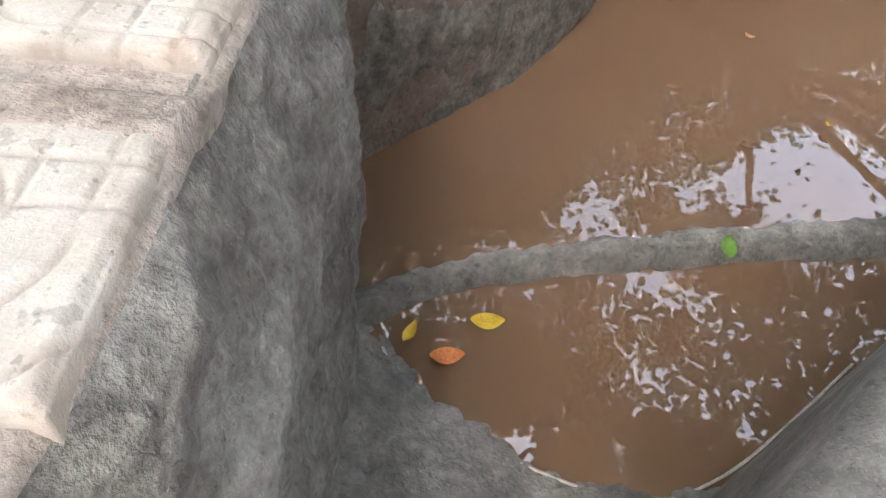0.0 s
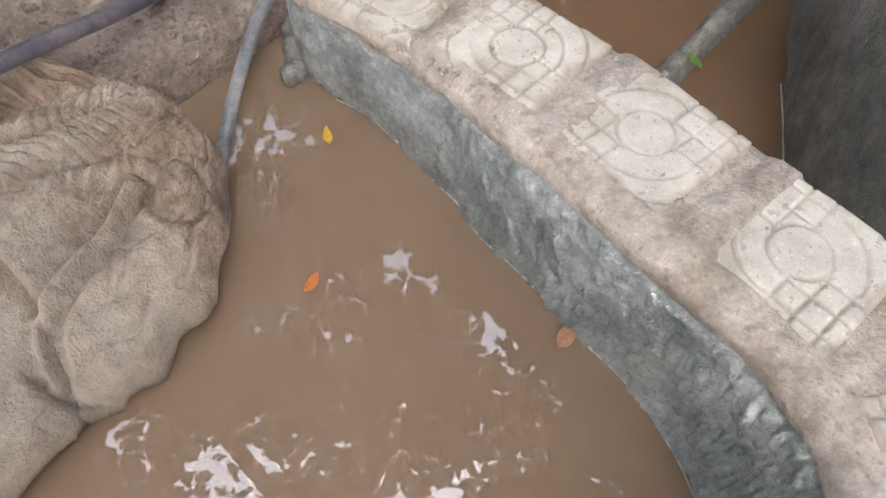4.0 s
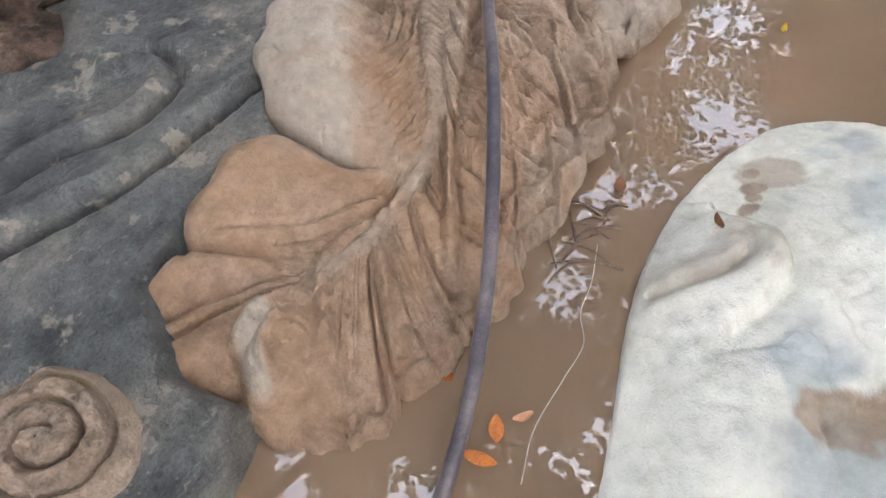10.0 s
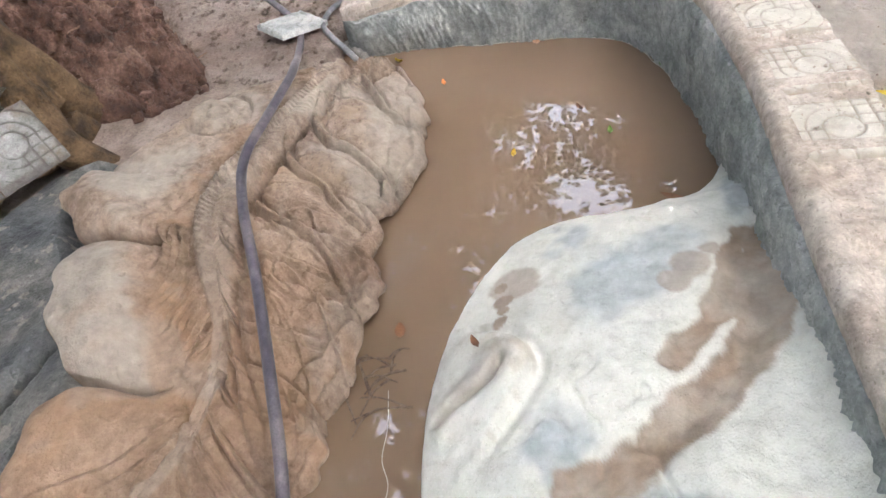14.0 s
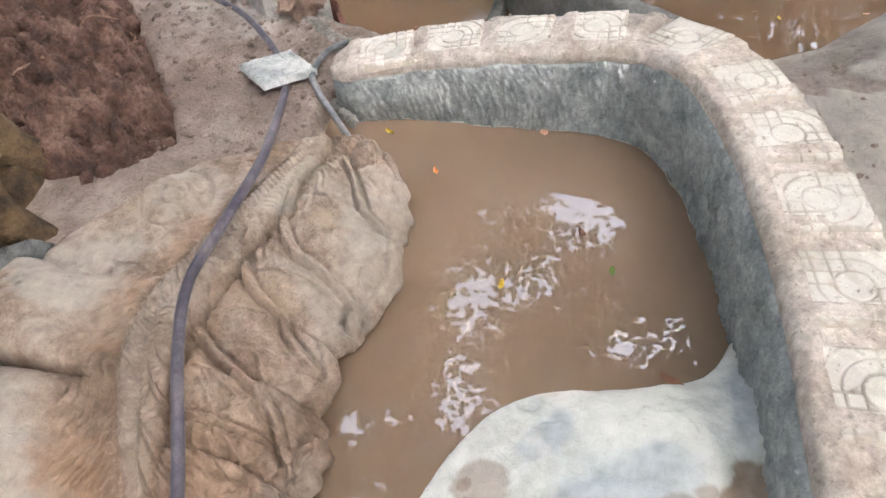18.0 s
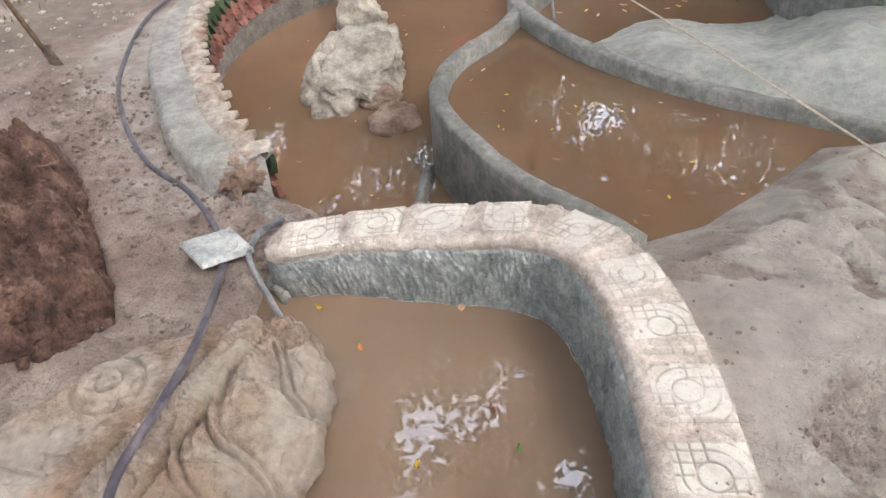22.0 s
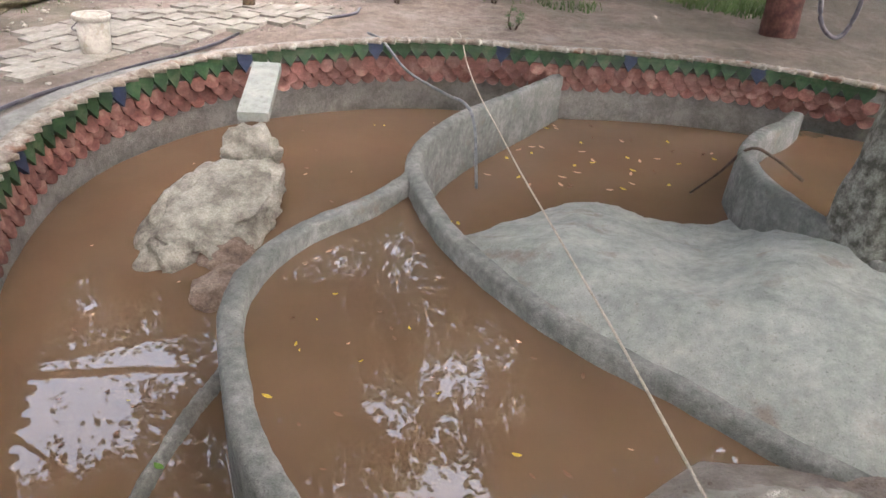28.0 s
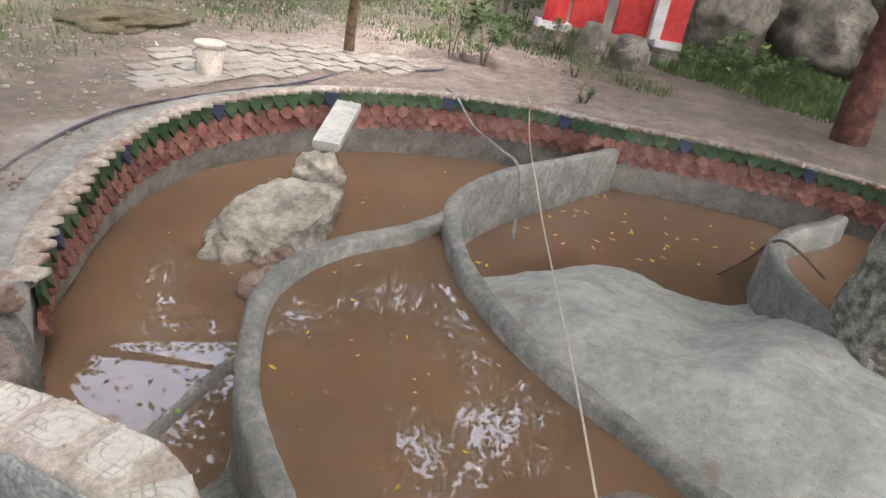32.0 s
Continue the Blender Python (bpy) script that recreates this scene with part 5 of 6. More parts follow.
def leaf_cloud(name, centres, each, spread, leaf, rng, gaps=()):
    """Many thin pointed leaves round the given centres, none in the gaps."""
    p = np.repeat(centres, each, axis=0) + rng.normal(size=(len(centres) * each, 3)) * spread * np.array([1, 1, 0.6])
    for a, b, r in gaps:
        d = np.hypot(p[:, 0] - a, p[:, 1] - b) * (1 + 0.45 * fbm(p[:, 0], p[:, 1], 0.9, 3, 91))
        p = p[rng.uniform(size=len(p)) < (0.012 if r > 0.9 else 0.06) + smooth(0.75 * r, 0.95 * r + 0.12, d)]
    p = p[fbm(p[:, 0], p[:, 1], 0.22, 2, 93) < 0.62 + 0.3 * fbm(p[:, 0], p[:, 1], 1.9, 2, 94)]
    p = p[fbm(p[:, 0], p[:, 1], 0.085, 2, 95) < 0.42 + 0.45 * fbm(p[:, 0], p[:, 1], 1.3, 2, 96)]
    k = len(p)
    w, tilt, l = rng.uniform(0, 2 * np.pi, k), rng.uniform(-0.7, 0.5, k), leaf * rng.uniform(0.6, 1.4, k)
    d = np.stack([np.cos(w) * np.cos(tilt), np.sin(w) * np.cos(tilt), np.sin(tilt)], 1) * l[:, None]
    e = np.stack([-np.sin(w), np.cos(w), rng.uniform(-0.6, 0.6, k)], 1) * l[:, None] * 0.26
    v = np.stack([p, p + d * 0.45 + e, p + d, p + d * 0.45 - e], 1).reshape(-1, 3)
    me = bpy.data.meshes.new(name)
    me.vertices.add(len(v))
    me.vertices.foreach_set("co", v.astype(np.float32).ravel())
    me.loops.add(4 * k)
    me.loops.foreach_set("vertex_index", np.arange(4 * k, dtype=np.int32))
    me.polygons.add(k)
    me.polygons.foreach_set("loop_start", np.arange(0, 4 * k, 4, dtype=np.int32))
    me.update(calc_edges=True)
    me.materials.append(LEAF)
    return me


tree_at = np.array([(t.location.x, t.location.y, t.location.z) for t in CANOPY])
clumps = np.stack([ring_rng.uniform(-9, 15, 4200), ring_rng.uniform(-9, 15, 4200), ring_rng.uniform(6.15, 6.75, 4200)], 1)
owner_of = np.argmin(np.hypot(clumps[:, None, 0] - tree_at[None, :, 0], clumps[:, None, 1] - tree_at[None, :, 1]), 1)
for o, owner in enumerate(CANOPY):
    mine = clumps[owner_of == o]
    if len(mine) == 0:
        continue
    local = [(a - tree_at[o, 0], b - tree_at[o, 1], r) for a, b, r in GAPS]
    keep = mine - tree_at[o]
    part("crown", leaf_cloud("crown", keep, 125, 0.34, 0.155, ring_rng, local), owner, "dense canopy of small green leaves")
    for q in keep[:: max(1, len(keep) // 9)]:
        if any(math.hypot(q[0] - a, q[1] - b) < r + 0.2 for a, b, r in local):
            continue
        part("limb", tube("limb", [(0.05, 0.05, 4.3), (q[0] * 0.5, q[1] * 0.5 + 0.2, 4.2 + 0.4 * (q[2] - 4.2)), (q[0], q[1], q[2])], (0.085, 0.015), BARK_BROWN, 6, 0.3), owner)
for i in range(15):
    for j in range(14):
        x, y = -16 + 3.0 * i + ring_rng.uniform(-0.8, 0.8), -15 + 2.9 * j + ring_rng.uniform(-0.8, 0.8)
        if -9.5 < x < 15.5 and -9.5 < y < 15.5 or math.hypot(x - 19.7, y - 1) < 2:
            continue
        owner = min(CANOPY, key=lambda t: (t.location.x - x) ** 2 + (t.location.y - y) ** 2)
        lx, ly = x - owner.location.x, y - owner.location.y
        z = ring_rng.uniform(5.4, 7.2)
        part("crown", CROWN, owner, m=pose(lx, ly, z, 0, 0, 360 * ring_rng.uniform()) @ Matrix.Scale(0.85 + 0.3 * ring_rng.uniform(), 4))

# unseen woods added all round the clearing to block side light and darken reflections
wood_rng = np.random.default_rng(19)
wa, wr = wood_rng.uniform(0, 2 * np.pi, 1300), wood_rng.uniform(30, 42, 1300)
wood_at = np.stack([3 + wr * np.cos(wa), 1 + wr * np.sin(wa), wood_rng.uniform(0.5, 14, 1300)], 1)
thing("far_woods", leaf_cloud("far_woods", wood_at, 26, 1.3, 1.0, wood_rng), "unseen ring of dark green woods added to block side light", "woods", kind="stuff")

# ---- bank, ridge and slope at the foot of the tile wall ----
bank_path = spline([(-0.10, 0.98), (-0.13, 1.10), (-0.12, 1.22), (-0.03, 1.33), (0.09, 1.45), (0.22, 1.61), (0.34, 1.82), (0.40, 1.98)], 0.03)
bank_rows = []
bank_lat = sides(bank_path)
for i, p in enumerate(bank_path):
    j = lambda k: 0.03 * noise.noise(Vector((i * 0.17, k * 0.9, 31))) + 0.012 * noise.noise(Vector((i * 0.6, k * 2.0, 8)))
    prof = [(-0.02, -0.9), (0.0, -0.40), (0.015, -0.30), (0.03, -0.18), (0.05, -0.06), (0.08, 0.02), (0.14, 0.065), (0.24, 0.085), (0.34, 0.03)]
    reach = 0.35 + 0.65 * float(smooth(0.35, 0.75, i * 0.03))
    bank_rows.append([(p[0] + bank_lat[i, 0] * (o * reach + j(k)), p[1] + bank_lat[i, 1] * (o * reach + j(k)), z + 0.4 * j(k + 20)) for k, (o, z) in enumerate(prof)])
BANK = material("bank_cement", [(0.13, 0.12, 0.10), (0.21, 0.195, 0.17), (0.29, 0.27, 0.24)], 0.14, bump=1.0, grain=0.012, blotch=0.35, stain=(0.4, 0.4, 0.38), stain_size=0.2, stain_at=(0.6, 0.68))
thing("pond_bank", strip_sheet("pond_bank", bank_rows, BANK), "rough earth and cement bank dropping into the pond", "bank", kind="structure")

# grey plaster on the outer face of the tile wall
face_rows = []
tile_lat = sides(tile_path)
face_path = spline(TILE_WALL, 0.01)
face_lat = sides(face_path)
for i, p in enumerate(face_path):
    s = i / (len(face_path) - 1)
    if s > 0.40:
        break
    t = float(TILE_TOP(s))
    prof = [(0.105, t - 0.012), (0.122, t - 0.02), (0.136, t - 0.045), (0.150, t - 0.10), (0.160, t - 0.18), (0.166, t - 0.27), (0.170, t - 0.36), (0.172, t - 0.45), (0.18, t - 0.58), (0.18, -0.8)]
    u_row = np.concatenate([np.linspace(0, 8, 60), [9]])
    o, z = np.interp(u_row, range(10), [q[0] for q in prof]), np.interp(u_row, range(10), [q[1] for q in prof])
    at_s = s * TILE_LONG + 0 * z
    o = o + (0.016 * fbm(at_s, z, 0.16, 3, 51) + 0.010 * np.abs(fbm(at_s, z, 0.06, 3, 52)) + 0.004 * fbm(at_s, z, 0.02, 2, 53)) * smooth(0.5, 2.0, u_row)
    face_rows.append([(p[0] + face_lat[i, 0] * a, p[1] + face_lat[i, 1] * a, c) for a, c in zip(o, z)])
FACE = material("brown_grey_plaster", [(0.19, 0.18, 0.16), (0.28, 0.27, 0.245), (0.38, 0.37, 0.345)], 0.14, bump=0.65, grain=0.010, blotch=0.25)
thing("plaster_face", strip_sheet("plaster_face", face_rows[::-1], FACE), "lumpy brown-grey plaster on the outer face of the tile wall", "wall", kind="structure")

ridge_path = spline([(-0.12, 0.85), (0.0, 0.92), (0.116, 0.995), (0.325, 1.07), (0.546, 1.14), (0.778, 1.20), (0.98, 1.25), (1.30, 1.29)], 0.008)


def ridge_section(i, s):
    x = i * 0.008
    j = [0.010 * noise.noise(Vector((x * 14, k * 2.3, 61))) + 0.009 * noise.noise(Vector((x * 45, k * 4.3, 6))) for k in range(9)]
    w = 1.0 + 0.5 * s + 0.25 * noise.noise(Vector((x * 5, 0, 3)))
    h = 0.008 + 0.016 * s
    return [(-0.07 * w + j[0], -0.6), (-0.040 * w + j[1], -0.388), (-0.026 * w + j[2], -0.362 + j[3] * 0.6), (-0.014 * w, -0.350 + h + j[6]), (0.0, -0.345 + h + j[7]), (0.012 * w + j[5], -0.350 + h + j[1]), (0.024 * w + j[4], -0.362 + j[5] * 0.6), (0.036 * w + j[0], -0.388), (0.06, -0.6)]


thing("mortar_ridge", sweep("mortar_ridge", ridge_path, ridge_section, WET_CEMENT), "narrow crumbly wet mortar ridge damming a puddle", "ridge")
sa = spline([(-0.14, 0.94, -0.35), (-0.10, 0.72, -0.29), (-0.06, 0.45, -0.20), (0.0, 0.2, -0.10), (0.06, 0.0, 0.06)], 0.01)
sb = spline([(0.98, 1.00, -0.60), (0.72, 0.78, -0.43), (0.55, 0.55, -0.30), (0.38, 0.33, -0.18), (0.24, 0.08, 0.02)], 0.01)
ns = 210
sa, sb = [np.stack([np.interp(np.linspace(0, 1, ns), np.linspace(0, 1, len(q)), q[:, k]) for k in range(3)], 1) for q in (sa, sb)]
T = np.linspace(0, 1, 130)[:, None]
WX, WY, WZ = [sa[None, :, k] * (1 - T) + sb[None, :, k] * T for k in range(3)]
WZ = WZ - 0.05 * np.sin(np.pi * T) + 0.010 * fbm(WX, WY, 0.10, 3, 80) + 0.007 * np.abs(fbm(WX, WY, 0.035, 3, 81)) + 0.003 * fbm(WX, WY, 0.012, 2, 82)
thing("cement_slope", mesh_from("cement_slope", np.stack([WX.ravel(), WY.ravel(), WZ.ravel()], 1), grid_faces(*WX.shape), WET_CEMENT), "gritty grey cement slope running into the puddle", "slope", kind="structure")

FOAM = material("foam", [(0.45, 0.42, 0.38), (0.6, 0.58, 0.54)], 0.03, bump=0.2, grain=0.003, flecks=0.0)
thing("foam_line", tube("foam_line", [(0.02, 0.83, -0.372), (0.06, 0.77, -0.372), (0.13, 0.715, -0.372), (0.24, 0.675, -0.372), (0.36, 0.645, -0.372), (0.46, 0.635, -0.372), (0.58, 0.695, -0.372), (0.70, 0.80, -0.372), (0.84, 0.94, -0.372)], 0.0022, FOAM, 6, 0.01, 0.5), "thin pale line of dried foam round the puddle", "foam")
edge_line = [(plaster_rows[i][33][0], plaster_rows[i][33][1], 0.002) for i in range(30, int(len(plaster_rows) * 0.52), 14)]
thing("foam_line", tube("foam_line", edge_line, 0.0018, FOAM, 6, 0.012, 0.5), "thin pale line of dried foam where the plaster meets the water", "foam")
thing("foam_line", tube("foam_line", [(-2.25, 0.69, 0.003), (-2.36, 0.655, 0.003), (-2.45, 0.64, 0.003), (-2.52, 0.60, 0.003), (-2.62, 0.60, 0.003), (-2.75, 0.60, 0.003), (-2.86, 0.57, 0.003)], 0.0009, FOAM, 6, 0.01, 0.6), "thin pale line of foam on the small pond", "foam")

# ---- heap of dug red soil ----
HEAP = [(-1.30, 1.93), (-1.10, 1.86), (-0.90, 1.86), (-0.68, 2.10), (-0.30, 2.52), (0.15, 2.95), (0.42, 3.35), (0.55, 5.0), (-1.5, 5.0), (-1.75, 3.0)]
hx, hy = np.meshgrid(np.arange(-1.8, 0.62, 0.016), np.arange(1.8, 5.0, 0.016), indexing="ij")
hd = polygon_distance(hx, hy, HEAP) + 0.05 * fbm(hx, hy, 0.3, 4, 90)
pit = np.exp(-(((hx + 1.0) / 0.20) ** 2 + ((hy - 2.06) / 0.16) ** 2)) + 0.7 * np.exp(-(((hx + 0.55) / 0.16) ** 2 + ((hy - 2.42) / 0.16) ** 2))
hz = 0.05 + 0.20 * smooth(0.03, 0.16, hd) + 0.30 * smooth(0.15, 0.6, hd) - 0.10 * pit + 0.10 * fbm(hx, hy, 0.26, 6, 91) * smooth(0, 0.15, hd) + (0.075 * np.abs(fbm(hx, hy, 0.085, 4, 92)) + 0.03 * fbm(hx, hy, 0.035, 3, 94) - 0.05 * smooth(0.2, 0.5, fbm(hx, hy, 0.16, 3, 95))) * smooth(0, 0.08, hd)
thing("soil_mound", mesh_from("soil_mound", np.stack([hx.ravel(), hy.ravel(), hz.ravel()], 1), grid_faces(*hx.shape, hd > -0.03), RED_SOIL), "loose heap of freshly dug dark red soil with roots", "soil")
rng = np.random.default_rng(12)
ROOT = material("root", [(0.13, 0.075, 0.05), (0.24, 0.15, 0.10)], 0.05, bump=0.3, grain=0.004)
for k in range(14):
    x, y = rng.uniform(-1.1, -0.1), rng.uniform(2.1, 3.0)
    a = rng.uniform(0, 6.28)
    z = 0.32 + 0.2 * rng.uniform()
    i, j = int((x + 1.8) / 0.016), int((y - 1.8) / 0.016)
    z = hz[i, j]
    if hd[i, j] < 0.05:
        continue
    pts = [(x + 0.05 * q * math.cos(a + 0.4 * math.sin(q * 2 + k)), y + 0.05 * q * math.sin(a + 0.5 * math.cos(q + k)), z + 0.02 + 0.012 * math.sin(q * 1.7 + k)) for q in range(4)]
    thing("root", tube("root", pts, (0.006, 0.002), ROOT, 6, 0.02), "thin brown root sticking out of the dug soil", "root", "roots in the soil heap")


# ---- loose clods and pebbles ----
def pebbles(name, mat, spots, label, seed, low=0.006, high=0.02):
    r = np.random.default_rng(seed)
    verts, faces = [], []
    bm = bmesh.new()
    bmesh.ops.create_icosphere(bm, subdivisions=1, radius=1)
    unit = np.array([v.co[:] for v in bm.verts])
    tri = [[v.index for v in f.verts] for f in bm.faces]
    bm.free()
    for x, y, z in spots:
        s = low + (high - low) * r.uniform() ** 3
        q = unit * (1 + 0.25 * r.normal(size=(len(unit), 1))) * np.array([s, s * r.uniform(0.6, 1), s * 0.6])
        b = len(verts)
        verts += list(q + np.array([x, y, z + s * 0.2]))
        faces += [[b + k for k in f] for f in tri]
    return thing(name, mesh_from(name, verts, faces, mat), label, "pebbles", kind="stuff")


def scatter(count, x0, x1, y0, y1, seed, keep):
    r = np.random.default_rng(seed)
    p = r.uniform(size=(count, 2)) * [x1 - x0, y1 - y0] + [x0, y0]
    z = ground_height(p[:, 0], p[:, 1])
    ok = keep(p[:, 0], p[:, 1], z)
    return np.column_stack([p, z])[ok]


pebbles("pebbles", SOIL, scatter(3200, -1.0, 1.2, 1.5, 4.2, 3, lambda x, y, z: z > 0.0), "small clods and pebbles on the trodden soil", 5, 0.004, 0.022)
pebbles("pebbles", SOIL, scatter(1100, -2.5, 1.2, -2.5, -0.2, 4, lambda x, y, z: z > 0.08), "small clods and pebbles on the dried mud", 6, 0.003, 0.014)
pebbles("pebbles", ROCK, scatter(1500, 0.2, 9.0, 3.6, 8.0, 7, lambda x, y, z: z > 0.05), "pale stones and litter on the far ground", 8, 0.01, 0.04)

pr = np.random.default_rng(15)
pi_, pj_ = pr.integers(4, hx.shape[0] - 4, 3800), pr.integers(3, 75, 3800)
ok = hd[pi_, pj_] > -0.02
pebbles("clods", RED_SOIL, np.column_stack([hx[pi_, pj_], hy[pi_, pj_], hz[pi_, pj_]])[ok], "loose dark red clods on the dug soil", 9, 0.006, 0.034)

cr = np.random.default_rng(23)
pick = cr.integers(20, int(len(tile_path) * 0.8), 420)
off = np.where(cr.uniform(size=420) < 0.75, cr.uniform(-0.135, -0.105, 420), cr.uniform(-0.11, 0.13, 420))
crumb_at = [(tile_path[i, 0] + tile_lat[i, 0] * o, tile_path[i, 1] + tile_lat[i, 1] * o, float(TILE_TOP(i / (len(tile_path) - 1))) + (-0.006 if o < -0.105 else 0.004)) for i, o in zip(pick, off)]
pebbles("crumbs", MORTAR, crumb_at, "crumbs of brown mortar on the tile wall", 11, 0.002, 0.010)

# ---- floating leaves ----
LEAF_COLORS = {"yellow": (0.62, 0.42, 0.03), "orange": (0.58, 0.20, 0.05), "brown": (0.20, 0.09, 0.04), "green": (0.12, 0.25, 0.03), "peach": (0.55, 0.30, 0.18)}
LEAF_MATS = {k: material(k + "_leaf", [tuple(v * 0.8 for v in c), c], 0.03, rough=(0.45, 0.65), bump=0.2, grain=0.003) for k, c in LEAF_COLORS.items()}


def leaf_mesh(name, mat, length, width, curl):
    rows, n = [], 9
    for i in range(n + 1):
        u = i / n
        w = width / 2 * math.sin(math.pi * (0.04 + 0.94 * u)) ** 0.8
        z = curl * (u - 0.5) ** 2 * 4
        rows.append([((u - 0.5) * length, -w, z + curl * 0.8), ((u - 0.5) * length, 0, z), ((u - 0.5) * length, w, z + curl * 0.8)])
    me = strip_sheet(name, rows, mat)
    return me


LEAF_MESH = {(k, s): leaf_mesh("leaf", LEAF_MATS[k], l, w, c) for k in LEAF_COLORS for s, (l, w, c) in enumerate(((0.06, 0.032, 0.006), (0.045, 0.02, 0.01), (0.075, 0.03, 0.004)))}


def fallen(color, size, x, y, z, turn, where):
    return thing("fallen_leaf", LEAF_MESH[(color, size)], where, "leaf", "fallen leaves", m=pose(x, y, z + 0.004, 4, 3, turn))


for c, s, x, y, z, a in (("peach", 0, -0.38, 0.61, 0.0, 20), ("brown", 2, -1.42, -0.01, 0.02, 70), ("orange", 1, -0.72, 0.95, 0.0, 30), ("yellow", 1, -0.53, 1.22, 0.0, 70), ("green", 1, -1.05, 0.22, 0.0, 10), ("green", 1, -0.60, 0.05, 0.0, 80), ("brown", 1, -0.9, 0.35, 0.0, 40), ("brown", 0, -2.05, 0.72, 0.0, 20), ("orange", 0, -2.735, 0.825, 0.0, 60), ("orange", 2, -2.86, 0.665, 0.0, 100), ("orange", 0, -2.79, 0.665, 0.0, 30), ("peach", 1, -2.74, 0.63, 0.0, 140), ("orange", 1, -3.02, 0.58, 0.0, 100), ("brown", 1, -2.95, 0.52, 0.0, 30), ("yellow", 1, -1.2, 0.55, 0.0, 5)):
    fallen(c, s, x, y, z, a, c + " fallen leaf floating on the small pond")
for c, s, x, y, z, a in (("yellow", 0, 0.19, 0.90, -0.36, 10), ("green", 0, 0.62, 1.12, -0.33, 80), ("orange", 0, 0.13, 0.83, -0.375, 15), ("yellow", 1, 0.06, 0.86, -0.375, 70)):
    fallen(c, s, x, y, z, a, c + " fallen leaf lying by the mortar ridge")
for c, s, x, y, a in (("brown", 1, -2.13, 0.46, 40), ("brown", 1, -2.35, 1.62, 80), ("orange", 1, -2.9, 0.2, 120), ("orange", 2, -2.32, -0.16, 60)):
    fallen(c, s, x, y, 0.09 if y < 1 else 0.235, a, c + " dry leaf lying on the cement")
fallen("yellow", 2, -1.36, -0.55, 0.36, 75, "yellow fallen leaf lying beside the tile wall")
TWIG = material("twig", [(0.09, 0.06, 0.045), (0.2, 0.15, 0.11)], 0.04, bump=0.4, grain=0.004)
drift = np.random.default_rng(8)
for k in range(16):
    x, y, a, l = -2.22 + drift.normal() * 0.06, 0.725 + drift.normal() * 0.03, drift.uniform(0, 6.28), drift.uniform(0.03, 0.10)
    thing("twig", tube("twig", [(x - l * math.cos(a), y - l * math.sin(a), 0.002), (x + 0.012, y + 0.01, 0.006), (x + l * math.cos(a), y + l * math.sin(a), 0.003)], (0.004, 0.002), TWIG, 6, 0.02), "thin dry brown twig drifting on the small pond", "twig", "drifting twigs")
rng = np.random.default_rng(31)
for k in range(70):
    x, y = rng.uniform(3.3, 6.4), rng.uniform(-1.1, 0.95)
    if x < 3.9 + 0.6 * (1 - y) and y < 0.75:
        continue
    fallen(("yellow", "brown", "peach")[k % 3], k % 3, x, y, BIG_WATER, rng.uniform(0, 360), "small dry leaf floating near the curved wall")

specks = np.random.default_rng(52)
MID_RING = [tuple(p) for p in left_path[6:]] + [(0.4, -0.5), (1.0, -0.9), (1.5, -1.0)] + [tuple(p) for p in right_path[::-1] if p[0] < 3.0]
LEFT_RING = [(0.5, 1.9), (1.4, 2.8), (2.6, 3.4), (4.2, 3.3), (5.2, 2.5), (5.9, 1.4), (4.5, 1.5), (3.2, 1.4), (1.8, 1.5), (0.8, 1.1), (0.3, 1.2)]
for ring, level, tries, where in ((MID_RING, MID_WATER, 260, "small dry leaf floating between the curved walls"), (LEFT_RING, BIG_WATER, 150, "small dry leaf floating on the large pond")):
    for k in range(tries):
        x, y = specks.uniform(0, 6), specks.uniform(-1, 3.5)
        if polygon_distance(np.array([x]), np.array([y]), ring)[0] < 0.12 or math.hypot(x - 2.7, y - 2.3) < 0.8:
            continue
        ob = fallen(("peach", "brown", "yellow", "brown")[k % 4], k % 3, x, y, level, specks.uniform(0, 360), where)
        ob.matrix_basis = ob.matrix_basis @ Matrix.Scale(specks.uniform(0.35, 0.7), 4)

# ---- rope, cable and stick over the pond ----
ROPE = material("rope", [(0.45, 0.38, 0.30), (0.62, 0.55, 0.46)], 0.05, bump=0.6, grain=0.006)
thing("rope", tube("rope", [(6.45, 2.0, 0.36), (6.15, 1.84, 0.385), (5.6, 1.56, 0.27), (4.9, 1.19, 0.22), (4.13, 0.78, 0.24), (3.24, 0.32, 0.28), (2.36, -0.15, 0.33), (1.48, -0.62, 0.38), (0.59, -1.08, 0.42), (-0.29, -1.55, 0.42), (-1.0, -2.0, 0.36)], 0.0058, ROPE, 8, 0.04), "frayed pale rope stretched across the pond", "rope")
thing("hose", tube("hose", [(5.75, 2.75, 0.36), (5.6, 2.50, 0.34), (5.35, 2.1, 0.16), (5.0, 1.55, 0.12), (4.55, 1.19, 0.215), (4.35, 1.02, 0.10), (4.2, 0.9, -0.38)], 0.014, HOSE, 8, 0.04), "grey hose running over the pond wall into the water", "hose")
STICK = material("stick_bark", [(0.06, 0.04, 0.03), (0.13, 0.085, 0.06)], 0.05, bump=0.5, grain=0.005)
thing("stick", tube("stick", [(5.10, -0.80, -0.37), (5.12, -0.98, -0.15), (5.08, -1.16, 0.135), (5.05, -1.35, 0.12), (4.95, -1.62, 0.0)], (0.010, 0.016), STICK, 8, 0.04, 0.2), "bent brown stick leaning over the basin wall", "stick")

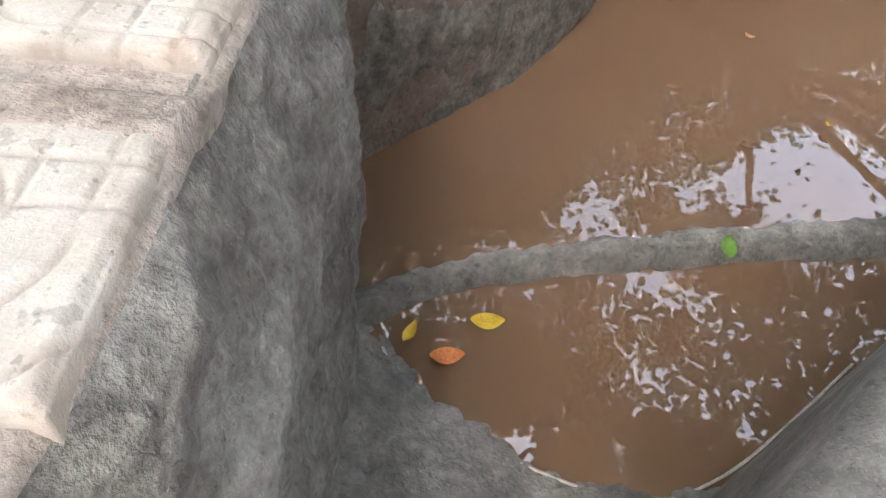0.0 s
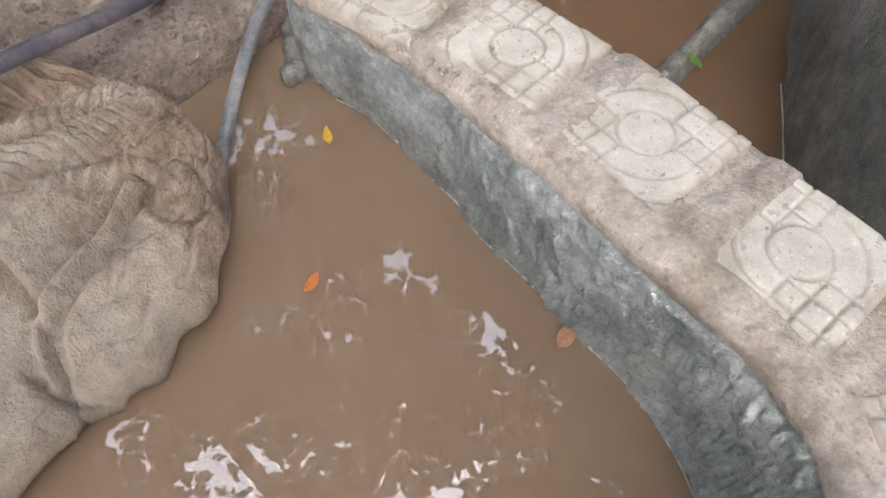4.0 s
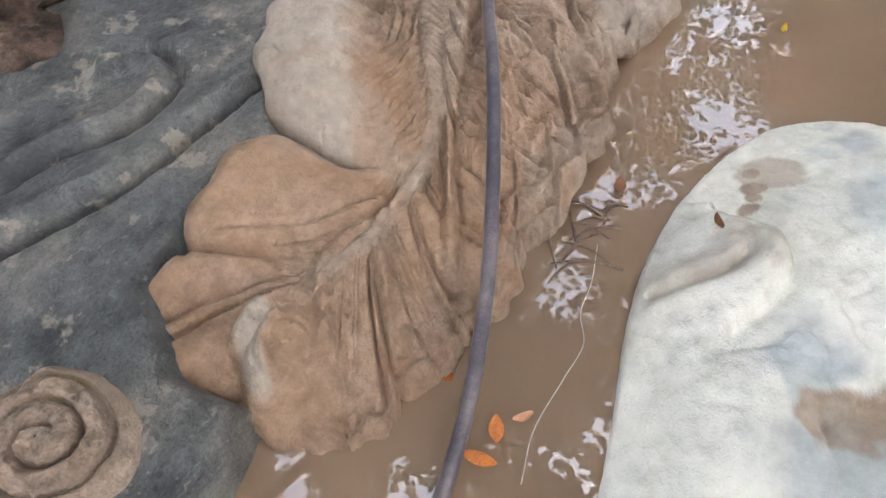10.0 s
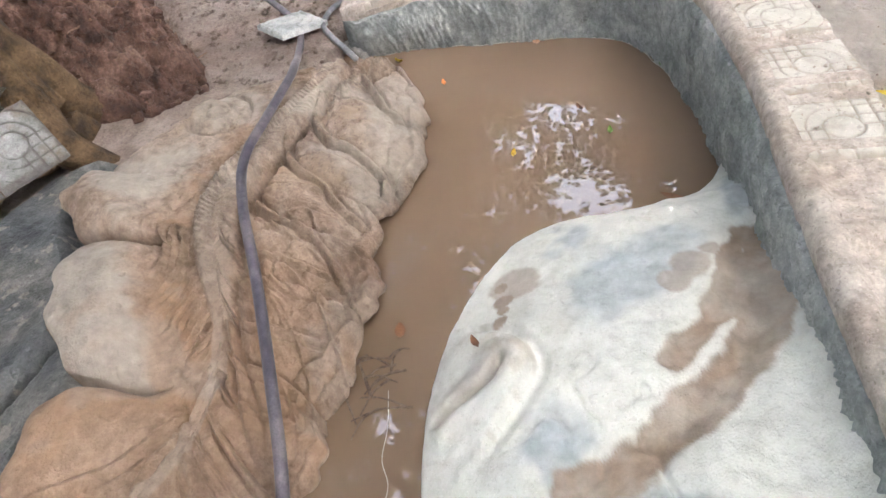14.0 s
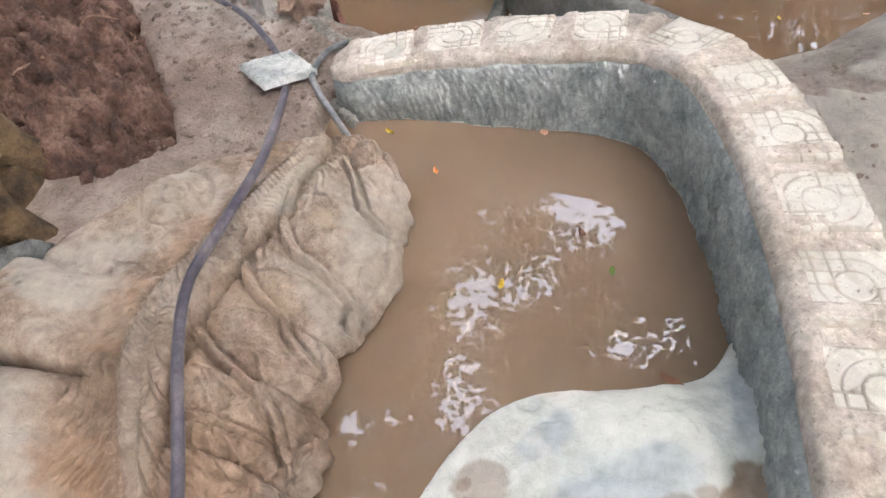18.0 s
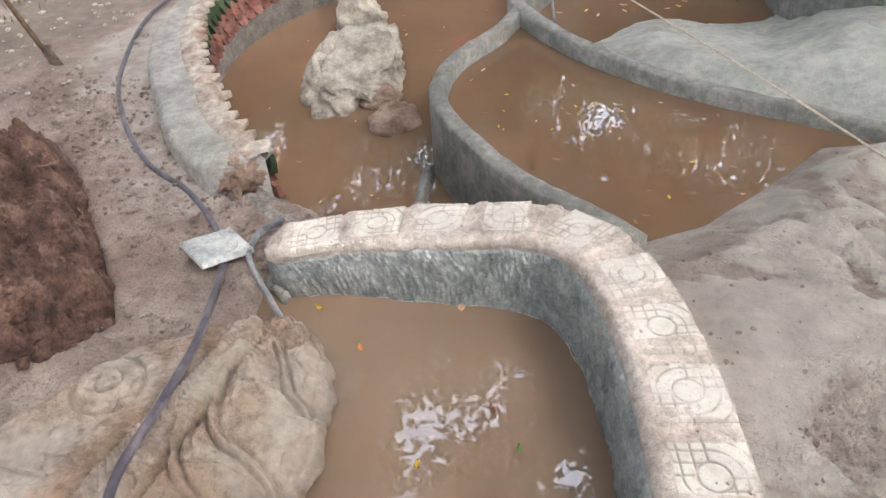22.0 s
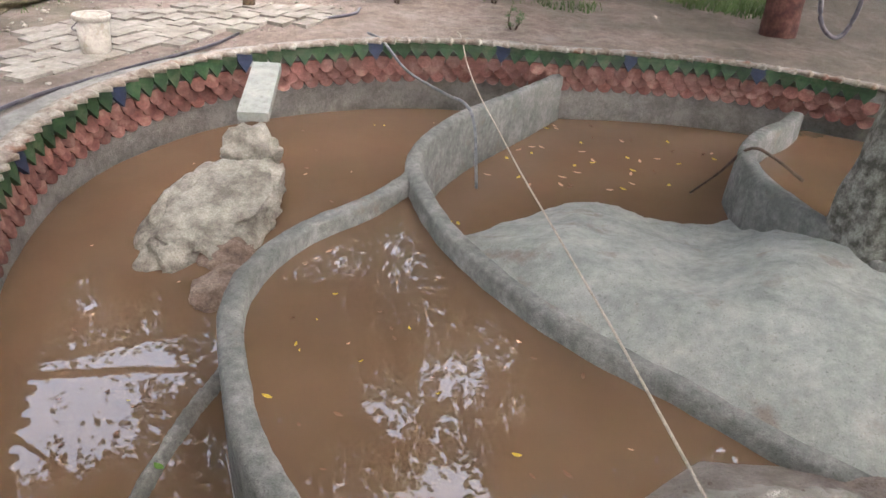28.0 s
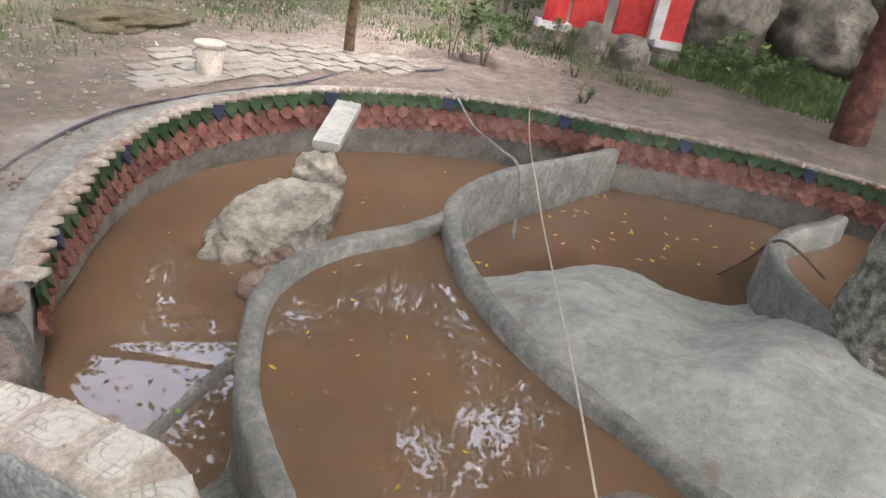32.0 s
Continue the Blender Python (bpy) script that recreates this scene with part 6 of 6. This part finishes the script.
# ---- shovel stuck in the ground ----
STEEL = material("rusty_steel", [(0.10, 0.075, 0.06), (0.19, 0.15, 0.125), (0.28, 0.24, 0.21)], 0.08, rough=(0.45, 0.75), bump=0.3, grain=0.004, metal=0.4)
SHAFT = material("shovel_wood", [(0.10, 0.065, 0.04), (0.17, 0.115, 0.075)], 0.05, bump=0.4, grain=0.004)
shovel = holder("shovel", "worn shovel with a wooden shaft leaning over the soil", "shovel", pose(1.315, 4.12, 0.10, 0, 0, 0))
lean = Vector((-0.26, 0.08, 0.96)).normalized()
wide_way = lean.cross(Vector((0, 0, 1))).normalized()
face_way = wide_way.cross(lean)
blade_rows = []
for i in range(13):
    u = i / 12
    half = 0.105 * min(1.0, 0.25 + 1.9 * u) * (1 - 0.15 * u)
    blade_rows.append([tuple(lean * (0.30 * u - 0.04) + wide_way * (half * v) + face_way * (0.035 * v * v - 0.02 * math.sin(math.pi * u))) for v in np.linspace(-1, 1, 9)])
part("blade", strip_sheet("blade", blade_rows, STEEL), shovel, "rusty steel blade").modifiers.new("thickness", "SOLIDIFY").thickness = 0.004
part("shaft", tube("shaft", [tuple(lean * 0.20), tuple(lean * 0.6), tuple(lean * 1.25)], 0.017, SHAFT, 10, 0.05, 0.1), shovel, "smooth wooden shaft")

# ---- paving, bucket, far ground ----
PAVING = material("pale_paving", [(0.21, 0.185, 0.16), (0.275, 0.245, 0.21), (0.335, 0.305, 0.27)], 0.2, bump=0.4, grain=0.008, per_object=0.08)
pave = holder("paving", "pale cracked paving stones laid beside the pond", "paving", kind="structure")
stone_bm = {}
rng = np.random.default_rng(44)
for v in range(3):
    bm = bmesh.new()
    bmesh.ops.create_cube(bm, size=1)
    for q in bm.verts:
        q.co.x += rng.uniform(-0.06, 0.06)
        q.co.y += rng.uniform(-0.06, 0.06)
    bmesh.ops.bevel(bm, geom=[e for e in bm.edges if e.verts[0].co.z > 0 or e.verts[1].co.z > 0], offset=0.05, segments=1)
    me = bpy.data.meshes.new("paving_stone")
    bm.to_mesh(me)
    bm.free()
    me.materials.append(PAVING)
    stone_bm[v] = me
PAVED = [(2.7, 4.25), (3.2, 5.1), (4.1, 5.75), (5.3, 5.9), (6.3, 4.8), (6.9, 3.6), (6.3, 3.3), (5.2, 4.1), (3.9, 4.35)]
k = 0
for i in range(18):
    for j in range(16):
        x, y = 2.5 + 0.29 * i + 0.12 * (j % 2), 3.2 + 0.22 * j
        if polygon_distance(np.array([x]), np.array([y]), PAVED)[0] < 0.08:
            continue
        z = float(ground_height(np.array([x]), np.array([y]))[0])
        part("paving_stone", stone_bm[k % 3], pave, m=pose(x, y, z + 0.005, rng.uniform(-2, 2), rng.uniform(-2, 2), rng.uniform(-6, 6)) @ Matrix.Diagonal((0.275, 0.205, 0.05, 1)))
        k += 1

BUCKET = material("bucket_plastic", [(0.40, 0.36, 0.30), (0.50, 0.455, 0.40), (0.56, 0.53, 0.46)], 0.12, rough=(0.4, 0.7), bump=0.15, grain=0.006, stain=(0.36, 0.29, 0.22), stain_size=0.1, flecks=0.0)
bucket = holder("bucket", "dirty cream plastic bucket standing on the paving", "bucket", pose(3.95, 4.66, 0.215))


def lathe(name, profile, mat, n=28):
    verts = [(r * math.cos(2 * math.pi * k / n), r * math.sin(2 * math.pi * k / n), z) for r, z in profile for k in range(n)]
    faces = [(i * n + k, i * n + (k + 1) % n, (i + 1) * n + (k + 1) % n, (i + 1) * n + k) for i in range(len(profile) - 1) for k in range(n)]
    return mesh_from(name, verts, faces, mat)


part("body", lathe("body", [(0.0, 0.0), (0.125, 0.0), (0.13, 0.01), (0.15, 0.33), (0.143, 0.33), (0.122, 0.02), (0.0, 0.02)], BUCKET), bucket)
part("rim", lathe("rim", [(0.150, 0.295), (0.163, 0.30), (0.166, 0.335), (0.158, 0.345), (0.145, 0.335), (0.150, 0.295)], BUCKET), bucket)
part("bail", tube("bail", [(0.16, 0, 0.30), (0.14, 0.11, 0.22), (0.0, 0.17, 0.17), (-0.14, 0.11, 0.22), (-0.16, 0, 0.30)], 0.004, PIPE, 6, 0.02), bucket, "thin wire bail")

GRASS = material("grass", [(0.05, 0.085, 0.025), (0.085, 0.135, 0.042), (0.14, 0.175, 0.07)], 0.6, rough=(0.5, 0.7), bump=0.0, flecks=0.0)


def grass(spots, label, height, seed):
    r = np.random.default_rng(seed)
    verts, faces = [], []
    for cx, cy, rad, count in spots:
        for _ in range(count):
            a, d = r.uniform(0, 6.28), rad * math.sqrt(r.uniform())
            x, y = cx + d * math.cos(a), cy + d * math.sin(a)
            verts.append((x, y))
            faces.append((r.uniform(0, 6.28), height * r.uniform(0.5, 1.4), r.uniform(0.1, 0.7)))
    p = np.array(verts)
    z = ground_height(p[:, 0], p[:, 1])
    V, F = [], []
    for (x, y), z0, (a, h, lean) in zip(verts, z, faces):
        dx, dy = math.cos(a), math.sin(a)
        w = 0.008 + h * 0.05
        b = len(V)
        V += [(x - dy * w, y + dx * w, z0 - 0.01), (x + dy * w, y - dx * w, z0 - 0.01), (x + dx * h * lean * 0.5, y + dy * h * lean * 0.5, z0 + h * 0.7), (x + dx * h * lean, y + dy * h * lean, z0 + h)]
        F += [(b, b + 1, b + 2), (b + 2, b + 1, b + 3)]
    return thing("grass", mesh_from("grass", V, F, GRASS, False), label, "grass", kind="stuff")


grass([(7.4, 8.2, 1.3, 700), (9.5, 8.5, 1.8, 900), (11.5, 6.8, 1.5, 700), (5.2, 8.8, 1.2, 300), (8.6, 6.2, 0.7, 150), (2.2, 6.9, 0.8, 160), (14, 9, 3, 900), (12, 5.2, 0.9, 350), (3.5, 10.5, 3, 600), (1.5, 8.0, 1.6, 350), (6.5, 6.6, 0.9, 260), (8.5, 4.6, 0.8, 260), (10.2, 3.6, 0.8, 260), (9.4, 1.4, 0.5, 120), (3.2, 7.2, 0.9, 180)], "low patchy green grass beyond the paving", 0.10, 3)
grass([(x, y, 0.9, 170) for x, y in ((0.6, 6.2), (2.0, 6.0), (3.4, 6.6), (4.8, 7.2), (6.2, 7.6), (7.6, 7.0), (7.9, 5.6), (9.2, 5.0), (9.6, 6.8), (10.8, 5.4), (10.6, 2.4), (9.6, 2.6), (4.0, 8.2), (2.6, 8.4), (8.6, 9.4), (0.2, 7.6))], "sparse low weeds and grass on trodden soil", 0.055, 6)
grass([(12.6, 1.0, 1.5, 2600), (13.8, -0.2, 1.6, 2600), (11.5, -0.6, 1.0, 900), (15, 1.5, 1.5, 800), (11.0, 2.9, 0.7, 260), (12.0, 3.6, 0.8, 300)], "leafy light green weeds in front of the stones", 0.15, 4)

BUSH = crown_mesh("foliage", 0.40, 0.42, 520, 61, 0.075)
BUSH.materials.clear()
BUSH.materials.append(GRASS)
for x, y, h, s in ((7.50, 3.75, 0.55, 1.15), (7.75, 3.35, 0.45, 1.0), (7.3, 1.6, 0.12, 0.35), (8.7, 2.3, 0.25, 0.6), (10.3, 3.3, 0.3, 0.8), (9.9, 3.9, 0.2, 0.8), (12.3, 4.9, 0.6, 1.7), (13.2, 5.8, 0.5, 1.6), (12.2, 1.3, 0.2, 1.0), (12.7, 0.6, 0.25, 1.2), (13.2, -0.1, 0.2, 1.1), (13.4, 1.0, 0.3, 1.3), (12.3, -0.5, 0.15, 0.9)):
    z = float(ground_height(np.array([x]), np.array([y]))[0])
    b = holder("bush", "loose green bush with thin upright stems", "bush", pose(x, y, z), "bushes")
    for q in range(4):
        a = q * 1.6 + x
        part("stem", tube("stem", [(0.02 * math.cos(a), 0.02 * math.sin(a), -0.03), (0.10 * math.cos(a), 0.10 * math.sin(a), h * 0.8), (0.2 * s * math.cos(a), 0.2 * s * math.sin(a), h * (1.2 + 0.5 * (q == 0)))], (0.010, 0.003), STICK, 6, 0.06), b)
    part("foliage", BUSH, b, m=pose(0, 0, h, 0, 0, x * 50) @ Matrix.Scale(s, 4))

thin = holder("young_tree", "slim grey-brown young tree trunk beside the paving", "tree", pose(6.25, 4.60, 0.25))
part("trunk", tube("trunk", [(0, 0, -0.1), (0.03, 0.02, 0.5), (0.10, 0.02, 1.2), (0.2, 0.05, 2.6), (0.25, 0.1, 4.2)], (0.075, 0.03), BARK_BROWN, 12, 0.06, 0.15), thin)
part("crown", CROWN, thin, m=pose(0.3, 0.1, 5.0) @ Matrix.Scale(0.6, 4))
RED_BARK = material("red_bark", [(0.06, 0.022, 0.018), (0.11, 0.042, 0.033), (0.17, 0.08, 0.06)], 0.15, bump=0.8, grain=0.012)
red = holder("red_trunk", "reddish-brown tree trunk with a coiled cable beside it", "tree", pose(9.55, -1.42, 0.25))
part("trunk", tube("trunk", [(0, 0, -0.2), (0.0, 0, 0.2), (0.05, 0.03, 1.0), (0.15, 0.05, 2.4), (0.2, 0.1, 4.5)], (0.23, 0.14), RED_BARK, 18, 0.07, 0.15), red)
thing("cable_coil", tube("cable_coil", [(9.2, -1.75, 0.95), (9.15, -1.85, 0.6), (9.25, -2.05, 0.42), (9.4, -2.2, 0.5), (9.45, -2.25, 0.9), (9.4, -2.1, 1.3)], 0.03, PIPE, 10, 0.05), "dark looped cable hanging beside the red trunk", "cable")

# ---- red gate with its plinth ----
RED_PAINT = material("red_paint", [(0.36, 0.02, 0.02), (0.48, 0.03, 0.03), (0.55, 0.05, 0.045)], 0.4, rough=(0.4, 0.6), bump=0.1, grain=0.008, flecks=0.0)
WHITE_PAINT = material("white_paint", [(0.55, 0.55, 0.55), (0.7, 0.7, 0.7)], 0.3, bump=0.2, grain=0.008)


def block(name, mat, size, bevel=0.01):
    bm = bmesh.new()
    bmesh.ops.create_cube(bm, size=1)
    bmesh.ops.scale(bm, vec=size, verts=bm.verts)
    bmesh.ops.bevel(bm, geom=bm.edges[:], offset=bevel, segments=2)
    me = bpy.data.meshes.new(name)
    bm.to_mesh(me)
    bm.free()
    me.materials.append(mat)
    return me


FAR_ROCK = material("far_rock", [(0.10, 0.095, 0.08), (0.22, 0.20, 0.17), (0.36, 0.33, 0.28)], 0.5, bump=1.0, grain=0.03)
gate = holder("gateway", "red painted gateway wall with a pale post on stone steps", "gateway", pose(11.56, 2.75, 0.25, 0, 0, -57))
for foot, wide in ((-1.15, 0.62), (0.95, 0.52)):
    for k in range(3):
        part("plinth", block("plinth", FAR_ROCK, (wide + 0.12 - 0.05 * k, 0.62 - 0.08 * k, 0.11)), gate, "weathered stone step", pose(foot, 0, 0.06 + 0.112 * k))
    part("base", block("base", WHITE_PAINT, (wide, 0.40, 0.12)), gate, "white painted foot", pose(foot, 0, 0.41))
part("panel", block("panel", RED_PAINT, (0.42, 0.14, 2.4)), gate, m=pose(1.02, 0, 1.66))
part("panel", block("panel", RED_PAINT, (0.42, 0.14, 2.4)), gate, m=pose(-1.15, 0, 1.66))
part("panel", block("panel", RED_PAINT, (0.62, 0.10, 2.4)), gate, m=pose(0.28, 0.10, 1.62))
part("panel", block("panel", RED_PAINT, (0.60, 0.10, 2.4)), gate, m=pose(-0.55, 0.10, 1.62))
part("post", block("post", WHITE_PAINT, (0.20, 0.2, 2.4)), gate, "bluish-white post", pose(0.70, -0.02, 1.66))
MOSS = material("mossy_earth", [(0.06, 0.05, 0.028), (0.11, 0.09, 0.05), (0.17, 0.14, 0.085)], 0.25, bump=1.0, grain=0.02)
for x, y, z, sx, sy, sz, seed in ((10.45, 2.75, 0.16, 0.28, 0.26, 0.42, 71), (10.8, 2.15, 0.14, 0.33, 0.28, 0.38, 72), (15.6, 1.6, 0.2, 1.1, 0.9, 1.0, 73), (16.2, -0.2, 0.2, 1.2, 1.0, 1.1, 74), (15.8, -2.2, 0.2, 1.2, 1.0, 0.9, 75), (17.0, 0.8, 1.2, 1.3, 1.1, 1.0, 76), (17.2, -1.6, 1.1, 1.2, 1.0, 1.0, 77), (4.75, 7.1, 0.12, 0.95, 0.6, 0.14, 78), (1.8, 10.5, 0.1, 1.6, 1.1, 0.5, 79)):
    thing("rock", boulder("rock", (sx, sy, sz), MOSS if seed in (78, 79) else FAR_ROCK, seed, 0.3, detail=1.9), "weathered grey-brown rock standing among weeds" if seed < 78 else "low mossy rock on the far ground", "rock", "rocks", m=pose(x, y, z, 0, 0, seed * 37))


# ---- tiles on the low wall ----
run = np.concatenate([[0], np.cumsum(np.linalg.norm(np.diff(tile_path, axis=0), axis=1))])
tangent = np.gradient(tile_path, axis=0)
for k, s in enumerate((0.235, 0.510, 0.782, 1.066, 1.410, 1.752, 2.035, 2.313, 2.610, 2.900)):
    x, y = np.interp(s, run, tile_path[:, 0]), np.interp(s, run, tile_path[:, 1])
    tx, ty = np.interp(s, run, tangent[:, 0]), np.interp(s, run, tangent[:, 1])
    z = float(TILE_TOP(s / run[-1]))
    rise = (float(TILE_TOP((s + 0.1) / run[-1])) - float(TILE_TOP((s - 0.1) / run[-1]))) / 0.2
    along = Vector((tx, ty, 0)).normalized()
    along = Vector((along.x, along.y, rise)).normalized()
    across = Vector((-along.y, along.x, 0)).normalized()
    normal = along.cross(across)
    basis = Matrix((along, across, normal)).transposed().to_4x4()
    part("tile", TILES[(k * 2 + k // 3) % 3], tile_wall, m=Matrix.Translation((x + 0.001 * across.x, y + 0.001 * across.y, z - 0.024)) @ basis @ pose(0, 0, -0.004, 0.5 * math.sin(k * 2.1), 0.5 * math.cos(k * 1.7), 90 * (k % 4) + 3 * math.sin(k * 5)))


def scale_mesh(name, mat, width, height, pointed):
    """One overlapping wall tile: a thick plate with a rounded or pointed foot."""
    n = 10
    rim = []
    for i in range(n + 1):
        a = math.pi * i / n
        if pointed:
            f = 1 - abs(math.cos(a))
            x, z = -math.cos(a) * width / 2, -height * (0.35 + 0.65 * f)
        else:
            x, z = -math.cos(a) * width / 2, -height * (0.5 + 0.5 * math.sin(a))
        rim.append((x, z))
    outline = [(-width / 2, 0.0)] + rim + [(width / 2, 0.0)]
    verts = [(x, -0.012 - 0.028 * (-z / height) - 0.01 * (1 - (2 * x / width) ** 2), z) for x, z in outline] + [(x, 0.012 - 0.010 * (-z / height), z) for x, z in outline]
    k = len(outline)
    faces = [tuple(range(k)), tuple(range(k, 2 * k))[::-1]] + [(i, i + k, (i + 1) % k + k, (i + 1) % k) for i in range(k)]
    return mesh_from(name, verts, faces, mat, False)


orun = np.concatenate([[0], np.cumsum(np.linalg.norm(np.diff(outer_path, axis=0), axis=1))])
otan = np.gradient(outer_path, axis=0)
STEP = 0.152
red, green, blue = scale_mesh("scale_tile", RED_SCALE, 0.15, 0.12, False), scale_mesh("scale_tile", GREEN_SCALE, 0.155, 0.16, True), scale_mesh("scale_tile", BLUE_SCALE, 0.155, 0.16, True)
count = int((orun[-1] - 0.15) / STEP)
for row in range(4):
    for k in range(min(count, 75)):
        s = 0.08 + STEP * (k + 0.5 * (row % 2))
        x, y = np.interp(s, orun, outer_path[:, 0]), np.interp(s, orun, outer_path[:, 1])
        tx, ty = np.interp(s, orun, otan[:, 0]), np.interp(s, orun, otan[:, 1])
        a = math.degrees(math.atan2(ty, tx))
        z = OUT_TOP(s / orun[-1]) - 0.015 - (0 if row == 0 else 0.055 + 0.075 * row)
        me = red if row else blue if k % 9 == 4 else green
        out = 0.042 - 0.006 * row
        part("scale_tile", me, outer_wall, m=pose(x + out * math.sin(math.radians(a)), y - out * math.cos(math.radians(a)), z, random.uniform(-7, 5), random.uniform(-6, 6), a + random.uniform(-4, 4)))


# wavy red-brown coping along the rim
rim_rows = []
olat = sides(outer_path)
for run_at in np.arange(0, orun[-1], 0.012):
    ox, oy = [float(np.interp(run_at, orun, outer_path[:, k])) for k in (0, 1)]
    lx, ly = [float(np.interp(run_at, orun, olat[:, k])) for k in (0, 1)]
    t = OUT_TOP(run_at / orun[-1])
    saw = ((run_at - 0.08) / STEP + 0.5) % 1.0
    wave = (min(1.0, saw / 0.72) ** 1.5) * (1 - max(0.0, (saw - 0.80) / 0.20)) * (0.8 + 0.5 * noise.noise(Vector((int(run_at / STEP) * 1.7, 4, 3))))
    jit = 0.01 * noise.noise(Vector((run_at * 7, 2, 77)))
    prof = [(-0.005, t - 0.03), (-0.030 - 0.085 * wave + jit, t - 0.006 - 0.008 * wave), (-0.026 - 0.088 * wave + jit, t + 0.010 + 0.014 * wave), (0.01, t + 0.018 + 0.03 * wave + jit), (0.05, t + 0.016 + jit), (0.09, t + 0.010), (0.10, t - 0.02)]
    rim_rows.append([(ox + lx * o, oy + ly * o, z) for o, z in prof])
part("coping", strip_sheet("coping", rim_rows, COPING), outer_wall, "wavy weathered pink-brown coping")
